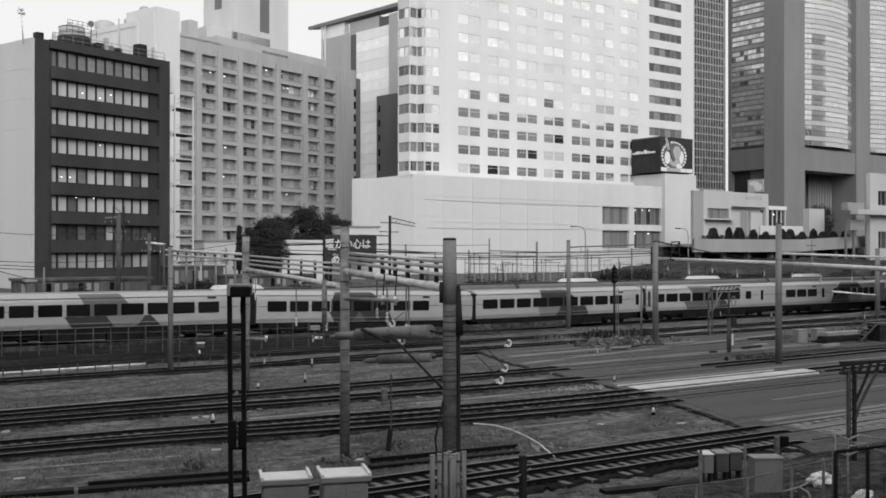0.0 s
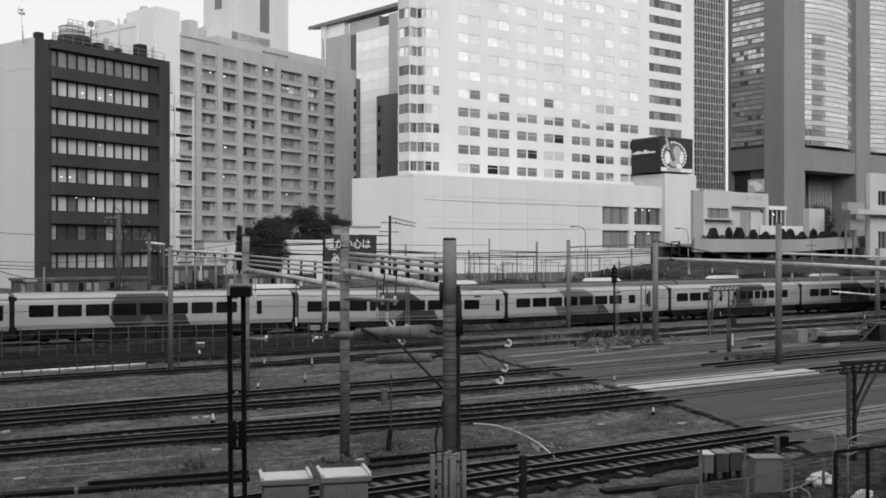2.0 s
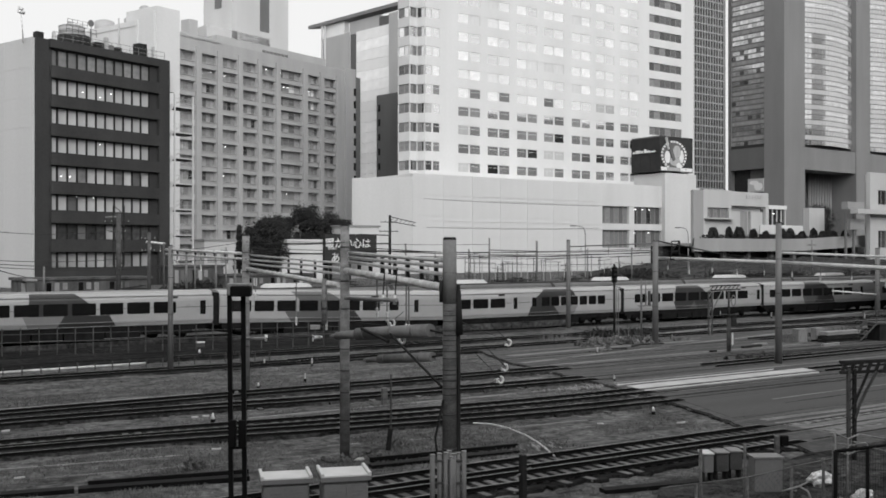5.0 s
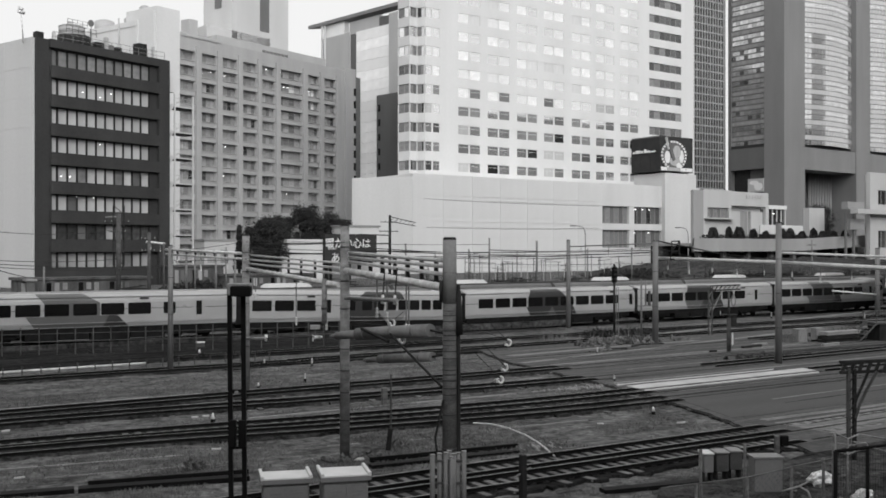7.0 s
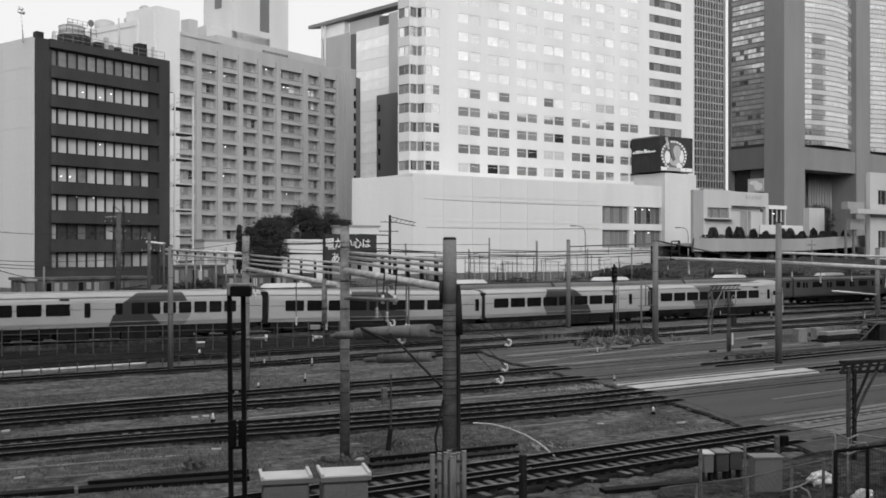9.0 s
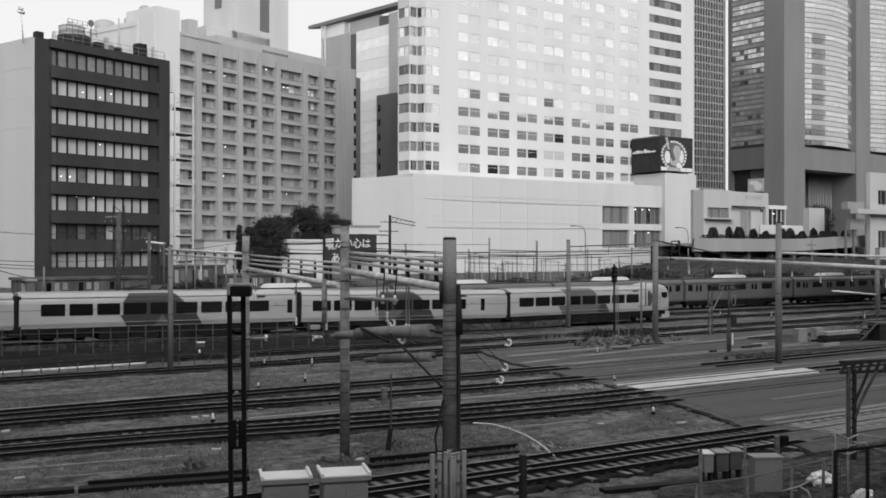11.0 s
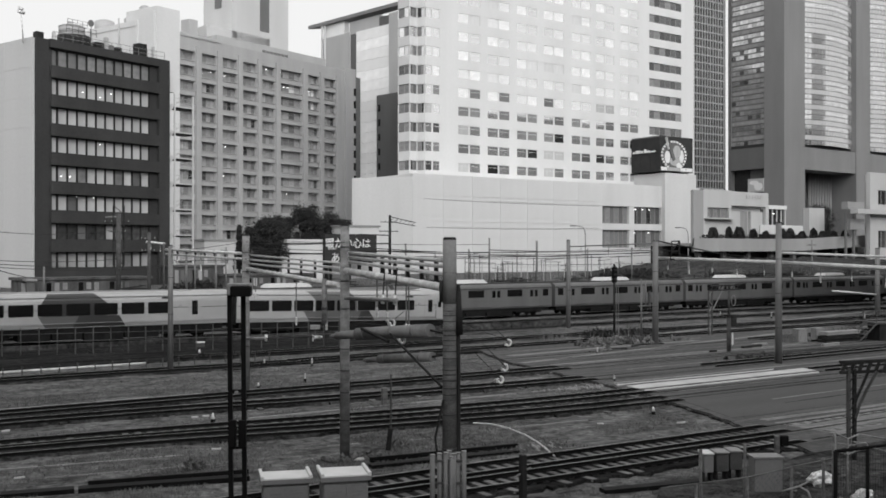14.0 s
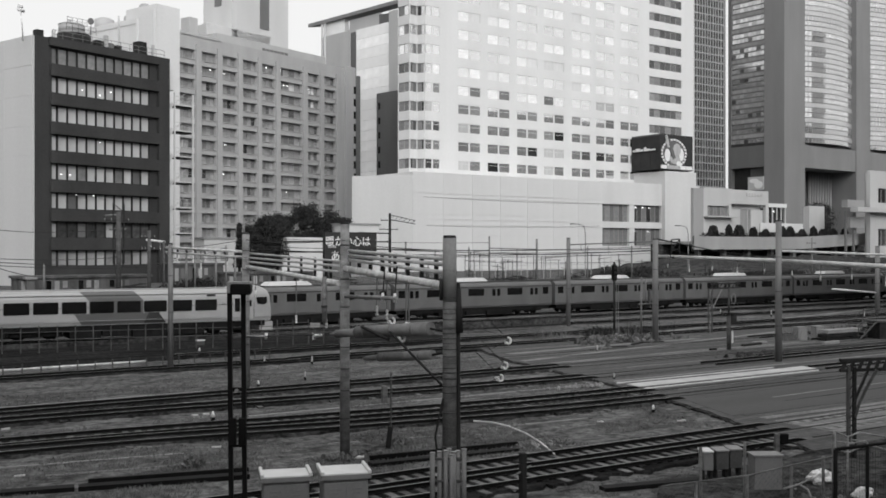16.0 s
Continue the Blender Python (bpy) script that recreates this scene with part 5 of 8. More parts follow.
def express_car(kind):
    cab, lay = kind == "end", LAYOUT[kind]
    car = thing("express_train_car", pose(0, 73.45, 0), "white express train car with dark slanting livery blocks", "train car", "cars of the express train")
    if cab:
        tagged(car, "white express train end car with a sloping driver's cab")
    xe = CAR - 0.25
    rings = [[(0.22, y, z) for y, z in PROFILE]]
    if cab:
        # the roof swells over the cab, then falls away to an upright rounded end
        for dx, sc, rise, back in ((-3.4, 1.0, 0.0, 0), (-2.8, 1.0, 0.14, 0), (-2.1, 1.0, 0.26, 0), (-1.4, 0.995, 0.24, 0), (-0.85, 0.985, 0.18, 0.02), (-0.45, 0.965, 0.06, 0.06), (-0.16, 0.93, -0.06, 0.12), (0.0, 0.86, -0.24, 0.16)):
            rings.append([(xe + dx - back * max(0, z - 2.3), y * sc, z + rise * max(0.0, (z - 2.6)) if z > 2.6 else z) for y, z in PROFILE])
    else:
        rings.append([(xe + 0.03, y, z) for y, z in PROFILE])
    bm = bmesh.new()
    shell(bm, rings)
    part("body", bm, "train_white", car)
    # grey roof walkway and equipment
    bm = bmesh.new()
    box(bm, 0.4, 17.6, -0.6, 0.6, 3.55, 3.605)
    part("roof_cover", bm, "train_roof", car)
    bm = bmesh.new()
    box(bm, 0.22, xe - (2.7 if cab else 0), -HALF + 0.02, -HALF + 0.10, 3.215, 3.24)
    part("rain_gutter", bm, "post_grey", car)
    bm = bmesh.new()
    box(bm, 0.3, xe - 0.3, -HALF + 0.005, -HALF + 0.03, 1.44, 1.47)
    part("belt_line", bm, "train_roof", car)
    # windows: glass in a dark rubber frame
    panes = {}
    for x in lay["windows"] + lay["small"]:
        w = 0.92 if kind == "car_d" and x > 10 else 0.5 if kind == "car_d" and x > 9 else 0.86 if x in lay["small"] else lay["width"]
        if w not in panes:
            bm = bmesh.new()
            box(bm, 0, w, -0.022, 0.03, -0.02, 0.8)
            bmesh.ops.bevel(bm, geom=[e for e in bm.edges if abs(e.verts[0].co.y - e.verts[1].co.y) > 0.04], offset=0.04, segments=2, affect="EDGES")
            panes[w] = mesh("train_window", bm, "pane_dark")
        piece("window", panes[w], car, x, -HALF, 2.0)
        piece("window", panes[w], car, x, HALF, 2.0)
    for x in lay["doors"]:
        bm = bmesh.new()
        box(bm, x - 0.32, x + 0.72, -HALF - 0.006, -HALF + 0.02, 1.42, 2.9)
        d = part("door", bm, "train_white", car)
        bm = bmesh.new()
        box(bm, x, x + 0.41, -HALF - 0.022, -HALF, 1.82, 2.84)
        part("door_window", bm, "pane_dark", d)
        bm = bmesh.new()
        box(bm, x - 0.36, x + 0.76, -HALF - 0.02, -HALF + 0.02, 1.15, 1.2)
        part("door_step", bm, "train_roof", car)
        bm = bmesh.new()
        box(bm, x - 1.0, x - 0.75, -HALF - 0.05, -HALF, 2.42, 2.56)
        part("side_lamp", bm, "train_roof", car)
    bm = bmesh.new()
    box(bm, lay["display"], lay["display"] + 0.65, -HALF - 0.012, -HALF + 0.05, 3.03, 3.16)
    part("destination_display", bm, "frame_dark", car)
    bm = bmesh.new()
    box(bm, 0.25, xe - (2.2 if cab else 0.05), -HALF - 0.006, -HALF + 0.02, 2.36, 2.395)
    part("waist_line", bm, "steel_dark", car)
    # paint, on both sides
    tones = {"a": ("train_dark_a", "dark slanting livery block"), "b": ("train_dark_b", "mid-grey slanting livery block"), "c": ("train_dark_c", "paler slanting livery block")}
    ul, ur, vl, vr, tone = lay["upper"]

    def lean(shoulder, roof):
        return lambda z: shoulder + (roof - shoulder) * max(0.0, z - 2.84) / 0.65

    def slope(top, bottom):
        return lambda z: top + (bottom - top) * (1.95 - z) / 0.83
    for sgn in (1, -1):
        blocks = [(lean(vl, ul), lean(vr, ur), 1.95, 3.64, tone)]
        if kind == "car_d":
            blocks = [(lean(vl, ul), lean(vr, ur), 2.84, 3.64, tone), (lambda z: 9.3 + 0.67 * (z - 1.95), lambda z: 12.5, 1.95, 2.85, tone)]
        for tl, tr, bl, br, c in lay["lower"]:
            blocks.append((slope(tl, bl), slope(tr, br), 1.12, 1.96, c))
        for left, right, z0, z1, c in blocks:
            bm = bmesh.new()
            livery(bm, left, right, z0, z1, sgn)
            part("livery_block", bm, tones[c][0], car, tones[c][1])
    bm = bmesh.new()
    box(bm, 0.3, xe - 0.1, -HALF + 0.11, -HALF + 0.15, 1.14, 1.2)
    part("sill", bm, "train_roof", car)
    bm = bmesh.new()
    box(bm, 0.5, xe - 0.5, -1.25, 1.25, 0.72, 1.13)
    for x0, x1, z in ((0.7, 1.3, 0.4), (5.5, 7.6, 0.24), (7.72, 9.7, 0.3), (9.82, 12.5, 0.22), (12.6, 15.0, 0.3)):
        box(bm, x0, x1, -1.3, 1.3, z, 0.75)
    part("underframe", bm, "underframe", car)
    bogie(car, 3.3)
    bogie(car, 17.1)
    if not cab:
        bm = bmesh.new()
        box(bm, xe - 0.02, xe + 0.5, -1.38, 1.38, 0.95, 3.38)
        part("gangway", bm, "underframe", car)
    else:
        for pts in (((-1.2, -0.02, 2.42), (-0.62, -0.01, 2.33), (-0.38, 0.01, 2.5), (-0.42, 0.0, 2.9), (-1.25, -0.02, 2.9)),):
            bm = bmesh.new()
            bm.faces.new([bm.verts.new((xe + x, -HALF + y - 0.01, z)) for x, y, z in pts])
            bmesh.ops.solidify(bm, geom=bm.faces[:], thickness=0.05)
            part("cab_window", bm, "pane_dark", car)
        bm = bmesh.new()
        box(bm, xe - 2.12, xe - 1.5, -HALF - 0.008, -HALF + 0.02, 1.22, 2.9)
        d = part("cab_door", bm, "train_white", car)
        bm = bmesh.new()
        box(bm, xe - 1.96, xe - 1.64, -HALF - 0.022, -HALF, 2.2, 2.68)
        part("door_window", bm, "pane_dark", d)
        for x in (-2.2, -1.44):
            part("grab_rail", rods(((xe + x, -HALF - 0.04, 1.4), (xe + x, -HALF - 0.04, 2.5), 0.018), n=6), "post_grey", car)
        bm = bmesh.new()
        v = [bm.verts.new(p) for p in ((xe + 0.0, -0.95, 2.1), (xe + 0.0, 0.95, 2.1), (xe - 0.32, 0.8, 2.95), (xe - 0.32, -0.8, 2.95))]
        bm.faces.new(v)
        bmesh.ops.solidify(bm, geom=bm.faces[:], thickness=0.05)
        part("windscreen", bm, "pane_dark", car)
        bm = bmesh.new()
        box(bm, xe - 0.9, xe + 0.15, -1.2, 1.2, 0.35, 1.0)
        part("snow_plough", bm, "train_white", car)
        for y in (-0.95, 0.95):
            bm = bmesh.new()
            tube(bm, (xe - 0.1, y, 1.6), (xe + 0.05, y, 1.6), 0.14, n=12)
            part("tail_lamp", bm, "frame", car)
    return car


def build_express():
    """The nine cars from the tail forwards."""
    cars = {k: express_car(k) for k in LAYOUT}
    return [cars["end"], cars["car_b"], cars["car_c"], cars["car_d"], cars["car_e"], cars["car_f"], cars["car_g"], cars["car_h"], copy_thing(cars["car_b"], pose(0, 73.45, 0))]


express = build_express()


def commuter_car(cooled=True):
    car = thing("commuter_train_car", pose(0, 85.4, -0.5), "dull grey commuter train car rolling to a stop", "train car", "cars of the commuter train")
    h = 1.4
    prof = [(-h + 0.1, 0.98), (-h, 1.2), (-h, 3.1), (-h + 0.1, 3.35), (-h + 0.4, 3.52), (-0.5, 3.6), (0.5, 3.6), (h - 0.4, 3.52), (h - 0.1, 3.35), (h, 3.1), (h, 1.2), (h - 0.1, 0.98)]
    bm = bmesh.new()
    shell(bm, [[(x, y, z) for y, z in prof] for x in (0.2, 19.75)])
    part("body", bm, "commuter", car)
    bm = bmesh.new()
    box(bm, 0.21, 19.74, -h - 0.008, -h + 0.02, 3.0, 3.12)
    part("upper_band", bm, "commuter_band", car)
    bm = bmesh.new()
    box(bm, 0.25, 19.7, -0.95, 0.95, 3.55, 3.64)
    part("roof", bm, "commuter_roof", car)
    bm = bmesh.new()
    v = box(bm, 7.1, 11.8, -0.85, 0.85, 3.58, 3.98)
    for p in v[4:]:
        p.co.x += 0.45 if p.co.x < 10 else -0.45
        p.co.y *= 0.86
    bmesh.ops.bevel(bm, geom=bm.edges[:], offset=0.06, segments=2, affect="EDGES")
    if cooled:
        part("air_conditioner", bm, "white_panel", car, "pale roof air conditioner")
    else:
        bm.free()
    part("pantograph", rods(((14.6, -0.6, 3.78), (16.6, -0.6, 3.78), 0.05), ((14.6, 0.6, 3.78), (16.6, 0.6, 3.78), 0.05), ((14.7, -0.6, 3.8), (16.2, -0.2, 4.02), 0.035), ((14.7, 0.6, 3.8), (16.2, 0.2, 4.02), 0.035),
                             ((16.2, -0.9, 4.05), (16.2, 0.9, 4.05), 0.045), ((15.0, -0.6, 3.6), (15.0, -0.6, 3.8), 0.08), ((16.3, -0.6, 3.6), (16.3, -0.6, 3.8), 0.08), n=6), "steel_dark", car)
    for x, w in ((0.6, 0.75), (3.9, 1.95), (8.85, 1.95), (13.8, 1.95), (18.5, 0.75)):
        bm = bmesh.new()
        box(bm, x, x + w, -h - 0.012, -h + 0.02, 2.2, 2.92)
        part("window", bm, "pane_dark", car)
    for x in (1.75, 6.75, 11.7, 16.65):
        bm = bmesh.new()
        box(bm, x, x + 1.3, -h - 0.006, -h + 0.02, 1.1, 2.98)
        d = part("door", bm, "commuter_door", car)
        for dx in (0.16, 0.78):
            bm = bmesh.new()
            box(bm, x + dx, x + dx + 0.38, -h - 0.016, -h, 2.15, 2.85)
            part("door_window", bm, "pane_dark", d)
    bm = bmesh.new()
    box(bm, 0.5, 19.5, -1.2, 1.2, 0.6, 1.0)
    for x0, x1, z in ((5.4, 8.5, 0.24), (8.7, 11.1, 0.28), (11.3, 14.5, 0.22)):
        box(bm, x0, x1, -1.25, 1.25, z, 0.65)
    part("underframe", bm, "underframe", car)
    bogie(car, 3.1)
    bogie(car, 16.8)
    bm = bmesh.new()
    box(bm, 19.7, 20.25, -0.7, 0.7, 1.05, 3.05)
    part("gangway", bm, "underframe", car)
    return car


def build_commuter():
    tail, first = commuter_car(False), commuter_car()
    tail.matrix_basis = pose(69.55 - 60, 85.4, -0.5)
    first.matrix_basis = pose(69.55 - 40, 85.4, -0.5)
    return [tail, first] + [copy_thing(first, pose(69.55 + 20.0 * k, 85.4, -0.5)) for k in range(-1, 8)]


commuter = build_commuter()

# ---- poles, wires and signals ----


def concrete_pole(foot, top, r0, r1, label, mat="pole_concrete", bands=()):
    """A tapered round pole with clamps."""
    x, y, z = foot
    t = thing("catenary_pole", pose(x, y, z - 0.3), label, "pole", "poles of the yard")
    part("shaft", rods(((0, 0, 0), (0, 0, top - z + 0.3), r0, r1), n=18), mat, t)
    part("cap", rods(((0, 0, top - z + 0.3), (0, 0, top - z + 0.36), r1 * 1.06, r1 * 0.9), n=18), "steel_dark", t)
    for h in bands:
        r = r0 + (r1 - r0) * h / top
        part("clamp", rods(((0, 0, h + 0.3 - z), (0, 0, h + 0.34 - z), r + 0.008), n=18), "post_grey", t)
    return t


def poles():
    t = concrete_pole((14.69, 21.99, 0.00), 6.79, 0.195, 0.172, "thick grey concrete pole carrying the cable gantry", bands=(1.3, 2.2, 3.1, 3.25, 4.4, 5.2, 5.9))
    part("cable", rods(((0.20, -0.13, 0.2), (0.19, -0.12, 5.9), 0.055), ((0.24, -0.10, 0.2), (0.22, -0.10, 5.4), 0.03), ((-0.35, 0.15, 1.9), (-0.2, 0.0, 2.9), 0.03), ((-0.35, 0.15, 1.9), (-0.2, 0.1, 0.6), 0.03), n=6), "cable", t, "black riser cables")
    part("upper_sleeve", rods(((0, 0, 5.42), (0, 0, 7.08), 0.186, 0.18), n=20), "concrete", t)
    for k in range(16):
        h = 2.9 + 0.155 * k + 0.03 * math.sin(5 * k)
        part("wire_wrap", rods(((0, 0, h), (0, 0, h + 0.02), 0.202 - 0.004 * h), n=18), "steel_dark" if k % 3 else "post_grey", t)
    part("bracket", rods(((-0.2, 0.1, 5.45), (-0.2, 0.1, 6.0), 0.05), n=8), "steel_dark", t)
    part("cable_cover", rods(((0.20, -0.13, 4.6), (0.20, -0.13, 5.75), 0.12, 0.06), n=8), "cable", t)
    t = concrete_pole((15.33, 29.06, 0.00), 7.3, 0.16, 0.148, "grey banded concrete pole in mid yard", "pole_pale", bands=(1.0, 1.9, 2.6, 3.3, 4.6, 5.5, 6.6))
    concrete_pole((18.33, 44.67, 0.00), 7.2, 0.19, 0.17, "grey concrete pole at the far end of the gantry", "pole_pale", bands=(2.0, 4.0, 5.5, 6.4))
    concrete_pole((17.94, 54.37, 0.00), 6.75, 0.15, 0.13, "slim grey steel pole with a cross beam", "pole_steel", bands=(3.0, 5.0))
    concrete_pole((48.53, 38.24, 0.00), 8.1, 0.20, 0.17, "tall grey pole holding pale cross tubes", "pole_steel", bands=(2.0, 4.0, 6.0))
    concrete_pole((52.01, 51.55, 0.00), 7.15, 0.22, 0.2, "tall grey pole between the far tracks", "pole_steel", bands=(2.5, 5.0))
    concrete_pole((57.94, 67.95, 0.00), 7.4, 0.2, 0.17, "grey pole in front of the passing train", "pole_steel", bands=(3, 6))
    concrete_pole((91.82, 60.40, 0.00), 6.7, 0.25, 0.22, "grey pole beside the steel steps", "pole_steel", bands=(3,))
    far = [((75.55, 104.00, 3.48), 8.0, 0.12), ((83.25, 104.00, 3.38), 7.7, 0.16), ((73.79, 106.00, 3.46), 6.6, 0.10), ((65.54, 108.00, 4.03), 7.3, 0.13), ((104.15, 108.00, 4.44), 6.9, 0.12), ((65.59, 112.00, 4.69), 11.0, 0.2), ((28.94, 104.00, 2.87), 10.3, 0.26), ((32.06, 104.00, 2.81), 8.4, 0.2), ((33.60, 104.00, 2.78), 7.2, 0.12), ((99.17, 112.00, 3.10), 6.8, 0.1)]
    far += [((81.52, 106.00, 3.36), 6.4, 0.08), ((68.62, 106.00, 3.53), 6.4, 0.08), ((140.29, 104.00, 4.20), 8.2, 0.13), ((21.72, 104.00, 2.90), 5.0, 0.1), ((37.66, 106.00, 2.83), 6.3, 0.09), ((41.96, 108.00, 3.01), 6.8, 0.09), ((43.83, 110.00, 2.93), 5.8, 0.14), ((36.72, 106.00, 2.85), 6.5, 0.12), ((40.02, 106.00, 2.79), 6.2, 0.12)]
    for k, (foot, top, r) in enumerate(far):
        x, y, z = foot
        p = concrete_pole((x, y, min(z, 1.8)), top, r, r * 0.85, "thin distant grey pole beside the embankment", "steel_dark" if k == 5 else "post_grey" if k in (6, 7, 8) else "pole_steel", bands=(top - 0.8,))
        if k == 6:
            for u in (-0.55, 0.55):
                part("lattice_leg", rods(((u, 0, 3.5), (u, 0, 9.6), 0.06), n=6), "steel_dark", p)
            for j in range(7):
                s = 1 if j % 2 else -1
                part("lattice_brace", rods(((-0.55 * s, 0, 3.5 + 0.87 * j), (0.55 * s, 0, 4.37 + 0.87 * j), 0.04), n=5), "steel_dark", p)
        z0 = 0.3 - min(z, 1.8)
        rnd = random.Random(k)
        for j in range(2 if k in (5, 6, 7, 12) else 0):
            h, w = z0 + top - 0.6 - 1.1 * j - rnd.uniform(0, 0.4), rnd.uniform(0.7, 1.6)
            part("cross_arm", rods(((-w, 0, h), (w * 0.8, 0, h), 0.05), n=6), "steel_dark", p)
            for u in (-w * 0.95, -w * 0.5, w * 0.7):
                part("insulator", rods(((u, 0, h), (u, 0, h + 0.22), 0.055, 0.03), n=8), "concrete", p)


poles()


def trackside_posts():
    """Short dark posts with small arms that stand along the far edge of the yard."""
    rnd = random.Random(55)
    for i in range(26):
        x, y = 62 + 2.1 * i + rnd.uniform(-0.8, 0.8), rnd.uniform(98, 106)
        h, z = rnd.uniform(2.0, 4.6), ground_height(x, y)
        t = thing("trackside_post", pose(x, y, z - 0.3), "short dark post with small arms by the far tracks", "post", "trackside posts")
        part("shaft", rods(((0, 0, 0), (0, 0, h), 0.06, 0.05), n=6), "steel_dark", t)
        for j in range(rnd.choice((1, 2, 3))):
            u, w = h - 0.3 - 0.55 * j, rnd.uniform(0.3, 1.1)
            part("arm", rods(((-w, 0, u), (w * rnd.uniform(0.2, 1.0), 0, u + rnd.uniform(-0.1, 0.1)), 0.035), n=5), "steel_dark" if j else "post_grey", t)
        if i % 2:
            part("hanger", rods(((-0.3, 0, h - 0.3), (-0.3, 0, h - 1.0), 0.03), n=5), "post_grey", t)


trackside_posts()


def gantry():
    """Pale conduit tubes slung between the three big poles."""
    runs = [
        [((18.32, 44.45, 5.65), (15.31, 29.43, 5.37), 0.09), ((18.39, 44.41, 6.29), (15.34, 29.41, 6.09), 0.04), ((18.39, 44.41, 6.08), (15.34, 29.41, 5.93), 0.045), ((18.39, 44.41, 5.89), (15.34, 29.41, 5.74), 0.045)],
        [((15.21, 28.78, 5.85), (14.66, 22.32, 5.53), 0.108), ((15.31, 28.72, 6.43), (14.71, 22.28, 6.23), 0.055), ((15.31, 28.72, 6.28), (14.71, 22.28, 6.08), 0.055), ((15.31, 28.72, 6.14), (14.71, 22.28, 5.87), 0.055)]]
    for k, run in enumerate(runs):
        t = thing("cable_gantry", pose(*run[0][0]), "pale round conduit tubes slung between concrete poles", "gantry", "cable gantries")
        o = Vector(run[0][0])
        for i, (p, q, r) in enumerate(run):
            p, q = Vector(p) - o, Vector(q) - o
            part("main_tube" if i == 0 else "conduit", rods((p, q, r), n=12), "steel_light" if i == 0 else "tube_pale", t)
            if i == 0:
                for j in range(9):
                    c = p.lerp(q, (j + 0.5) / 9)
                    d = (q - p).normalized()
                    part("joint_ring", rods((c - d * 0.06, c + d * 0.04, r * 1.09), n=12), "steel_light", t)
        # hangers that hold the conduits over the main tube
        for j in range(7):
            u = (j + 0.7) / 7.4
            a = Vector(run[0][0]).lerp(Vector(run[0][1]), u) - o
            b = Vector(run[1][0]).lerp(Vector(run[1][1]), u) - o
            bm = bmesh.new()
            bar(bm, (b.x + 0.09, b.y, a.z + 0.03), b + Vector((0.09, 0, 0.05)), 0.1 if k else 0.07, 0.07)
            part("hanger", bm, "steel_dark", t)
        for c, h in (((0.12, 1.0), (0.62, 1.5), (0.9, 1.3)) if k == 0 else ((0.37, 0.93), (0.48, 0.98), (0.675, 1.2), (0.7, 1.2))):
            a = Vector(run[0][0]).lerp(Vector(run[0][1]), c) - o
            bm = rods((a, a + Vector((0, 0, -h)), 0.022), n=6)
            part("drop_rod", bm, "pole_steel", t)
            bm = bmesh.new()
            for s in range(3):
                z = -h - 0.04 - 0.11 * s
                tube(bm, a + Vector((0, 0, z)), a + Vector((0, 0, z - 0.05)), 0.055, 0.035, n=10)
            tube(bm, a + Vector((0, 0, -h)), a + Vector((0, 0, -h - 0.3)), 0.03, n=8)
            part("insulator", bm, "insulator", t)


gantry()


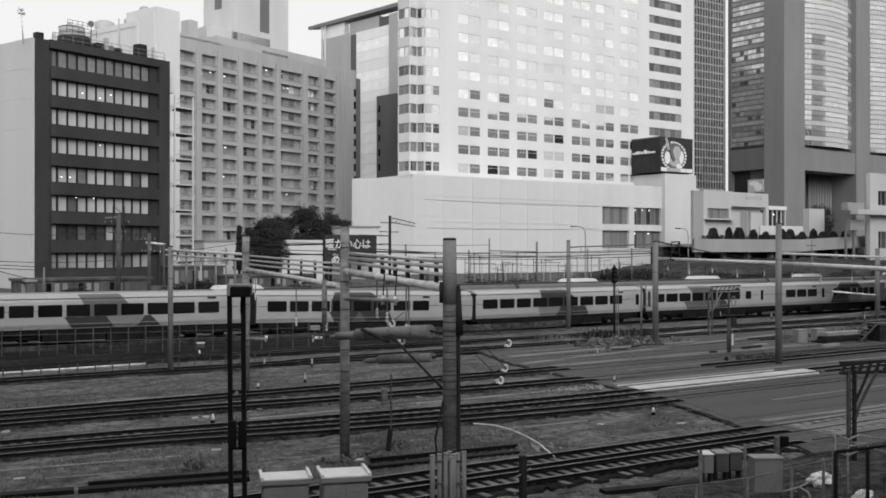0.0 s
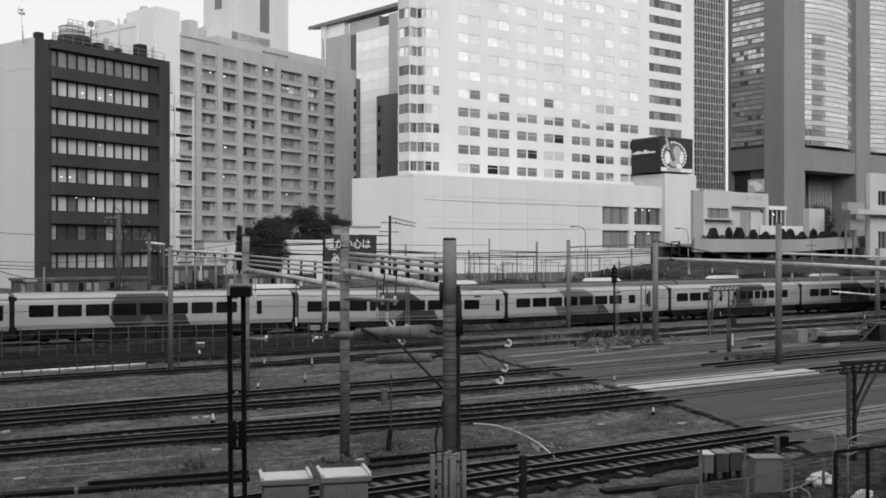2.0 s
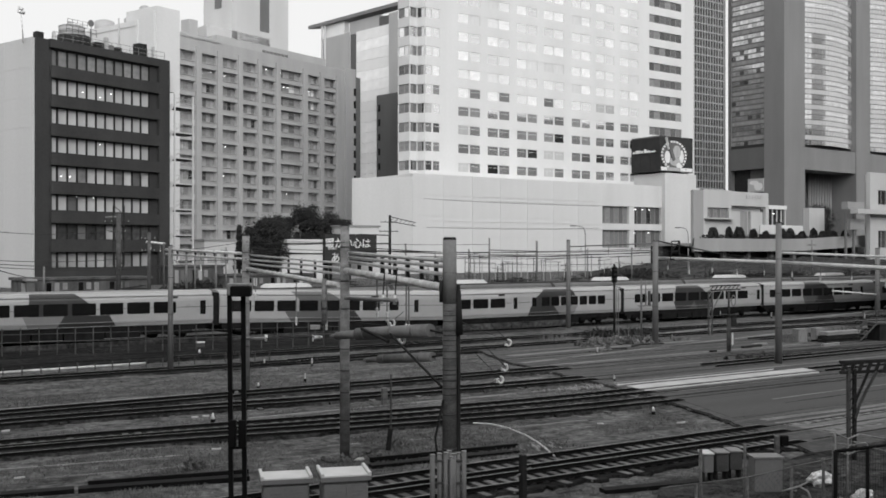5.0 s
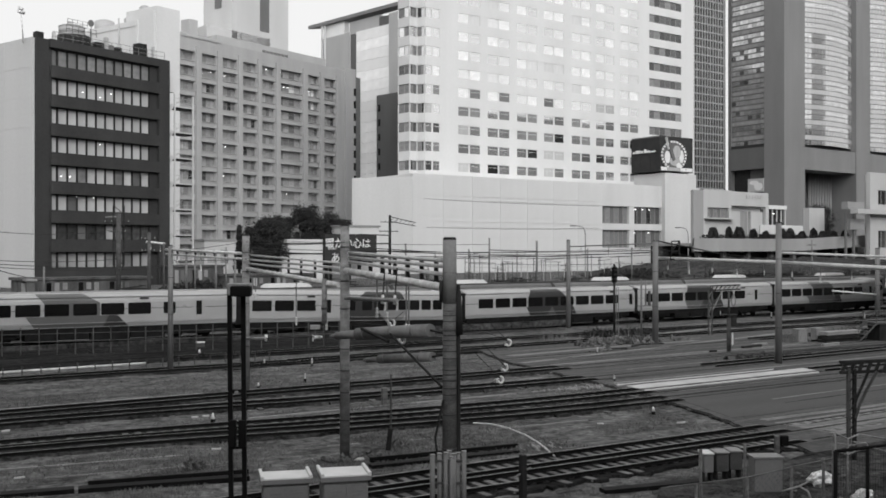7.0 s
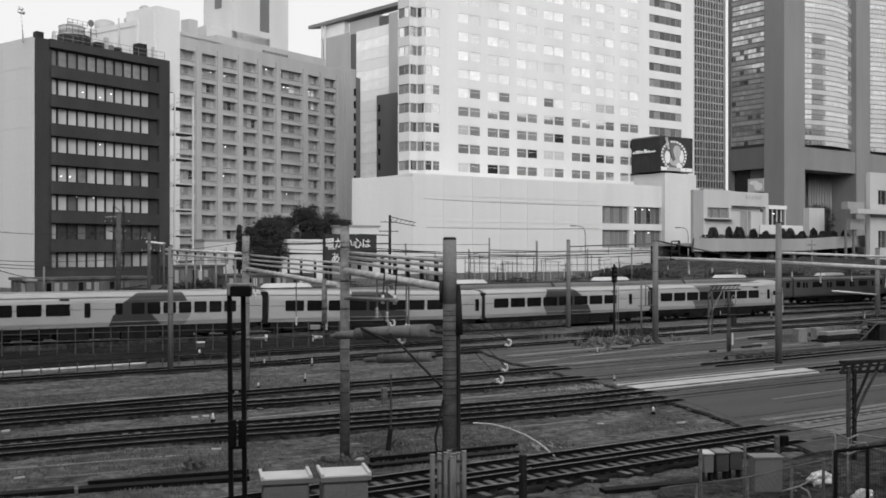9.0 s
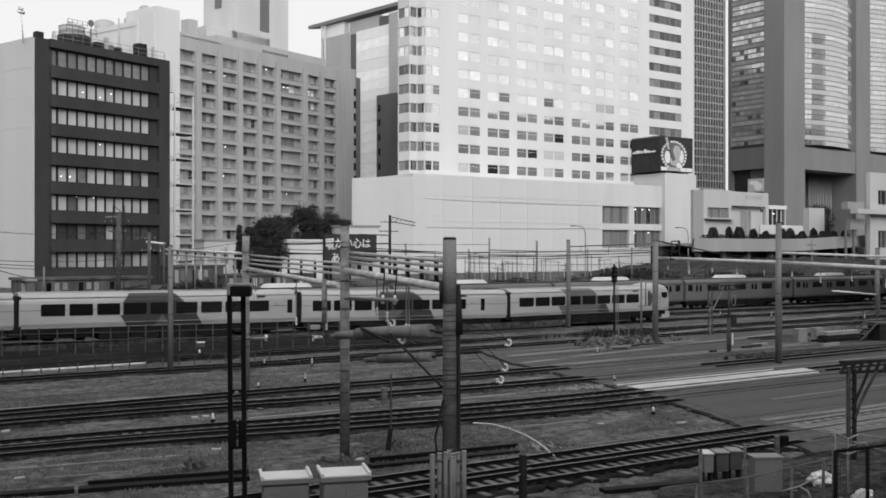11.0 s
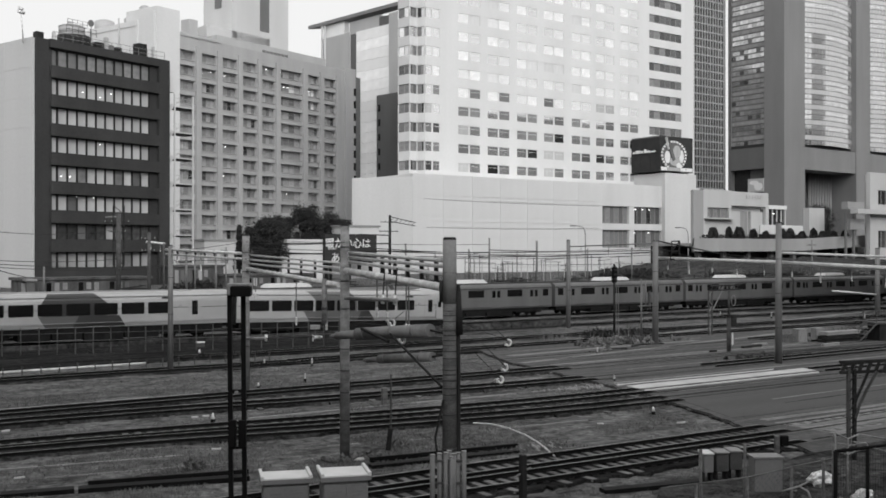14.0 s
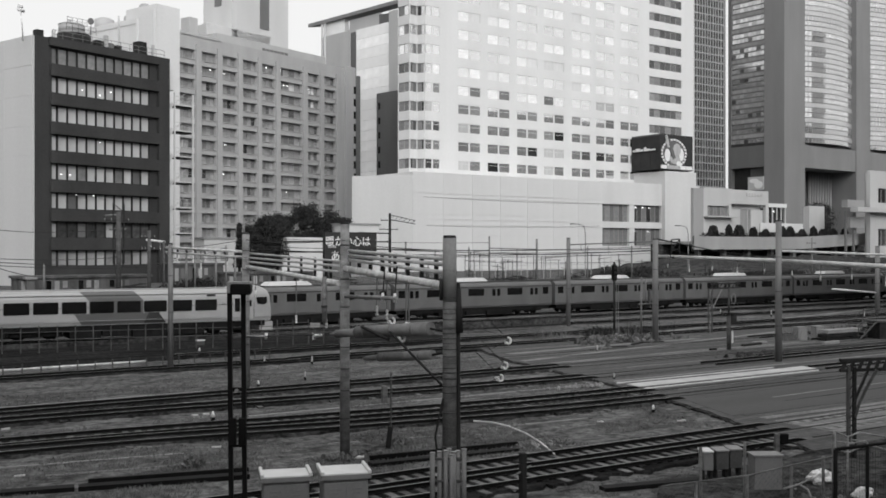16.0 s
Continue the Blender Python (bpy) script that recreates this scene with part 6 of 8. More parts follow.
def cross_beams():
    def beam(name, p, q, r, mat, label, second=None, gap=0.3, posts=0):
        t = thing(name, pose(*p), label, "beam")
        o = Vector(p)
        d = Vector(q) - o
        part("tube", rods(((0, 0, 0), d, r), n=10), mat, t)
        if second is not None:
            part("tube", rods(((0, 0, -gap), d + Vector((0, 0, -gap)), second), n=8), "tube_pale" if mat == "steel_light" else "pole_steel", t)
            for i in range(8 if mat == "steel_light" else 0):
                c = d * ((i + 0.3) / 8)
                part("clamp", rods((c + Vector((0, 0, 0.02)), c + d * 0.03 + Vector((0, 0, -gap - 0.03)), 0.05), n=6), "steel_dark", t)
        for i in range(posts):
            c = d * ((i + 0.5) / posts)
            part("bracket", rods((c, c + Vector((0, 0, -0.55 - 0.2 * (i % 2))), 0.03), n=6), "pole_steel", t)
            bm = bmesh.new()
            for s in range(3):
                z = -0.55 - 0.2 * (i % 2) - 0.1 * s
                tube(bm, c + Vector((0, 0, z)), c + Vector((0, 0, z - 0.05)), 0.05, 0.03, n=8)
            tube(bm, c + Vector((0, 0, -0.5)), c + Vector((0, 0, -0.78 - 0.2 * (i % 2))), 0.028, n=8)
            part("insulator", bm, "insulator", t)
        return t
    beam("cross_beam", (17.97, 55.22, 6.56), (18.26, 44.97, 6.37), 0.07, "steel_light", "pale double cross beam between two poles", 0.06, 0.26, 3)
    beam("cross_beam", (52.76, 52.07, 5.97), (49.50, 39.00, 5.80), 0.11, "tube_pale", "long pale cross tube between tall poles", None, 0, 5)
    beam("cross_beam", (49.33, 38.87, 5.80), (46.58, 29.19, 5.58), 0.12, "tube_pale", "long pale cross tube between tall poles", None, 0, 4)
    beam("cross_beam", (49.53, 38.75, 6.37), (57.76, 36.20, 6.08), 0.075, "tube_pale", "thin pale cross tube over the far tracks", None, 0, 0)
    beam("cross_beam", (52.76, 52.07, 7.03), (58.19, 68.25, 6.85), 0.05, "pole_steel", "thin grey cross beam over the far tracks", 0.04, 0.5, 3)
    beam("cross_beam", (52.76, 52.07, 7.19), (61.88, 55.04, 6.37), 0.05, "steel_dark", "thin dark stay arm on a pole", None)
    beam("cross_beam", (72.95, 100.43, 6.57), (81.59, 101.93, 6.43), 0.07, "pole_steel", "thin grey cross beam by the embankment", 0.05, 0.6, 2)
    beam("cross_beam", (34.35, 112.47, 7.5), (36.47, 112.48, 7.27), 0.12, "steel_light", "short pale cross tube beside the dark office", None, 0, 2)
    beam("cross_beam", (29.74, 112.13, 10.13), (31.46, 112.19, 10.29), 0.08, "pole_steel", "short cross arm on a distant pole", None)
    beam("stay_arm", (85.47, 61.05, 2.60), (91.87, 60.43, 2.09), 0.08, "steel_light", "pale sloping stay arm beside a pole", None)


cross_beams()


def wires():
    """Sagging wires of the overhead line, each one a thin black curve."""
    def wire(p, q, sag, r=0.018):
        cu = bpy.data.curves.new("overhead_wire", "CURVE")
        cu.dimensions, cu.bevel_depth, cu.bevel_resolution = "3D", r, 1
        sp = cu.splines.new("POLY")
        n = 14
        sp.points.add(n)
        for i in range(n + 1):
            u = i / n
            c = Vector(p).lerp(Vector(q), u)
            sp.points[i].co = (c.x, c.y, c.z - sag * 4 * u * (1 - u), 1)
        cu.materials.append(M["cable"])
        tagged(new("overhead_wire", cu), "thin black overhead line wire", "wire", "overhead wires")
    wire((18.29, 44.23, 6.61), (52.76, 52.07, 6.70), 0.25, 0.02)
    wire((18.29, 44.23, 6.50), (52.76, 52.07, 6.22), 0.35, 0.02)
    wire((28.96, 52.77, 6.53), (58.19, 68.25, 6.40), 0.1, 0.022)
    wire((29.52, 52.40, 6.20), (52.26, 51.79, 6.42), 0.2, 0.03)
    wire((29.63, 52.33, 6.63), (72.95, 100.43, 6.22), 0.1, 0.03)
    wire((29.63, 52.33, 6.47), (88.27, 91.54, 5.73), 0.15, 0.03)
    wire((61.88, 55.04, 6.32), (82.16, 53.66, 5.24), 0.2, 0.03)
    wire((52.76, 52.07, 6.70), (64.98, 57.79, 5.70), 0.1, 0.025)
    wire((13.92, 86.62, 5.74), (29.57, 106.25, 5.62), 0.2, 0.03)
    wire((13.92, 86.62, 5.47), (35.73, 110.58, 4.93), 0.3, 0.03)
    wire((13.92, 86.62, 5.20), (35.73, 110.58, 4.68), 0.3, 0.03)
    wire((15.66, 97.45, 8.26), (29.60, 107.43, 8.70), 0.4, 0.03)
    wire((12.18, 75.79, 5.36), (19.24, 95.09, 3.98), 0.1, 0.03)
    wire((14.78, 22.12, 4.79), (24.17, 31.98, 3.03), 0.1, 0.012)
    wire((14.81, 24.97, 4.31), (14.28, 26.51, 4.37), 0.0, 0.015)
    wire((72.95, 100.43, 6.08), (52.76, 52.07, 6.34), 0.1, 0.025)
    wire((72.01, 103.45, 4.88), (90.39, 93.74, 4.85), 0.15, 0.03)
    wire((15.00, 28.44, 6.77), (18.18, 44.30, 6.89), 0.1, 0.012)
    wire((18.29, 44.23, 6.95), (18.18, 55.08, 6.47), 0.05, 0.012)
    wire((18.22, 44.28, 6.11), (18.18, 55.08, 5.97), 0.05, 0.015)
    wire((50.34, 110.53, 7.64), (76.48, 105.29, 7.30), 0.2, 0.03)
    wire((46.70, 112.93, 6.50), (63.22, 111.63, 6.00), 0.1, 0.03)
    wire((80.12, 126.85, 14.23), (101.86, 112.53, 13.13), 0.15, 0.025)
    wire((80.47, 126.61, 9.94), (101.86, 112.53, 9.86), 0.2, 0.025)


wires()


def cantilevers():
    """Stout tubes with porcelain insulators that stand out from the poles."""
    for k, (p, q, r, p2, p3) in enumerate((((14.14, 26.0, 4.06), (14.68, 22.9, 4.35), 0.18, (13.97, 26.98, 3.95), 0.125), ((14.44, 25.22, 3.38), (14.73, 22.87, 3.64), 0.13, (14.44, 25.98, 3.28), 0.08))):
        o = Vector(p)
        t = thing("cantilever_tube", pose(*p), "stout grey sleeved tube held out from a concrete pole", "cantilever", "cantilever tubes")
        part("tube", rods(((0, 0, 0), Vector(q) - o, r), n=18), "tube_grey", t)
        part("sleeve", rods(((0, 0, 0), Vector(p2) - o, p3, p3 * 0.95), (Vector(p2) - o, (Vector(p2) - o) * 1.3, p3 * 0.5, p3 * 0.4), n=14), "tube_grey", t)
        part("neck", rods((Vector(q) - o, Vector((14.70, 22.17, 4.31)) - o if k == 0 else Vector((14.70, 22.17, 3.77)) - o, 0.03), n=10), "steel_dark", t)
        d = (Vector(q) - o)
        for u in (0.12, 0.5, 0.8):
            c = d * u
            part("band", rods((c - d * 0.012, c + d * 0.012, r * 1.04), n=18), "pole_steel", t)
        if k == 0:
            e = (Vector(p2) - o) * 1.75
            bm = bmesh.new()
            for s in range(4):
                a = e + Vector((-0.06 - 0.05 * s, 0.03, 0.0))
                tube(bm, a, a + Vector((-0.025, 0.012, 0)), 0.055, 0.04, n=10)
            tube(bm, e, e + Vector((-0.24, 0.05, 0)), 0.036, n=8)
            part("insulator", bm, "insulator", t)
            a = Vector((14.17, 24.20, 4.20)) - o
            part("strut", rods((a, Vector((14.55, 22.15, 2.92)) - o, 0.035), n=8), "steel_dark", t)
            part("bracket", rods((Vector((14.00, 25.51, 4.26)) - o, Vector((14.24, 24.39, 3.96)) - o, 0.05), n=8), "steel_dark", t)
    for k, (c, tilt) in enumerate((((21.75, 28.78, 3.15), 0.5), ((21.05, 28.05, 2.38), 0.6), ((20.32, 27.33, 2.08), 0.7), ((14.46, 24.01, 3.96), 1.2), ((14.73, 25.02, 4.37), 1.0))):
        t = thing("insulator_string", pose(*c), "white porcelain insulator on a thin span wire", "insulator", "loose insulators")
        # an open porcelain hook
        bm = bmesh.new()
        arc = [Vector((0.13 * math.sin(tilt + v), -0.05 * math.sin(tilt + v), 0.1 + 0.17 * math.cos(tilt + v))) * (0.66 if k < 3 else 0.5) for v in (-0.9, -0.4, 0.1, 0.6, 1.1, 1.6, 2.1, 2.6, 3.1, 3.6)]
        bend(bm, arc, 0.034)
        part("hook", bm, "insulator", t)
        part("disc", rods((arc[-1] + Vector((-0.05, 0, 0)), arc[-1] + Vector((0.03, 0, 0)), 0.055, 0.035), n=10), "insulator", t)
        part("wire_tail", rods(((0, 0, 0.1), (-0.9, 0.2, 1.0) if k < 3 else (0.5, 0.2, 0.35), 0.012), n=5), "cable", t)
        if k < 3:
            part("wire_tail", rods(((0, 0, 0.1), (0.5, 1.6, -0.35), 0.012), n=5), "cable", t)


cantilevers()


def line_fittings():
    """Pale fittings that hang below the gantry: a short tube, a drop pipe, a plate and a strut."""
    o = Vector((15.45, 30.77, 5.29))
    t = thing("drop_pipe", pose(*o), "pale drop pipe hanging from the cable gantry", "pipe", "gantry fittings")
    part("pipe", rods(((0, 0, 0.25), Vector((15.45, 30.77, 4.03)) - o, 0.085), n=10), "pole_pale", t)
    part("collar", rods((Vector((15.45, 30.77, 4.59)) - o, Vector((15.45, 30.77, 4.51)) - o, 0.11), n=10), "post_grey", t)
    o = Vector((15.12, 28.60, 4.98))
    t = thing("fitting_tube", pose(*o), "short pale fitting tube clamped to a concrete pole", "tube", "gantry fittings")
    part("tube", rods(((0, 0, 0), Vector((14.58, 24.52, 5.10)) - o, 0.06), n=10), "pole_pale", t)
    for u in (0.75, 0.97):
        c = (Vector((14.58, 24.52, 5.10)) - o) * u
        part("insulator", rods((c + Vector((0, 0, -0.12)), c + Vector((0, 0, 0.14)), 0.06, 0.035), n=10), "insulator", t)
        part("strut", rods((c, c + Vector((0.1, 0.05, 0.9)), 0.02), n=6), "steel_dark", t)
    t = thing("notice_plate", pose(32.4, 66.0, -0.2, 0, 0, -25), "small pale plate on a short post by the fence", "plate")
    bm = bmesh.new()
    box(bm, -0.36, 0.36, -0.03, 0.03, 1.0, 1.34)
    bmesh.ops.bevel(bm, geom=bm.edges[:], offset=0.015, segments=1, affect="EDGES")
    part("plate", bm, "concrete", t)
    part("post", rods(((0, 0.06, 0), (0, 0.06, 1.25), 0.04), n=6), "post_grey", t)
    o = Vector((18.29, 44.23, 2.42))
    t = thing("strut_tube", pose(*o), "thin pale strut between a pole and an insulator", "strut", "gantry fittings")
    part("tube", rods(((-0.2, 0, 0), Vector((18.55, 42.87, 2.51)) - o, 0.06), n=8), "pole_pale", t)
    part("rod", rods((Vector((18.55, 42.87, 2.51)) - o, Vector((13.71, 27.61, 3.90)) - o, 0.02), n=6), "steel_dark", t)
    part("insulator", rods((Vector((18.57, 42.85, 2.66)) - o, Vector((18.57, 42.85, 2.38)) - o, 0.07, 0.05), n=10), "insulator", t)
    x, y, z = (24.00, 66.44, -0.00)
    t = thing("equipment_box", pose(x, y, -0.2, 0, 0, -8), "small white equipment box beside the fence", "box")
    bm = bmesh.new()
    box(bm, -0.28, 0.28, 0, 0.25, 0.05, 0.42)
    bmesh.ops.bevel(bm, geom=bm.edges[:], offset=0.02, segments=1, affect="EDGES")
    part("body", bm, "post_grey", t)
    bm = bmesh.new()
    box(bm, -0.3, 0.3, -0.02, 0.27, 0.42, 0.5)
    part("lid", bm, "insulator", t)


line_fittings()


def ladder_mast():
    """The near black mast: two uprights with rungs and a hooded head."""
    x, y, z = (7.60, 18.95, 0.01)
    t = thing("signal_mast", pose(x, y, -0.25, 0, 0, -33), "black twin-leg ladder mast with a hooded box on top", "mast")
    for u in (-0.155, 0.115):
        bm = bmesh.new()
        bar(bm, (u + 0.045, 0, 0), (u, 0, 5.9), 0.085, 0.09)
        part("upright", bm, "black_steel", t)
    for h in (5.84, 3.95, 2.82, 1.1):
        bm = bmesh.new()
        box(bm, -0.12, 0.12, -0.03, 0.03, h, h + 0.05)
        part("rung", bm, "black_steel", t)
    for u in (-0.09, 0.1):
        bm = bmesh.new()
        box(bm, u - 0.07, u + 0.07, -0.09, 0.05, 2.85, 3.4)
        bmesh.ops.bevel(bm, geom=bm.edges[:], offset=0.015, segments=1, affect="EDGES")
        part("clamp_box", bm, "black_steel", t)
    bm = bmesh.new()
    box(bm, -0.19, 0.26, -0.12, 0.26, 5.87, 6.1)
    bmesh.ops.bevel(bm, geom=bm.edges[:], offset=0.015, segments=1, affect="EDGES")
    part("head_base", bm, "concrete", t, "weathered grey head block")
    bm = bmesh.new()
    box(bm, -0.08, 0.31, -0.34, -0.13, 5.85, 6.06)
    bmesh.ops.bevel(bm, geom=bm.edges[:], offset=0.02, segments=1, affect="EDGES")
    part("head_box", bm, "black_steel", t)
    bm = bmesh.new()
    tube(bm, (0.0, -0.06, 3.95), (0.0, -0.12, 3.95), 0.035, n=12)
    part("lamp_lens", bm, "pole_pale", t)


ladder_mast()


def lattice_mast():
    x, y, z = (65.59, 112.00, 4.69)
    t = thing("lattice_arm", pose(x, y, 9.95), "small steel lattice arm on a distant pole", "lattice arm")
    for z0, z1 in ((0.9, 0.2), (0.3, -0.25)):
        part("chord", rods(((0, 0, z0), (3.6, -0.4, z1), 0.05), n=6), "steel_dark", t)
    for i in range(6):
        u = i / 6
        part("brace", rods(((3.6 * u, -0.4 * u, 0.3 - 0.55 * u), (3.6 * (u + 0.16), -0.4 * (u + 0.16), 0.9 - 0.7 * (u + 0.16)), 0.03), n=5), "steel_dark", t)
    part("chord", rods(((-4.5, 0, -1.4), (0, 0, -1.5), 0.07), n=6), "steel_dark", t)
    part("chord", rods(((-3.6, 0, -2.6), (0, 0, -2.5), 0.06), n=6), "steel_dark", t)


lattice_mast()


def signal_hanger():
    """An open steel frame on splayed legs hung from the cross tube."""
    o = Vector((52.18, 49.81, 5.83))
    t = thing("signal_hanger", pose(*o), "small open steel frame on splayed legs above the cross tube", "frame")
    pts = [Vector((51.88, 50.01, 5.91)), Vector((51.98, 49.94, 6.46)), Vector((51.95, 49.97, 7.13)), Vector((52.44, 49.64, 7.17)), Vector((52.41, 49.66, 6.46)), Vector((52.47, 49.62, 5.87))]
    for p, q in list(zip(pts, pts[1:])) + [(pts[1], pts[4]), (pts[1], pts[3])]:
        part("strut", rods((p - o, q - o, 0.045), n=6), "steel_dark", t)
    part("hanger", rods((pts[0] - o, pts[5] - o, 0.045), (pts[0] - o, Vector((52.41, 50.74, 5.94)) - o, 0.03), n=6), "steel_dark", t)


signal_hanger()


def street_lamp(m):
    t = thing("street_lamp", m, "slim grey street lamp with a curved arm", "street lamp", "street lamps")
    part("pole", rods(((0, 0, -3), (0, 0, 8.2), 0.12, 0.08)), "pole_steel", t)
    pts = [(0, 0, 8.2), (-0.15, 0, 9.0), (-0.6, 0, 9.5), (-1.4, 0, 9.65), (-2.2, 0, 9.65)]
    part("arm", rods(*[(a, b, 0.06) for a, b in zip(pts, pts[1:])]), "pole_steel", t)
    bm = bmesh.new()
    box(bm, -3.0, -2.0, -0.15, 0.15, 9.58, 9.72)
    part("lamp_head", bm, "steel_dark", t)


for foot in ((105.79, 120.00, 3.40), (128.80, 120.00, 3.15)):
    street_lamp(pose(foot[0], foot[1], 0.7))


def signals():
    x, y, z = (51.81, 55.56, 0.00)
    t = thing("railway_signal", pose(x, y, -0.2), "dark colour-light railway signal on a slim post", "signal", "signals of the yard")
    part("post", rods(((0, 0, 0), (0, 0, 5.7), 0.08)), "steel_dark", t)
    bm = bmesh.new()
    prism(bm, [(-0.28, -0.1), (0.28, -0.1), (0.28, 0.1), (-0.28, 0.1)], 4.3, 5.55)
    bmesh.ops.bevel(bm, geom=bm.edges[:], offset=0.09, segments=3, affect="EDGES")
    part("backboard", bm, "black_steel", t)
    for h in (4.6, 4.93, 5.25):
        part("lens", rods(((0, -0.1, h), (0, -0.2, h), 0.1), n=12), "frame_dark", t)
    part("ladder", rods(((0.3, 0.1, 0), (0.3, 0.1, 4), 0.025), ((0.5, 0.1, 0), (0.5, 0.1, 4), 0.025), n=5), "pole_steel", t)
    x, y, z = (51.59, 44.56, -0.00)
    t = thing("signal_mast", pose(x, y, -0.2, 0, 0, -33), "dark signal mast with an oval ring marker", "signal", "signals of the yard")
    part("post", rods(((0, 0, 0), (0, 0, 2.5), 0.15), ((0, 0, 2.5), (0, 0, 4.1), 0.07)), "post_grey", t)
    bm = bmesh.new()
    ring = [[bm.verts.new((0.3 + (0.13 + 0.035 * math.cos(c)) * math.cos(a), 0.035 * math.sin(c), 3.45 + (0.33 + 0.035 * math.cos(c)) * math.sin(a)))
             for c in (0, 1.05, 2.09, 3.14, 4.19, 5.24)] for a in (2 * math.pi * k / 20 for k in range(20))]
    for k in range(20):
        for c in range(6):
            bm.faces.new((ring[k][c], ring[k][(c + 1) % 6], ring[(k + 1) % 20][(c + 1) % 6], ring[(k + 1) % 20][c]))
    part("ring_marker", bm, "pole_pale", t)
    part("ring_arm", rods(((0, 0, 3.45), (0.18, 0, 3.45), 0.03), n=6), "steel_dark", t)
    bm = bmesh.new()
    box(bm, -0.5, 0.5, -0.3, 0.3, 2.5, 2.56)
    part("platform", bm, "steel_dark", t)
    bm = bmesh.new()
    box(bm, 0.1, 0.45, -0.2, 0.2, 1.8, 2.45)
    part("relay_box", bm, "steel_dark", t)
    bm = bmesh.new()
    box(bm, 0.16, 0.26, -0.12, -0.04, 0.6, 1.35)
    part("white_plate", bm, "insulator", t)
    # low truss bracket
    for (xa, ya, za), (xb, yb, zb), h in (((60.49, 54.08, 0.00), (64.3, 54.4, 0.00), 3.6),):
        t = thing("truss_bracket", pose(xa, ya, -0.2), "low rusty truss bracket over a siding on a laced leg", "bracket")
        d = Vector((xb - xa, yb - ya, 0))
        for c in (Vector(),):
            for off in (-0.2, 0.2):
                part("leg", rods((c + Vector((off, 0, 0)), c + Vector((off, 0, h)), 0.075), n=6), "post_grey", t)
            for k in range(6):
                part("brace", rods((c + Vector((-0.2 if k % 2 else 0.2, 0, h * k / 6)), c + Vector((0.2 if k % 2 else -0.2, 0, h * (k + 1) / 6)), 0.03), n=5), "pole_steel", t)
        for z0 in (h, h + 0.35):
            part("chord", rods((Vector((0, 0, z0)), d + Vector((0, 0, z0)), 0.06), n=6), "steel_dark", t)
        for k in range(7):
            a, b = d * (k / 7) + Vector((0, 0, h)), d * ((k + 0.8) / 7) + Vector((0, 0, h + 0.35))
            part("web", rods((a, b, 0.04), n=5), "steel_dark", t)
        part("knee_brace", rods((Vector((0.2, 0, h * 0.55)), d * 0.4 + Vector((0, 0, h)), 0.05), n=6), "pole_steel", t)
    x, y, z = (53.49, 54.46, 0.00)
    t = thing("signal_mast", pose(x, y, -0.2), "slim grey mast with a small bracket platform", "signal", "signals of the yard")
    part("post", rods(((0, 0, 0), (0, 0, 4.6), 0.07), ((0.45, 0, 2.6), (0.45, 0, 4.5), 0.05)), "pole_steel", t)
    part("bracket", rods(((-0.3, 0, 2.6), (1.15, 0, 2.6), 0.05), n=6), "pole_steel", t)
    bm = bmesh.new()
    box(bm, 0.75, 0.9, -0.08, 0.08, 2.55, 3.7)
    part("marker_plate", bm, "post_grey", t)


signals()


def truss_frame():
    """The near steel bracket frame that carries a trussed beam out of view."""
    x, y, z = (28.09, 19.38, 0.00)
    t = thing("laced_bracket_post", pose(x, y, -0.3, 0, 0, -33), "dark steel bracket post carrying a laced beam", "frame")
    for u in (-0.09, 0.09):
        bm = bmesh.new()
        box(bm, u - 0.04, u + 0.04, -0.08, 0.08, 0, 3.1)
        part("leg", bm, "post_grey" if u < 0 else "steel_dark", t)
    for k in range(10):
        bm = bmesh.new()
        bar(bm, (-0.09, -0.09, 0.3 * k), (0.09, -0.09, 0.3 * (k + 0.8)), 0.03)
        part("lacing", bm, "steel_dark", t)
    for z0, w in ((2.98, 0.10), (3.3, 0.10)):
        bm = bmesh.new()
        bar(bm, (-0.35, 0, z0), (3.4, 0.3, z0 + 0.12), 0.16, w)
        part("chord", bm, "steel_dark", t)
    for k in range(14):
        bm = bmesh.new()
        bar(bm, (-0.3 + 0.26 * k, 0, 2.98), (-0.16 + 0.26 * k, 0.02, 3.3), 0.10, 0.05)
        part("web", bm, "steel_dark", t)
    for y0 in (-0.06, 0.06):
        bm = bmesh.new()
        bend = [(0.1, 1.55), (0.22, 1.95), (0.48, 2.5), (0.78, 3.02)] if y0 < 0 else [(0.1, 1.95), (0.2, 2.2), (0.36, 2.55), (0.56, 3.02)]
        for (xa, za), (xb, zb) in zip(bend, bend[1:]):
            bm = bmesh.new()
            bar(bm, (xa, y0, za), (xb, y0, zb), 0.07)
            part("knee_brace", bm, "post_grey" if y0 < 0 else "steel_dark", t)


truss_frame()

# ---- cabinets, fences and small things of the yard ----


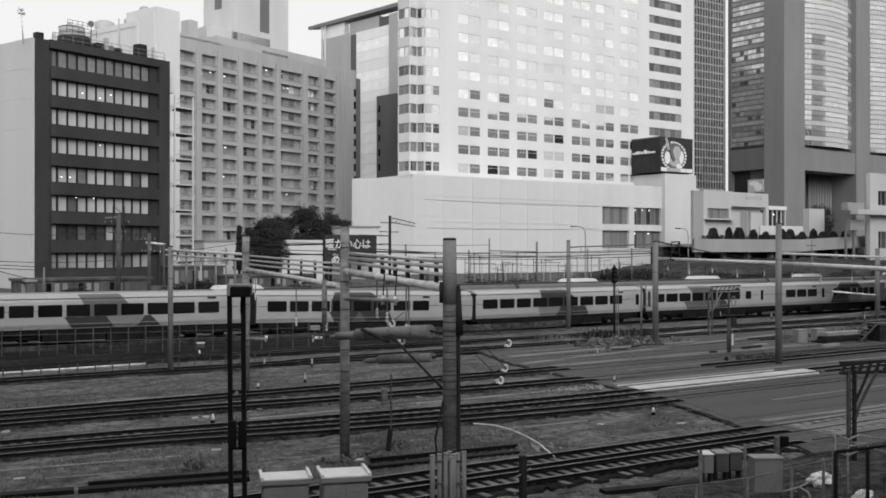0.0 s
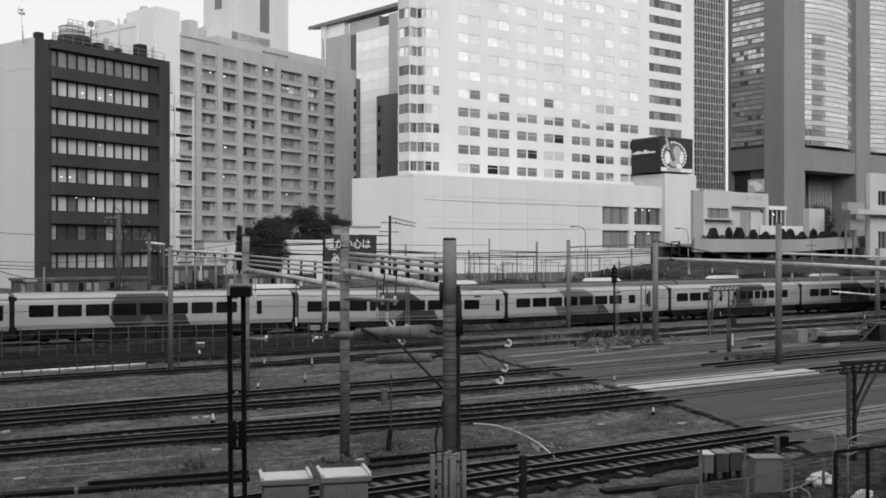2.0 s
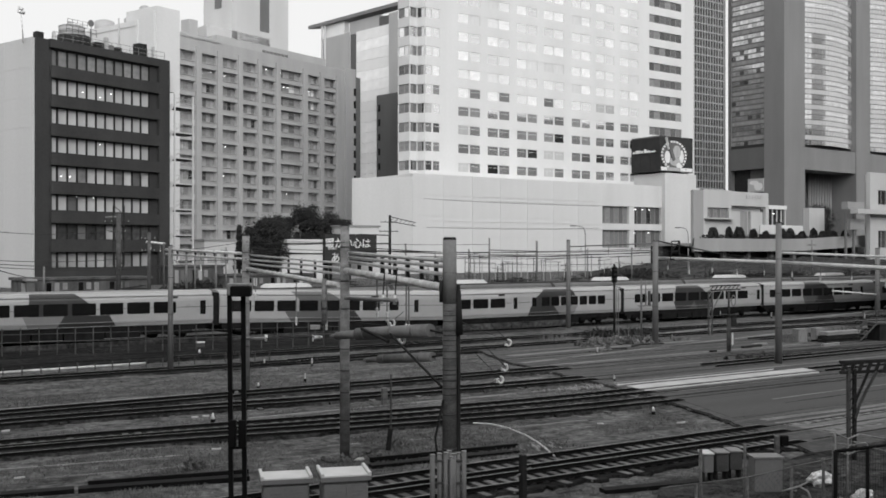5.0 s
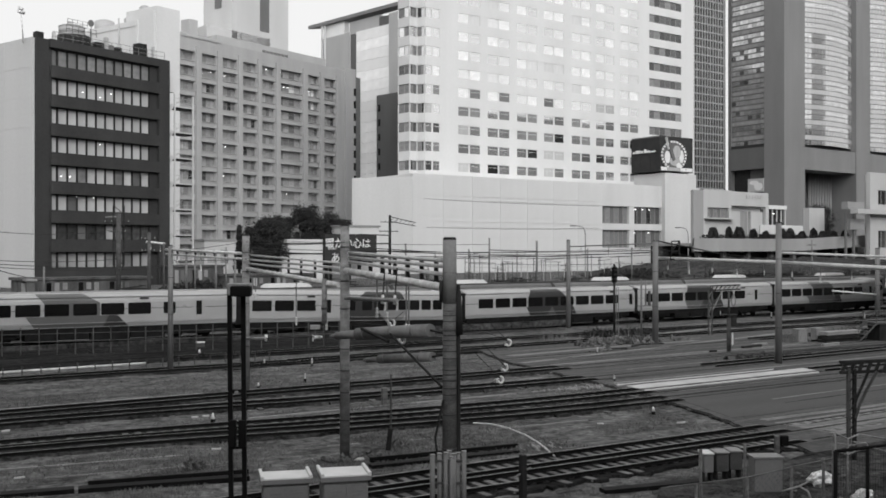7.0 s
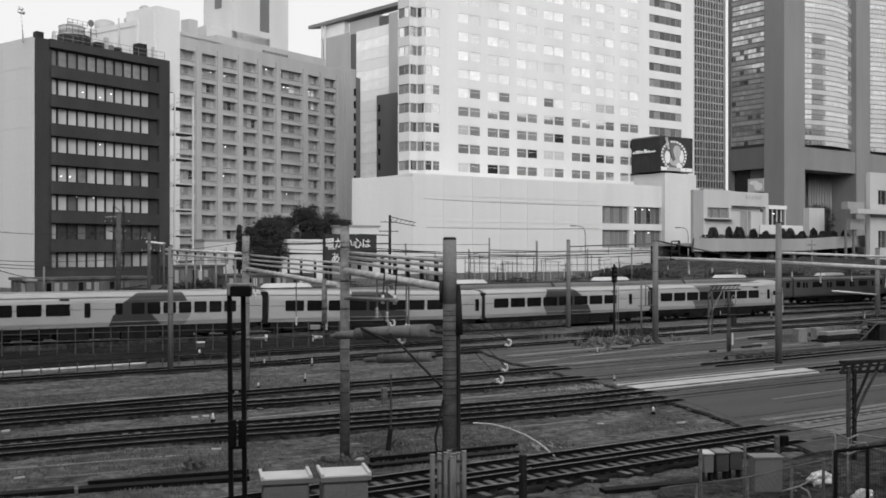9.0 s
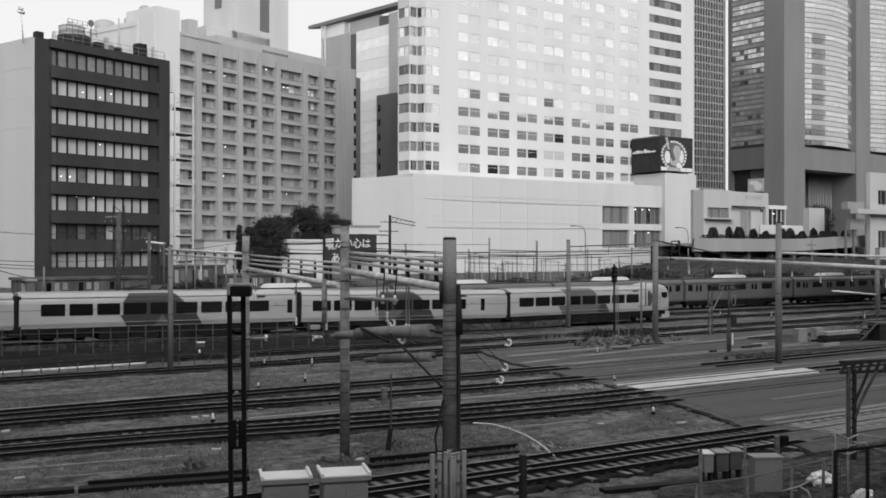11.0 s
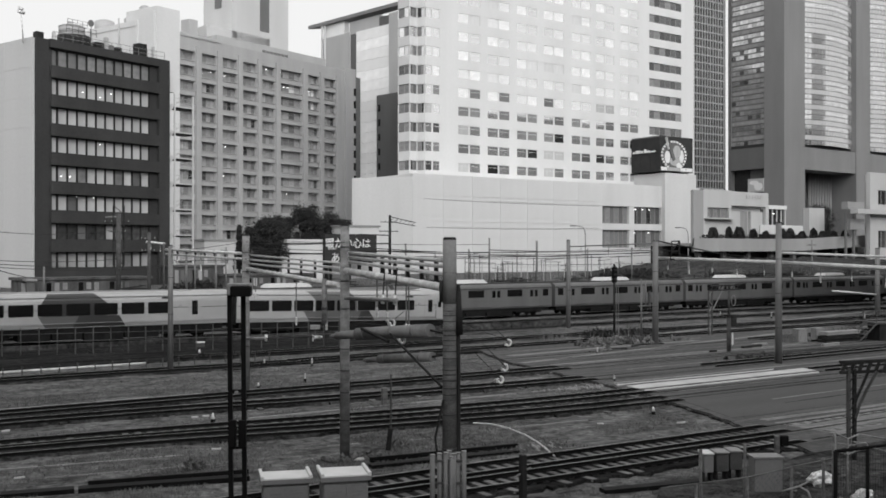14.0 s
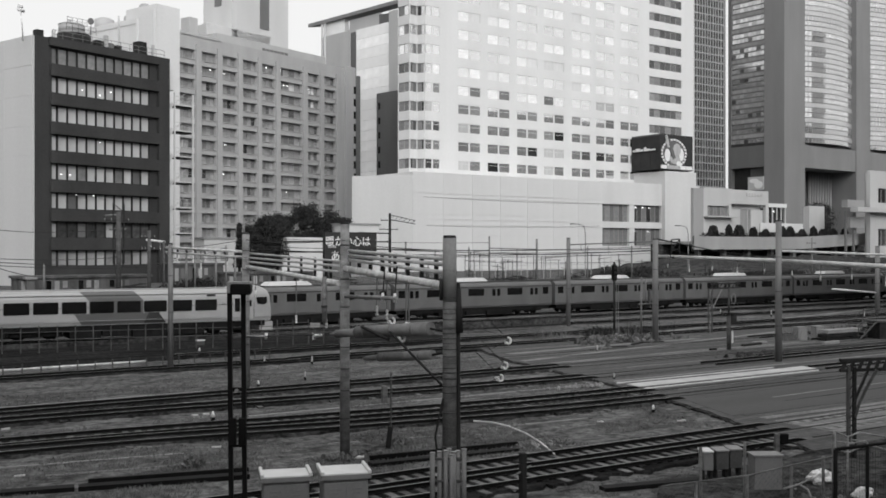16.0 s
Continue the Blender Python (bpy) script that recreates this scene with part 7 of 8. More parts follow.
def roof_cabinet(corner, w, d, label):
    """A steel equipment cabinet with an overhanging lid; corner is the lid's front corner."""
    x, y, h = corner
    t = thing("equipment_cabinet", pose(x, y, -0.25, 0, 0, -20), label, "cabinet", "equipment cabinets")
    h += 0.25
    bm = bmesh.new()
    box(bm, 0.06, w - 0.06, 0.06, d - 0.06, 0.1, h - 0.13)
    bmesh.ops.bevel(bm, geom=bm.edges[:], offset=0.015, segments=1, affect="EDGES")
    part("body", bm, "cabinet", t)
    bm = bmesh.new()
    box(bm, 0.0, w, 0.0, d, h - 0.129, h - 0.035)
    part("lid_rim", bm, "cabinet", t)
    bm = bmesh.new()
    box(bm, 0.02, w - 0.02, 0.02, d - 0.02, h - 0.035, h - 0.01)
    part("lid", bm, "cabinet_lid", t)
    for u in (0.0, w - 0.07):
        bm = bmesh.new()
        box(bm, u, u + 0.07, -0.02, d + 0.02, h - 0.035, h + 0.05)
        bmesh.ops.bevel(bm, geom=bm.edges[:], offset=0.012, segments=1, affect="EDGES")
        part("lid_rib", bm, "cabinet_lid", t)
    for x0, x1 in ((0.09, w / 2 - 0.01), (w / 2 + 0.01, w - 0.09)):
        bm = bmesh.new()
        box(bm, x0, x1, 0.04, 0.06, 0.2, h - 0.2)
        dr = part("door", bm, "cabinet", t)
        for k in range(2):
            bm = bmesh.new()
            box(bm, x0 + 0.1, x0 + 0.34 - 0.06 * k, 0.032, 0.04, h - 0.36 - 0.08 * k, h - 0.32 - 0.08 * k)
            part("lettering_bar", bm, "pole_steel", dr)
    return t


def cabinets():
    roof_cabinet((8.38, 19.63, 1.74), 1.08, 0.8, "grey steel equipment cabinet with a pale ribbed lid")
    roof_cabinet((9.25, 18.57, 1.89), 1.04, 0.9, "grey steel equipment cabinet with a pale ribbed lid")
    for k, (foot, w, d, h, label) in enumerate((((22.49, 18.05, 0.00), 0.78, 0.5, 0.85, "plain grey steel relay box by the fence"), ((61.14, 46.08, 0.00), 0.75, 0.7, 0.85, "pale concrete relay box in the yard"), ((63.00, 45.94, 0.00), 0.75, 0.7, 0.85, "pale concrete relay box in the yard"))):
        t = thing("relay_box", pose(foot[0], foot[1], -0.2, 0, 0, -30 if k == 0 else -20), label, "relay box", "relay boxes")
        bm = bmesh.new()
        box(bm, -w / 2, w / 2, 0, d, 0.05, h + 0.2)
        bmesh.ops.bevel(bm, geom=bm.edges[:], offset=0.02, segments=1, affect="EDGES")
        part("body", bm, "cabinet" if k == 0 else "concrete", t)
        bm = bmesh.new()
        box(bm, -w / 2 - 0.03, w / 2 + 0.03, -0.03, d + 0.03, h + 0.2, h + 0.24)
        part("lid", bm, "concrete", t)
        bm = bmesh.new()
        box(bm, -w / 2 - 0.05, w / 2 + 0.05, -0.05, d + 0.05, -0.1, 0.06)
        part("plinth", bm, "concrete", t)
    # low concrete panels on feet beside the fence
    for foot, w, mat, lid, label in (((21.96, 19.69, 0.00), 0.28, "cabinet", "cabinet_lid", "low grey cable box with a bright white lid"), ((22.40, 19.57, 0.00), 0.36, "post_grey", "concrete", "low dark cable box with a pale lid"),
                                     ((22.89, 19.50, 0.00), 0.36, "post_grey", "concrete", "low dark cable box with a pale lid")):
        t = thing("cable_pit_box", pose(foot[0], foot[1], -0.2, 0, 0, -30), label, "cable box", "cable boxes")
        bm = bmesh.new()
        box(bm, -w / 2, w / 2, 0, 0.5, 0.42, 0.93)
        bmesh.ops.bevel(bm, geom=bm.edges[:], offset=0.015, segments=1, affect="EDGES")
        part("body", bm, mat, t)
        bm = bmesh.new()
        box(bm, -w / 2 - 0.02, w / 2 + 0.02, -0.03, 0.53, 0.93, 0.98)
        bmesh.ops.bevel(bm, geom=bm.edges[:], offset=0.012, segments=1, affect="EDGES")
        part("lid", bm, lid, t)
        for s in (-1, 1):
            bm = bmesh.new()
            box(bm, s * w * 0.4 - 0.03, s * w * 0.4 + 0.03, 0.1, 0.4, 0, 0.42)
            part("foot", bm, "steel_dark", t)


cabinets()


def pipe_cluster():
    """Capped upright cable pipes round the foot of the thick pole."""
    t = thing("cable_riser", pose((13.30, 19.98, 0.65)[0], (13.30, 19.98, 0.65)[1], -0.3, 0, 0, -33), "cluster of capped grey cable pipes by the pole foot", "cable riser")
    for u, v, h, r in ((-0.37, 0.0, 1.93, 0.062), (-0.20, 0.05, 1.95, 0.062), (-0.05, 0.0, 1.98, 0.06), (0.03, 0.1, 2.0, 0.055), (0.14, 0.0, 1.95, 0.06), (0.24, 0.08, 1.96, 0.06), (0.38, 0.02, 2.01, 0.06), (0.08, -0.08, 1.9, 0.05)):
        p = part("pipe", rods(((u, v, 0), (u, v, h), r), n=12), "pole_steel", t)
        part("pipe_cap", rods(((u, v, h), (u, v, h + 0.03), r * 1.1), n=12), "concrete", p)
    for h in (0.7, 1.25, 1.78):
        bm = bmesh.new()
        box(bm, -0.42, 0.43, -0.02, 0.03, h, h + 0.05)
        part("clamp_bar", bm, "post_grey", t)


pipe_cluster()


def posts_and_marks():
    x, y, z = (15.40, 19.79, 0.38)
    t = thing("timber_post", pose(x, y, -0.3), "short dark weathered post with a wire tie", "post")
    bm = bmesh.new()
    box(bm, -0.08, 0.08, -0.08, 0.08, 0, 1.75)
    bmesh.ops.bevel(bm, geom=bm.edges[:], offset=0.02, segments=1, affect="EDGES")
    part("shaft", bm, "steel_dark", t)
    part("tie", rods(((-0.3, 0, 1.2), (0.25, 0.0, 1.4), 0.025), n=6), "pole_steel", t)
    x, y, z = (16.95, 28.90, 0.00)
    t = thing("marker_rod", pose(x, y, -0.2), "thin dark rod with a small lever at its foot", "rod")
    part("rod", rods(((0, 0, 0), (0.02, 0, 2.6), 0.03), n=6), "post_grey", t)
    bm = bmesh.new()
    bar(bm, (-0.1, 0, 0.1), (0.0, 0, 0.8), 0.12, 0.12)
    part("lever", bm, "steel_dark", t)
    x, y, z = (21.80, 37.70, 0.00)
    t = thing("distance_post", pose(x, y, -0.2), "short pale concrete distance post", "post")
    bm = bmesh.new()
    box(bm, -0.12, 0.12, -0.1, 0.1, 0, 0.8)
    bmesh.ops.bevel(bm, geom=bm.edges[:], offset=0.03, segments=1, affect="EDGES")
    part("shaft", bm, "pole_concrete", t)
    for foot, s in (((14.01, 37.42, 0.00), 0.62), ((29.70, 29.56, 0.00), 0.5), ((22.35, 62.08, -0.00), 0.6), ((19.37, 45.65, 0.00), 0.45)):
        t = thing("clearance_marker", pose(foot[0], foot[1], -0.15), "small white clearance marker with a dark foot", "marker", "clearance markers")
        part("foot", rods(((0, 0, 0), (0, 0, 0.25 * s), 0.15 * s, 0.14 * s), n=10), "black_steel", t)
        part("cap", rods(((0, 0, 0.25 * s), (0, 0, 0.62 * s), 0.15 * s, 0.04 * s), n=10), "insulator", t)
    for foot, h in (((43.71, 48.44, -0.00), 0.6), ((35.22, 37.77, 0.00), 0.4), ((86.96, 58.57, 0.00), 0.8), ((78.70, 69.04, 0.00), 0.8), ((81.53, 65.11, 0.00), 0.8), ((22.29, 46.55, 0.00), 0.5), ((25.63, 52.62, 0.00), 0.6), ((23.35, 54.13, 0.00), 0.5), ((29.07, 67.19, 0.00), 0.9), ((31.90, 65.33, 0.00), 0.9)):
        t = thing("marker_stake", pose(foot[0], foot[1], -0.15), "short white marker stake in the ballast", "marker", "marker stakes")
        bm = bmesh.new()
        box(bm, -0.035, 0.035, -0.03, 0.03, 0.1, h * 0.55 + 0.15)
        part("plate", bm, "line_white", t)
        bm = bmesh.new()
        box(bm, -0.05, 0.05, -0.04, 0.04, 0, 0.16)
        part("foot", bm, "black_steel", t)
    x, y, z = (27.07, 21.33, 0.00)
    t = thing("shunt_signal", pose(x, y, -0.2, 0, 0, -33), "low shunting signal with a black square head", "signal", "signals of the yard")
    bm = bmesh.new()
    box(bm, -0.12, 0.0, -0.1, 0.1, 0, 0.7)
    part("post", bm, "pole_concrete", t)
    bm = bmesh.new()
    box(bm, 0.02, 0.3, -0.12, 0.06, 0.38, 0.72)
    bmesh.ops.bevel(bm, geom=bm.edges[:], offset=0.03, segments=1, affect="EDGES")
    part("head", bm, "black_steel", t)


posts_and_marks()


def ducts():
    """Cable troughs and pale ducts laid along the tracks."""
    def run(name, p, q, w, h, mat, label):
        bm = bmesh.new()
        along([p[:2], q[:2]], 0, w, -0.25, h, bm)
        solid(name, bm, mat, label, "cable trough", "cable troughs", "structure")
    run("cable_trough", (4.99, 29.27, 0.00), (6.82, 28.84, 0.00), 0.42, -0.03, "black_steel", "dark steel cable trough along the track")
    run("cable_trough", (6.91, 28.78, 0.00), (11.44, 27.66, 0.00), 0.42, -0.03, "black_steel", "dark steel cable trough along the track")
    run("cable_trough", (7.26, 29.12, 0.00), (11.61, 28.09, 0.00), 0.10, 0.04, "black_steel", "dark steel cable trough along the track")
    run("cable_trough", (15.16, 27.08, 0.00), (20.33, 26.44, -0.00), 0.36, -0.06, "black_steel", "dark steel cable trough along the track")
    run("cable_trough", (15.53, 27.75, 0.00), (20.81, 27.06, -0.00), 0.10, 0.0, "black_steel", "dark steel cable trough along the track")
    run("cable_trough", (18.89, 20.73, 0.00), (23.67, 19.60, 0.00), 0.36, -0.04, "black_steel", "dark steel cable trough by the fence")
    run("cable_duct", (5.30, 32.99, 0.00), (11.00, 32.02, -0.00), 0.10, -0.13, "concrete", "pale concrete cable duct in the weeds")
    run("cable_duct", (6.52, 31.07, 0.00), (11.69, 30.08, 0.00), 0.05, -0.13, "concrete", "pale concrete cable duct in the weeds")
    run("cable_duct", (7.29, 45.38, 0.00), (16.53, 45.39, 0.00), 0.16, -0.13, "concrete", "pale concrete cable duct in the weeds")
    run("cable_duct", (15.58, 37.67, 0.00), (33.31, 37.21, 0.00), 0.14, -0.13, "concrete", "pale concrete cable duct in the weeds")
    run("cable_duct", (18.44, 44.59, 0.00), (23.58, 44.13, 0.00), 0.10, -0.13, "concrete", "pale concrete cable duct in the weeds")
    run("cable_duct", (22.85, 30.23, 0.00), (26.53, 29.97, 0.00), 0.06, -0.13, "concrete", "pale concrete cable duct in the weeds")
    run("cable_duct", (15.61, 30.84, -0.00), (19.87, 29.95, 0.00), 0.06, -0.13, "concrete", "pale concrete cable duct in the weeds")
    run("cable_trough", (22.25, 53.82, 0.00), (40.55, 53.65, 0.00), 0.3, -0.04, "black_steel", "dark steel cable trough beyond the tracks")
    # a track bed, laid as one wide flat run
    run("cable_trough", (49.41, 41.79, 0.00), (65.94, 41.33, -0.00), 1.7, -0.03, "gravel_dark", "dark oily track bed across the paving edge")
    run("cable_duct", (59.68, 57.90, 0.00), (102.89, 67.20, 0.00), 0.25, -0.1, "concrete", "pale concrete cable duct in the far yard")
    run("cable_duct", (41.13, 59.79, 0.00), (63.62, 61.07, 0.00), 0.25, -0.1, "concrete", "pale concrete cable duct in the far yard")
    # the loose white hose
    cu = bpy.data.curves.new("hose", "CURVE")
    cu.dimensions, cu.bevel_depth, cu.bevel_resolution = "3D", 0.026, 2
    sp = cu.splines.new("POLY")
    pts = [(21.97, 31.26, 0.00), (22.39, 30.68, 0.00), (22.41, 29.65, 0.00), (22.08, 28.23, 0.00), (21.51, 26.72, 0.00), (20.55, 24.76, 0.00)]
    sp.points.add(len(pts) - 1)
    for q, p in zip(sp.points, pts):
        q.co = (p[0], p[1], -0.02, 1)
    cu.materials.append(M["steel_light"])
    tagged(new("loose_cable", cu), "loose pale cable curving across the weeds", "cable")
    # pale handrail pipe on low posts before the sunken part of the yard
    p, q = Vector((8.86, 56.78, 0.00)), Vector((17.39, 57.02, 0.00))
    t = thing("pipe_rail", pose(p.x, p.y, 0), "pale pipe run on low dark posts", "pipe run")
    d = q - p
    part("pipe", rods(((0, 0, 0.12), d + Vector((0, 0, 0.12)), 0.065), n=10), "steel_light", t)
    n = 9
    for i in range(2 * n):
        part("post", rods((d * (i / n) + Vector((0, -0.1, -0.4)), d * (i / n) + Vector((0, -0.1, 0.3 + 0.05 * (i % 3))), 0.035), n=6), "post_grey", t)
    bm = bmesh.new()
    along([(p.x, p.y - 1.2), (q.x + 6, q.y - 1.6)], 0, 2.0, -0.4, -0.08, bm)
    solid("dark_strip", bm, "gravel_dark", "dark drain strip beneath the pipe run", "drain", kind="structure")


ducts()


def embankment():
    """The weedy slope that rises to the walkway deck."""
    verts, faces = [], []
    n, m = 90, 9
    for i in range(n + 1):
        for j in range(m + 1):
            x, u = 112 + 1.45 * i, j / m
            y = 113 + 18 * u + 0.045 * (x - 112)
            h = 1.9 + 3.2 * u ** 0.8 if u > 0 else 0.0
            h *= min(1, (x - 88) / 52)
            verts.append((x, y, h + 0.5 * noise.noise(Vector((x * 0.4, y * 0.4, 3))) * u + 0.25 * noise.noise(Vector((x * 1.3, y * 1.3, 6))) * u))
    for i in range(n):
        for j in range(m):
            a = i * (m + 1) + j
            faces.append((a, a + m + 1, a + m + 2, a + 1))
    me = bpy.data.meshes.new("embankment")
    me.from_pydata(verts, [], faces)
    me.materials.append(M["soil"])
    tagged(new("embankment", me), "dark weedy embankment slope below the walkway deck", "embankment", kind="structure")


embankment()


def boundary_fence():
    """Pale pipe fence and spare catenary posts along the foot of the store wall."""
    t = thing("boundary_fence", pose(78, 113, 0), "pale rusty pipe fence along the far yard edge", "fence")
    rnd = random.Random(17)
    for i in range(22):
        x = 1.35 * i + rnd.uniform(-0.3, 0.3)
        part("post", rods(((x, 0, 1.5), (x, 0, 4.9 + rnd.uniform(-0.3, 0.9)), 0.05), n=6), "block_wall" if i % 3 else "post_grey", t)
    for z in (3.6, 4.2, 4.8):
        for i in range(5):
            if rnd.random() < 0.8:
                part("rail", rods(((6 * i, -0.06, z + rnd.uniform(-0.1, 0.1)), (6 * i + rnd.uniform(3.5, 6), -0.06, z + rnd.uniform(-0.1, 0.1)), 0.045), n=6), "block_wall" if z < 4.7 else "post_grey", t)
    for i in range(9):
        x, z = rnd.uniform(0, 27), rnd.uniform(4.4, 6.2)
        part("arm", rods(((x, 0.05, z), (x + rnd.uniform(1.2, 3.4), 0.05, z + rnd.uniform(-0.2, 0.2)), 0.04), n=5), "post_grey", t)
        part("arm_post", rods(((x + 0.2, 0.05, 1.5), (x + 0.2, 0.05, z + 0.3), 0.045), n=5), "post_grey", t)


boundary_fence()


def track_fence():
    """Post-and-rail fence along the sunken strip before the passing train."""
    p, q = Vector((10.57, 67.77, 0.00)), Vector((32.45, 62.37, 0.00))
    d = q - p
    t = thing("trackside_fence", pose(p.x, p.y, -0.2), "thin grey post-and-rail fence along the tracks", "fence")
    n = 21
    for i in range(n + 1):
        c = d * (i / n)
        part("post", rods((c, c + Vector((0, 0, 1.85)), 0.038), n=6), "post_grey", t)
    for z, r in ((0.95, 0.03), (1.45, 0.02)):
        part("rail", rods((Vector((0, 0, z)), d + Vector((0, 0, z)), r), n=6), "post_grey", t)
    bm = bmesh.new()
    along([(-60, 70.6), (60, 70.6)], 0, 0.35, -0.3, 0.22, bm)
    solid("track_edge", bm, "soil", "low concrete edge beside the running track", "kerb", kind="structure")
    # flat strip in a much darker soil than the ground around it
    bm = bmesh.new()
    along([(-60, 65.6), (42, 65.6)], 0, 13.0, -0.35, -0.07, bm)
    solid("dark_strip", bm, "blackish_soil", "dark soil strip beside the running track", "drain", kind="structure")


track_fence()


def near_fence():
    """Wire fence at the near edge of the yard, with pipe posts and a heavier dark gate."""
    pts = [(16.44, 16.12, 1.20), (18.07, 15.04, 1.45), (18.86, 14.52, 1.67), (19.24, 13.67, 1.98)]
    t = thing("wire_fence", pose(0, 0, 0), "grey wire mesh fence on thin pipe posts", "fence")
    for a, b in zip(pts, pts[1:]):
        part("top_rail", rods((a, b, 0.022), n=6), "pole_concrete", t)
    for c in ((17.09, 15.69, 1.30), (17.94, 16.33, 1.87), (18.79, 15.76, 1.99), (18.04, 15.06, 1.45), (18.86, 14.52, 1.67), (19.28, 14.00, 1.92), (20.95, 14.94, 2.11)):
        part("post", rods(((c[0], c[1], -0.3), c, 0.035), n=8), "pole_concrete", t)
    bm = bmesh.new()
    for a, b in zip(pts, pts[1:]):
        a, b = Vector(a), Vector(b)
        m = int((b - a).length / 0.12)
        for i in range(m + 1):
            c = a.lerp(b, i / m)
            for s in (-1, 1):
                e = c + (b - a).normalized() * s * 0.9
                tube(bm, c, (e.x, e.y, c.z - 1.1), 0.0028, n=3)
    part("mesh", bm, "post_grey", t)
    g = thing("dark_gate", pose(*(18.37, 13.05, 1.34)) @ pose(0, 0, 0, 0, 0, -25), "dark steel framed mesh gate panel", "gate")
    h = 0.98
    part("frame_post", rods(((0, 0, -1.5), (0, 0, h), 0.045), n=8), "black_steel", g)
    part("frame_post", rods(((0.78, 0.1, -1.5), (0.78, 0.1, h + 0.06), 0.04), n=8), "black_steel", g)
    part("frame_post", rods(((1.6, 0.2, -1.5), (1.6, 0.2, h + 0.1), 0.04), n=8), "black_steel", g)
    part("frame_rail", rods(((0, 0, h), (1.7, 0.2, h + 0.1), 0.035), n=8), "black_steel", g)
    bm = bmesh.new()
    for i in range(26):
        tube(bm, (0.065 * i, 0.008 * i, -1.5), (0.065 * i, 0.008 * i, h), 0.0028, n=3)
    for i in range(20):
        tube(bm, (0, 0, h - 0.1 * i), (1.65, 0.2, h - 0.1 * i), 0.0028, n=3)
    part("mesh", bm, "black_steel", g)
    # pale pipe rails behind the gate
    o = Vector((21.86, 15.54, 1.98))
    k = thing("pipe_rack", pose(*o), "low rack of pale pipe rails behind the gate", "rack")
    for a, b in (((21.86, 15.54, 1.98), (22.30, 15.49, 1.80)), ((21.86, 15.54, 1.73), (22.71, 15.58, 1.57)), ((22.68, 15.60, 1.67), (23.39, 15.73, 1.52)), ((23.44, 15.69, 1.46), (23.92, 15.38, 1.29)), ((21.86, 15.54, 1.53), (22.30, 15.49, 1.41)),
                 ((22.30, 15.49, 1.63), (23.39, 15.73, 1.55)), ((23.25, 15.82, 1.77), (24.38, 15.68, 1.53)), ((22.30, 15.49, 1.41), (23.44, 15.69, 1.46)), ((22.30, 15.49, 1.80), (23.25, 15.82, 1.77)), ((23.39, 15.73, 1.54), (23.46, 15.69, 1.45))):
        part("rail", rods((Vector(a) - o, Vector(b) - o, 0.022), n=6), "pole_pale", k)
    for a in ((21.86, 15.54, 1.99), (22.30, 15.49, 1.82), (23.44, 15.69, 1.48), (24.28, 15.62, 1.56)):
        a = Vector(a) - o
        part("post", rods((a, (a.x, a.y, -0.2 - o.z), 0.028), n=8), "pole_pale", k)
    for run in (((18.69, 13.91, 1.50), (18.32, 13.92, 1.43), (17.96, 14.04, 1.36)), ((18.34, 13.91, 1.43), (18.32, 13.68, 1.37), (18.21, 13.51, 1.24))):
        o = Vector(run[0])
        p = thing("loose_pipe", pose(*o), "thin pale bent pipe leaning on the fence", "pipe", "loose pipes")
        part("pipe", rods(*[(Vector(u) - o, Vector(w) - o, 0.02) for u, w in zip(run, run[1:])], n=6), "pole_pale", p)


near_fence()
bm = bmesh.new()
prism(bm, [(18.52, 18.35, 0.00)[:2], (23.77, 14.90, 0.00)[:2], (33.07, 20.73, 0.00)[:2], (28.34, 20.94, 0.00)[:2], (26.44, 20.47, 0.00)[:2], (24.80, 20.54, 0.00)[:2], (20.27, 19.98, 0.00)[:2]], -0.5, -0.055)
solid("verge", bm, "soil", "dark weedy soil strip along the wire fence", "ground", kind="structure")


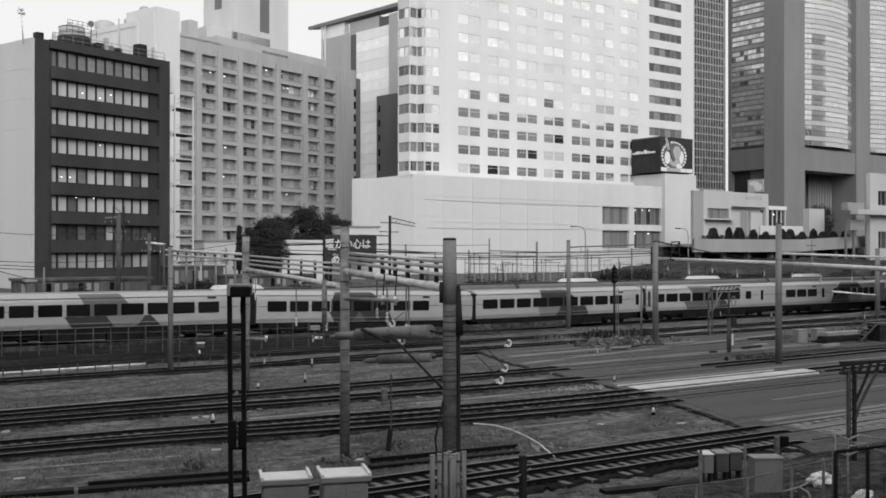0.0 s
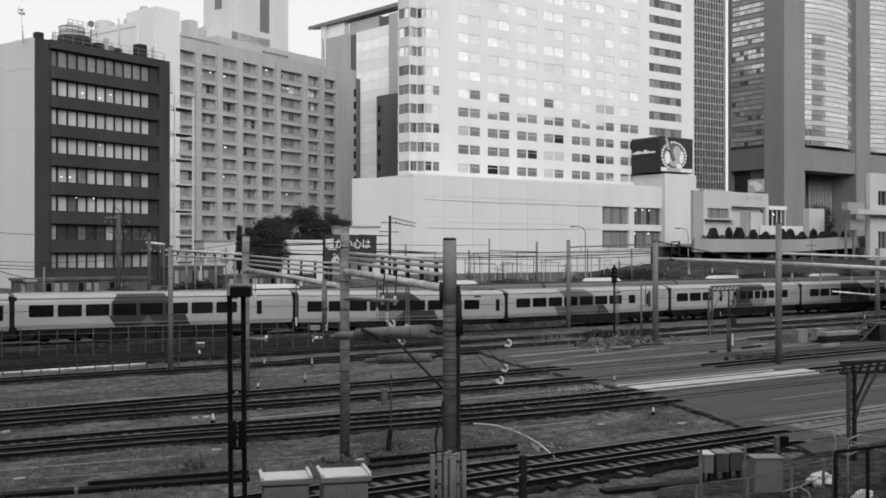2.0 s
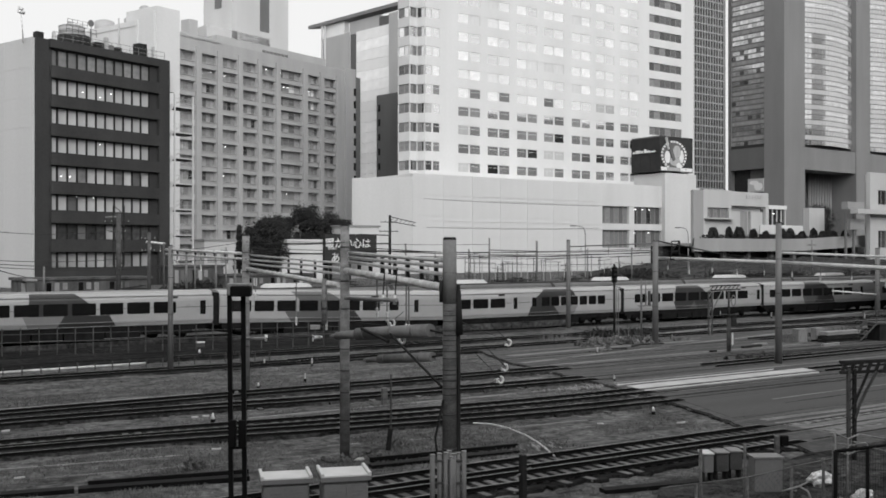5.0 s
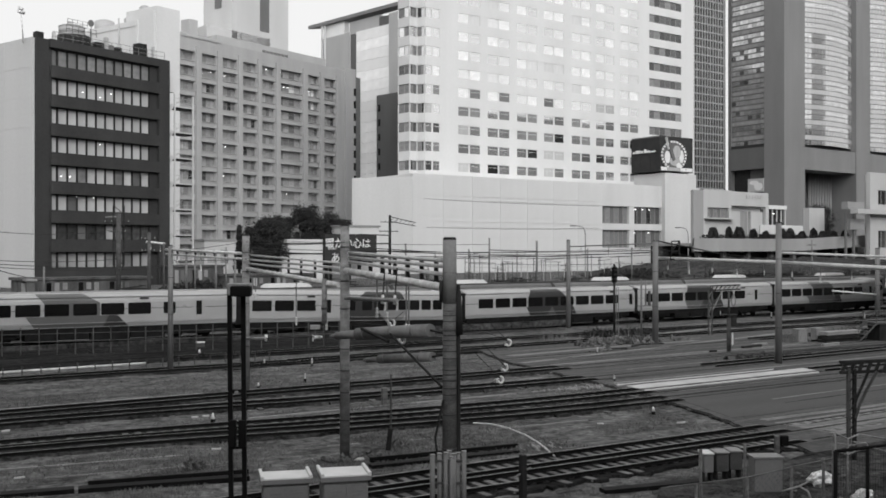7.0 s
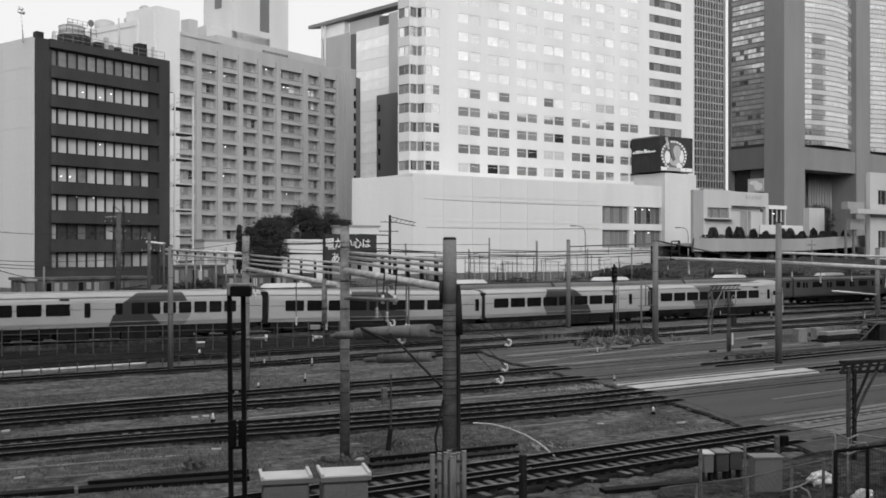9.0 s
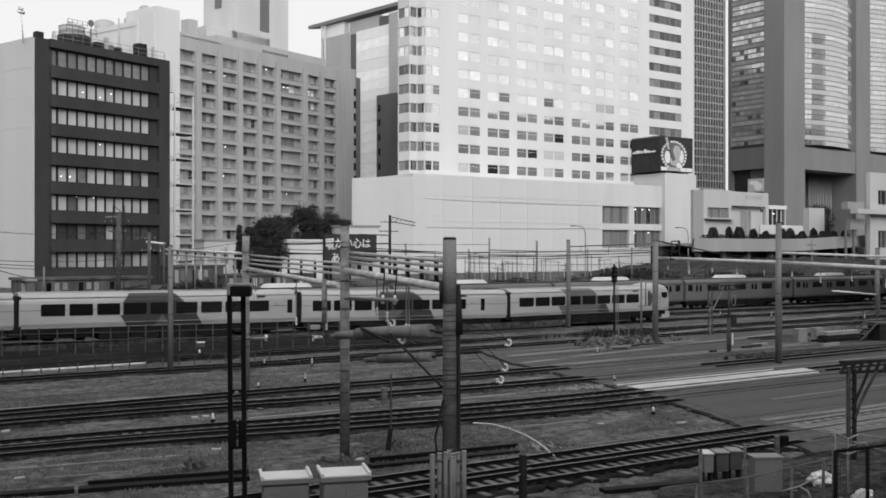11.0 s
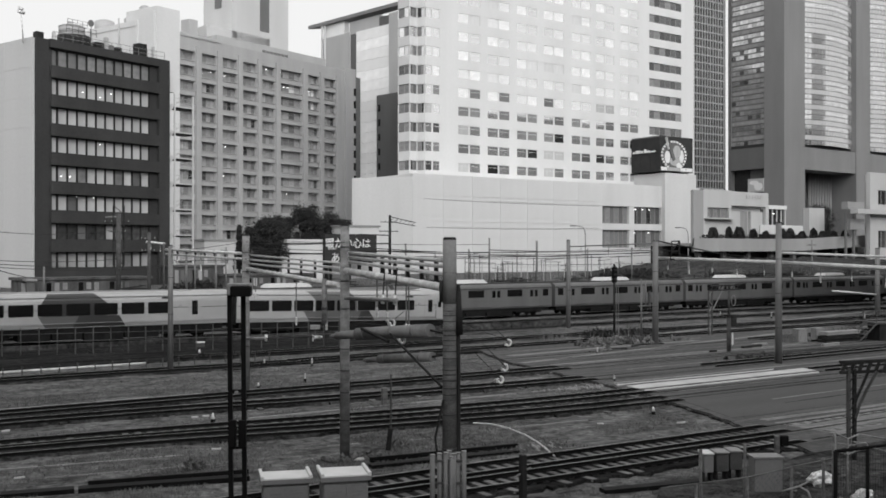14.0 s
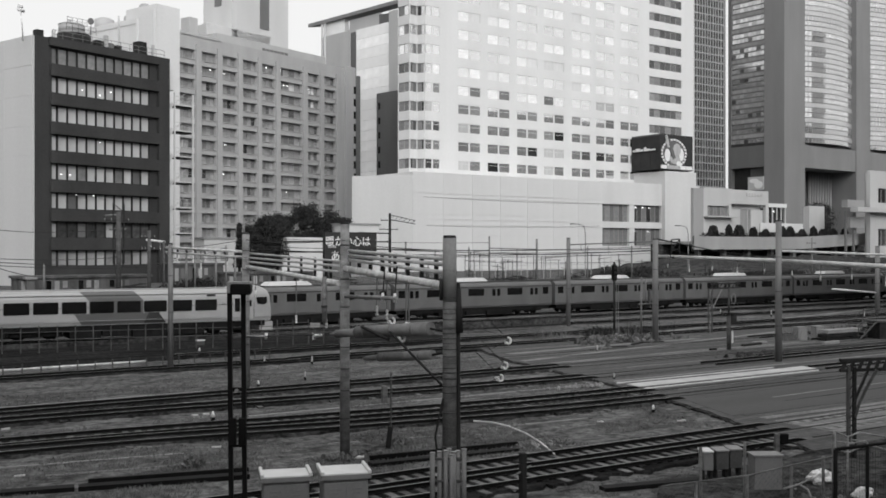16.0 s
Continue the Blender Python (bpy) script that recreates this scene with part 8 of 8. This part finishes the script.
def clutter():
    rnd = random.Random(31)
    # crumpled white sheet by the gate
    for (x, y, z), r in (((24.37, 17.77, 0.00), 0.34), ((23.74, 16.03, 0.00), 0.26)):
        bm = bmesh.new()
        bmesh.ops.create_icosphere(bm, subdivisions=4, radius=r)
        for v in bm.verts:
            n = noise.noise(v.co * 4 + Vector((r * 40, 0, 0))) * 0.16 + noise.noise(v.co * 11) * 0.06
            v.co = Vector((v.co.x * 1.25, v.co.y * 0.8, v.co.z * 0.62)) + v.co.normalized() * n
        t = solid("crumpled_sheet", bm, "sheet", "crumpled white plastic sheet beside the fence", "sheet", "plastic sheets")
        t.matrix_basis = pose(x, y, 0.1)
    # rubble and weeds heaps
    def stones(c, sx, sy, n, mat, label, lo=0.05, hi=0.16):
        bm = bmesh.new()
        for i in range(n):
            px, py = rnd.gauss(0, sx), rnd.gauss(0, sy)
            s = rnd.uniform(lo, hi)
            g = bmesh.ops.create_icosphere(bm, subdivisions=1, radius=s)["verts"]
            e = Euler((rnd.uniform(0, 6), rnd.uniform(0, 6), rnd.uniform(0, 6))).to_matrix()
            q = Vector((px, py, -0.12 + s * 0.5))
            for v in g:
                v.co = e @ Vector((v.co.x * rnd.uniform(0.8, 1.4), v.co.y, v.co.z * 0.7)) + q
        t = solid("rubble_heap", bm, mat, label, "rubble", kind="stuff")
        t.matrix_basis = pose(c[0], c[1], 0)
    stones((15.19, 28.50, -0.00), 0.7, 0.25, 36, "ballast", "low heap of broken stones in the weeds", 0.05, 0.13)
    stones((24.22, 18.37, 0.00), 0.8, 0.5, 90, "ballast", "scattered stones beside the fence", 0.03, 0.1)
    stones((23.36, 16.57, 0.00), 0.6, 0.5, 60, "ballast", "scattered stones beside the gate", 0.04, 0.12)
    stones((21.45, 26.64, -0.00), 0.5, 0.3, 26, "concrete", "pale scattered stones in the weeds", 0.03, 0.08)
    stones((32.03, 36.58, 0.00), 1.0, 0.25, 40, "concrete", "pale gravel patch beside the track", 0.04, 0.12)
    stones((49.99, 41.41, 0.00), 1.2, 0.35, 40, "soil", "dark rubble at the paving edge", 0.08, 0.22)
    stones((50.48, 53.09, 0.00), 2.6, 0.9, 90, "ballast", "dark rubble heap overgrown with weeds", 0.1, 0.35)
    stones((65.92, 46.27, 0.00), 1.5, 0.5, 50, "soil", "dark stacked rubble beside relay boxes", 0.1, 0.3)
    # tangled dead stems and scrap beside the tall pole
    for c, sx, sy, n, hi, mat, label in (((52.26, 55.26, 0.00), 2.8, 1.2, 70, 0.9, "grass", "tangled pale dead stems beside the far tracks"), ((51.97, 53.20, 0.00), 2.6, 0.9, 26, 1.6, "steel_dark", "tangle of dark dead stems and scrap wire"),
                                         ((60.43, 46.54, 0.00), 1.6, 0.6, 120, 0.9, "grass", "pale dead stems beside the relay boxes"), ((68.48, 47.57, 0.00), 1.8, 0.7, 120, 0.9, "steel_dark", "dark dead stems beside the steel steps"),
                                         ((48.06, 58.03, 0.00), 2.0, 0.8, 60, 0.8, "grass", "dry standing weeds beside the far tracks")):
        bm = bmesh.new()
        for i in range(n):
            p = Vector((rnd.gauss(0, sx * 0.5), rnd.gauss(0, sy * 0.5), -0.1))
            h = hi * rnd.uniform(0.25, 1.0)
            tube(bm, p, p + Vector((rnd.gauss(0, 0.22) * h, rnd.gauss(0, 0.22) * h, h)), 0.022, 0.008, n=3)
        t = solid("dead_stems", bm, mat, label, "weeds", kind="stuff")
        t.matrix_basis = pose(c[0], c[1], 0)
    for c, a, l, mat in (((44.60, 49.16, -0.00), 10, 2.2, "ballast"), ((46.51, 49.72, 0.00), -15, 1.6, "steel_dark"), ((49.42, 50.69, 0.00), 25, 1.9, "steel_dark"), ((52.44, 55.15, 0.00), 70, 1.5, "steel_light"), ((50.74, 50.83, 0.00), -5, 2.4, "steel_dark"), ((54.88, 51.84, -0.00), 5, 1.6, "ballast"),
                         ((54.99, 45.55, 0.00), 8, 2.2, "steel_dark"), ((57.15, 46.61, 0.00), -8, 1.2, "concrete"), ((50.45, 44.87, 0.00), 0, 0.5, "black_steel"), ((54.35, 40.17, 0.00), 4, 0.7, "steel_dark"), ((60.53, 43.37, 0.00), 6, 2.0, "concrete")):
        bm = bmesh.new()
        box(bm, -l / 2, l / 2, -0.12, 0.12, -0.2, rnd.uniform(0.02, 0.18))
        bmesh.ops.bevel(bm, geom=bm.edges[:], offset=0.02, segments=1, affect="EDGES")
        t = solid("scrap_beam", bm, mat, "short scrap beam lying beside the tracks", "scrap", "scrap beams")
        t.matrix_basis = pose(c[0], c[1], 0, 0, 0, a)
    # flat litter
    for c, w, d in (((15.45, 28.33, -0.00), 0.32, 0.22), ((26.33, 28.99, 0.00), 0.22, 0.15), ((29.10, 27.48, 0.00), 0.4, 0.1), ((10.10, 28.90, 0.00), 0.16, 0.14), ((33.04, 32.75, 0.00), 0.12, 0.1), ((35.26, 42.34, 0.00), 0.3, 0.15), ((38.56, 29.33, 0.00), 0.5, 0.12), ((30.97, 41.94, 0.00), 0.35, 0.12), ((13.90, 39.11, 0.00), 0.25, 0.1), ((14.37, 39.14, 0.00), 0.25, 0.1),
                    ((7.00, 39.94, 0.00), 0.3, 0.1), ((5.90, 31.48, 0.00), 0.3, 0.1), ((12.27, 32.45, -0.00), 0.3, 0.1), ((19.03, 25.03, 0.00), 0.3, 0.1)):
        bm = bmesh.new()
        w, d = w * 0.55, d * 0.6
        prism(bm, [(-w, -d), (w * 0.8, -d * 1.1), (w, d), (-w * 0.9, d * 0.8)], -0.25, rnd.uniform(-0.13, -0.10))
        t = solid("concrete_slab", bm, "line_white", "small pale slab lying in the weeds", "slab", "loose slabs")
        t.matrix_basis = pose(c[0], c[1], 0, 0, 0, rnd.uniform(-20, 20))
    # stacked sleepers by the relay boxes
    x, y, z = (64.33, 45.06, 0.00)
    t = thing("sleeper_stack", pose(x, y, -0.15), "stack of old dark sleepers beside relay boxes", "stack")
    for i in range(3):
        bm = bmesh.new()
        box(bm, -2.2 + 0.1 * i, 2.2, -0.2, 0.6, 0.3 * i, 0.3 * i + 0.24)
        part("sleeper", bm, "concrete" if i == 2 else "steel_dark", t)
    # steel steps with a landing
    x, y, z = (66.38, 43.71, 0.00)
    t = thing("steel_steps", pose(x, y, -0.15, 0, 0, -20), "grey steel steps with a railed landing", "steps")
    bm = bmesh.new()
    box(bm, 0, 3, 0, 1.6, 1.3, 1.42)
    part("landing", bm, "post_grey", t)
    bm = bmesh.new()
    box(bm, 0.3, 3, 0.1, 1.5, 0, 1.3)
    part("base", bm, "steel_dark", t)
    for y0 in (0.05, 1.5):
        part("stringer", rods(((-1.5, y0, 0), (0, y0, 1.35), 0.06), n=6), "post_grey", t)
        part("handrail", rods(((-1.5, y0, 0.9), (0, y0, 2.2), 0.03), ((0, y0, 2.2), (3, y0, 2.2), 0.03), ((-1.5, y0, 0), (-1.5, y0, 0.9), 0.03), ((0, y0, 1.4), (0, y0, 2.2), 0.03), ((1.2, y0, 1.4), (1.2, y0, 2.2), 0.03), ((2.4, y0, 1.4), (2.4, y0, 2.2), 0.03), n=6), "post_grey", t)
    for i in range(6):
        bm = bmesh.new()
        box(bm, -1.4 + 0.23 * i, -1.15 + 0.23 * i, 0.05, 1.5, 0.1 + 0.22 * i, 0.14 + 0.22 * i)
        part("tread", bm, "post_grey", t)


clutter()


def weeds():
    """Tufts of weeds over the open ballast, all in one mesh."""
    rnd = random.Random(77)
    verts, faces = [], []
    strips = ((2, 31, 25.9, 31.0, 5200), (-2, 22, 27.5, 33.5, 4400), (2, 33, 36.8, 38.6, 1800), (2, 35, 45.0, 52.0, 5600), (20, 45, 50.5, 60.0, 1500), (10, 28, 16, 21.5, 900), (55, 90, 46, 62, 700), (8, 45, 55, 58.0, 700), (-4, 30, 58, 68, 800), (56, 118, 97, 112, 5200))
    for x0, x1, y0, y1, n in strips:
        for i in range(n):
            x, y = rnd.uniform(x0, x1), rnd.uniform(y0, y1)
            if noise.noise(Vector((x * 0.35, y * 0.35, 9))) < -0.12:
                continue
            if x > 28 + (y - 21) * 0.27 and y < 56:
                continue
            z = ground_height(x, y)
            for k in range(5):
                a, h, w = rnd.uniform(0, 6.28), rnd.uniform(0.03, 0.11), rnd.uniform(0.01, 0.024)
                ox, oy = rnd.gauss(0, 0.09), rnd.gauss(0, 0.09)
                if y0 > 90:
                    h, w, ox, oy = h * 5, w * 4, ox * 4, oy * 4
                c, s = math.cos(a), math.sin(a)
                b = len(verts)
                verts += [(x + ox - w * c, y + oy - w * s, z - 0.01), (x + ox + w * c, y + oy + w * s, z - 0.01), (x + ox + 0.5 * h * s, y + oy + 0.5 * h * c, z + h)]
                faces.append((b, b + 1, b + 2))
    me = bpy.data.meshes.new("weeds")
    me.from_pydata(verts, [], faces)
    me.materials.append(M["grass"])
    tagged(new("weeds", me), "low dry weeds scattered over the ballast", "weeds", kind="stuff")
    for i in range(26):
        x = 62 + 4.6 * i + rnd.uniform(-1.5, 1.5)
        y = rnd.uniform(105, 113)
        r, h = rnd.uniform(1.6, 3.0), rnd.uniform(0.4, 1.1) + (0.8 if x > 105 else 0)
        t = thing("bush", pose(x, y, ground_height(x, y) - 0.05), "low dark bush on the grassy embankment", "bush", "bushes")
        part("stems", rods(((0, 0, 0), (0.1 * r, 0, h * 0.6), 0.03), ((0, 0, 0), (-0.15 * r, 0.1, h * 0.5), 0.03), n=5), "bark", t)
        bm = bmesh.new()
        for j in range(800):
            p = Vector((rnd.gauss(0, r * 0.5), rnd.gauss(0, r * 0.3), abs(rnd.gauss(h * 0.4, h * 0.28))))
            e = Euler((rnd.uniform(0, 6), rnd.uniform(0, 6), rnd.uniform(0, 6))).to_matrix()
            q = rnd.uniform(0.05, 0.11)
            bm.faces.new([bm.verts.new(p + e @ Vector(v) * q) for v in ((-1, -0.5, 0), (0.2, -0.6, 0.2), (1, 0.1, 0), (-0.2, 0.6, 0.15))])
        part("crown", bm, "leaf" if i % 3 else "grass", t)
    # taller bushes on the embankment and beside the far tracks
    for k, (c, r, h, label) in enumerate((((106.31, 110.00, 3.97), 2.5, 1.8, "dark bush on the embankment"), ((102.71, 111.00, 3.58), 2.2, 1.5, "dark bush on the embankment"), ((110.80, 111.00, 3.66), 2.4, 1.7, "dark bush on the embankment"),
                                          ((36.77, 108.00, 3.10), 1.6, 1.1, "dark bush beside the distant poles"), ((40.06, 110.00, 3.31), 1.8, 1.2, "dark bush beside the distant poles"), ((54.55, 58.63, 0.00), 1.4, 0.5, "weedy bush beside the far tracks"), ((56.80, 58.46, 0.00), 1.5, 0.5, "weedy bush beside the far tracks"), ((52.21, 57.67, 0.00), 1.2, 0.7, "weedy bush beside the far tracks"),
                                          ((121.82, 108.00, 3.42), 2.5, 1.2, "dark bush on the embankment"), ((130.39, 108.00, 3.15), 2.8, 1.1, "dark bush on the embankment"), ((140.22, 108.00, 3.22), 2.8, 1.2, "dark bush on the embankment"), ((10.61, 29.88, 0.00), 0.3, 0.35, "small weedy bush in the ballast"), ((17.19, 28.97, 0.00), 0.35, 0.3, "small weedy bush in the ballast"))):
        t = thing("bush", pose(c[0], c[1], ground_height(c[0], c[1]) - 0.05), label, "bush", "bushes")
        part("stems", rods(((0, 0, 0), (0.1 * r, 0, h * 0.6), 0.03), ((0, 0, 0), (-0.15 * r, 0.1, h * 0.5), 0.03), n=5), "bark", t)
        bm = bmesh.new()
        for i in range(1300):
            p = Vector((rnd.gauss(0, r * 0.42), rnd.gauss(0, r * 0.3), abs(rnd.gauss(h * 0.4, h * 0.28))))
            s = rnd.uniform(0.04, 0.11) * (0.5 + 0.5 * min(1, r)) * (2.2 if r > 1.5 else 1)
            e = Euler((rnd.uniform(0, 6), rnd.uniform(0, 6), rnd.uniform(0, 6))).to_matrix()
            bm.faces.new([bm.verts.new(p + e @ Vector(q) * s) for q in ((-1, -0.5, 0), (0.2, -0.6, 0.2), (1, 0.1, 0), (-0.2, 0.6, 0.15))])
        part("crown", bm, "grass" if r < 0.5 else "leaf", t)


weeds()


# ---- what moves ----


def motions():
    """The express rolls past at about 9 m/s; each row of the table says where its tail stands."""
    seen = [(0, 173.65), (1, 165.2), (2, 156.6), (3, 147.95), (4, 139.0), (6.5, 115.65), (7.5, 106.35), (8.5, 97.28), (9, 92.65), (11.5, 70.54), (12.5, 61.95), (13.2, 56.05), (13.5, 53.35), (14.5, 44.7), (15.5, 36.25), (16, 31.95)]
    curve = np.polyfit([t for t, _ in seen], [x for _, x in seen], 6)
    for k, car in enumerate(express):
        rows = []
        for i in range(33):
            x = float(np.polyval(curve, i / 2)) - CAR * (k + 1)
            u = min(1.0, max(0.0, (14.0 - x) / 18))
            x += 0.36 * u * u * (3 - 2 * u)
            a, b = dip(x + 3.3), dip(x + 17.1)
            c, d = swing(x + 3.3), swing(x + 17.1)
            rows.append((i / 2, pose(x, c - (d - c) * 3.3 / 13.8, a - (b - a) * 3.3 / 13.8, 0, -math.degrees(math.atan2(b - a, 13.8)), math.degrees(math.atan2(d - c, 13.8)))))
        walk(car, rows)
    # the commuter train brakes and stands still after four seconds
    for k, car in enumerate(commuter):
        rows = []
        for i in range(18):
            t = 0.25 * i
            back = 4.8 * max(0.0, 1 - t / 4.1) ** 2
            rows.append((t, pose(69.55 + 20.0 * (k - 3) - back, 85.4, -0.5)))
        walk(car, rows + [(16.0, pose(69.55 + 20.0 * (k - 3), 85.4, -0.5))])


motions()
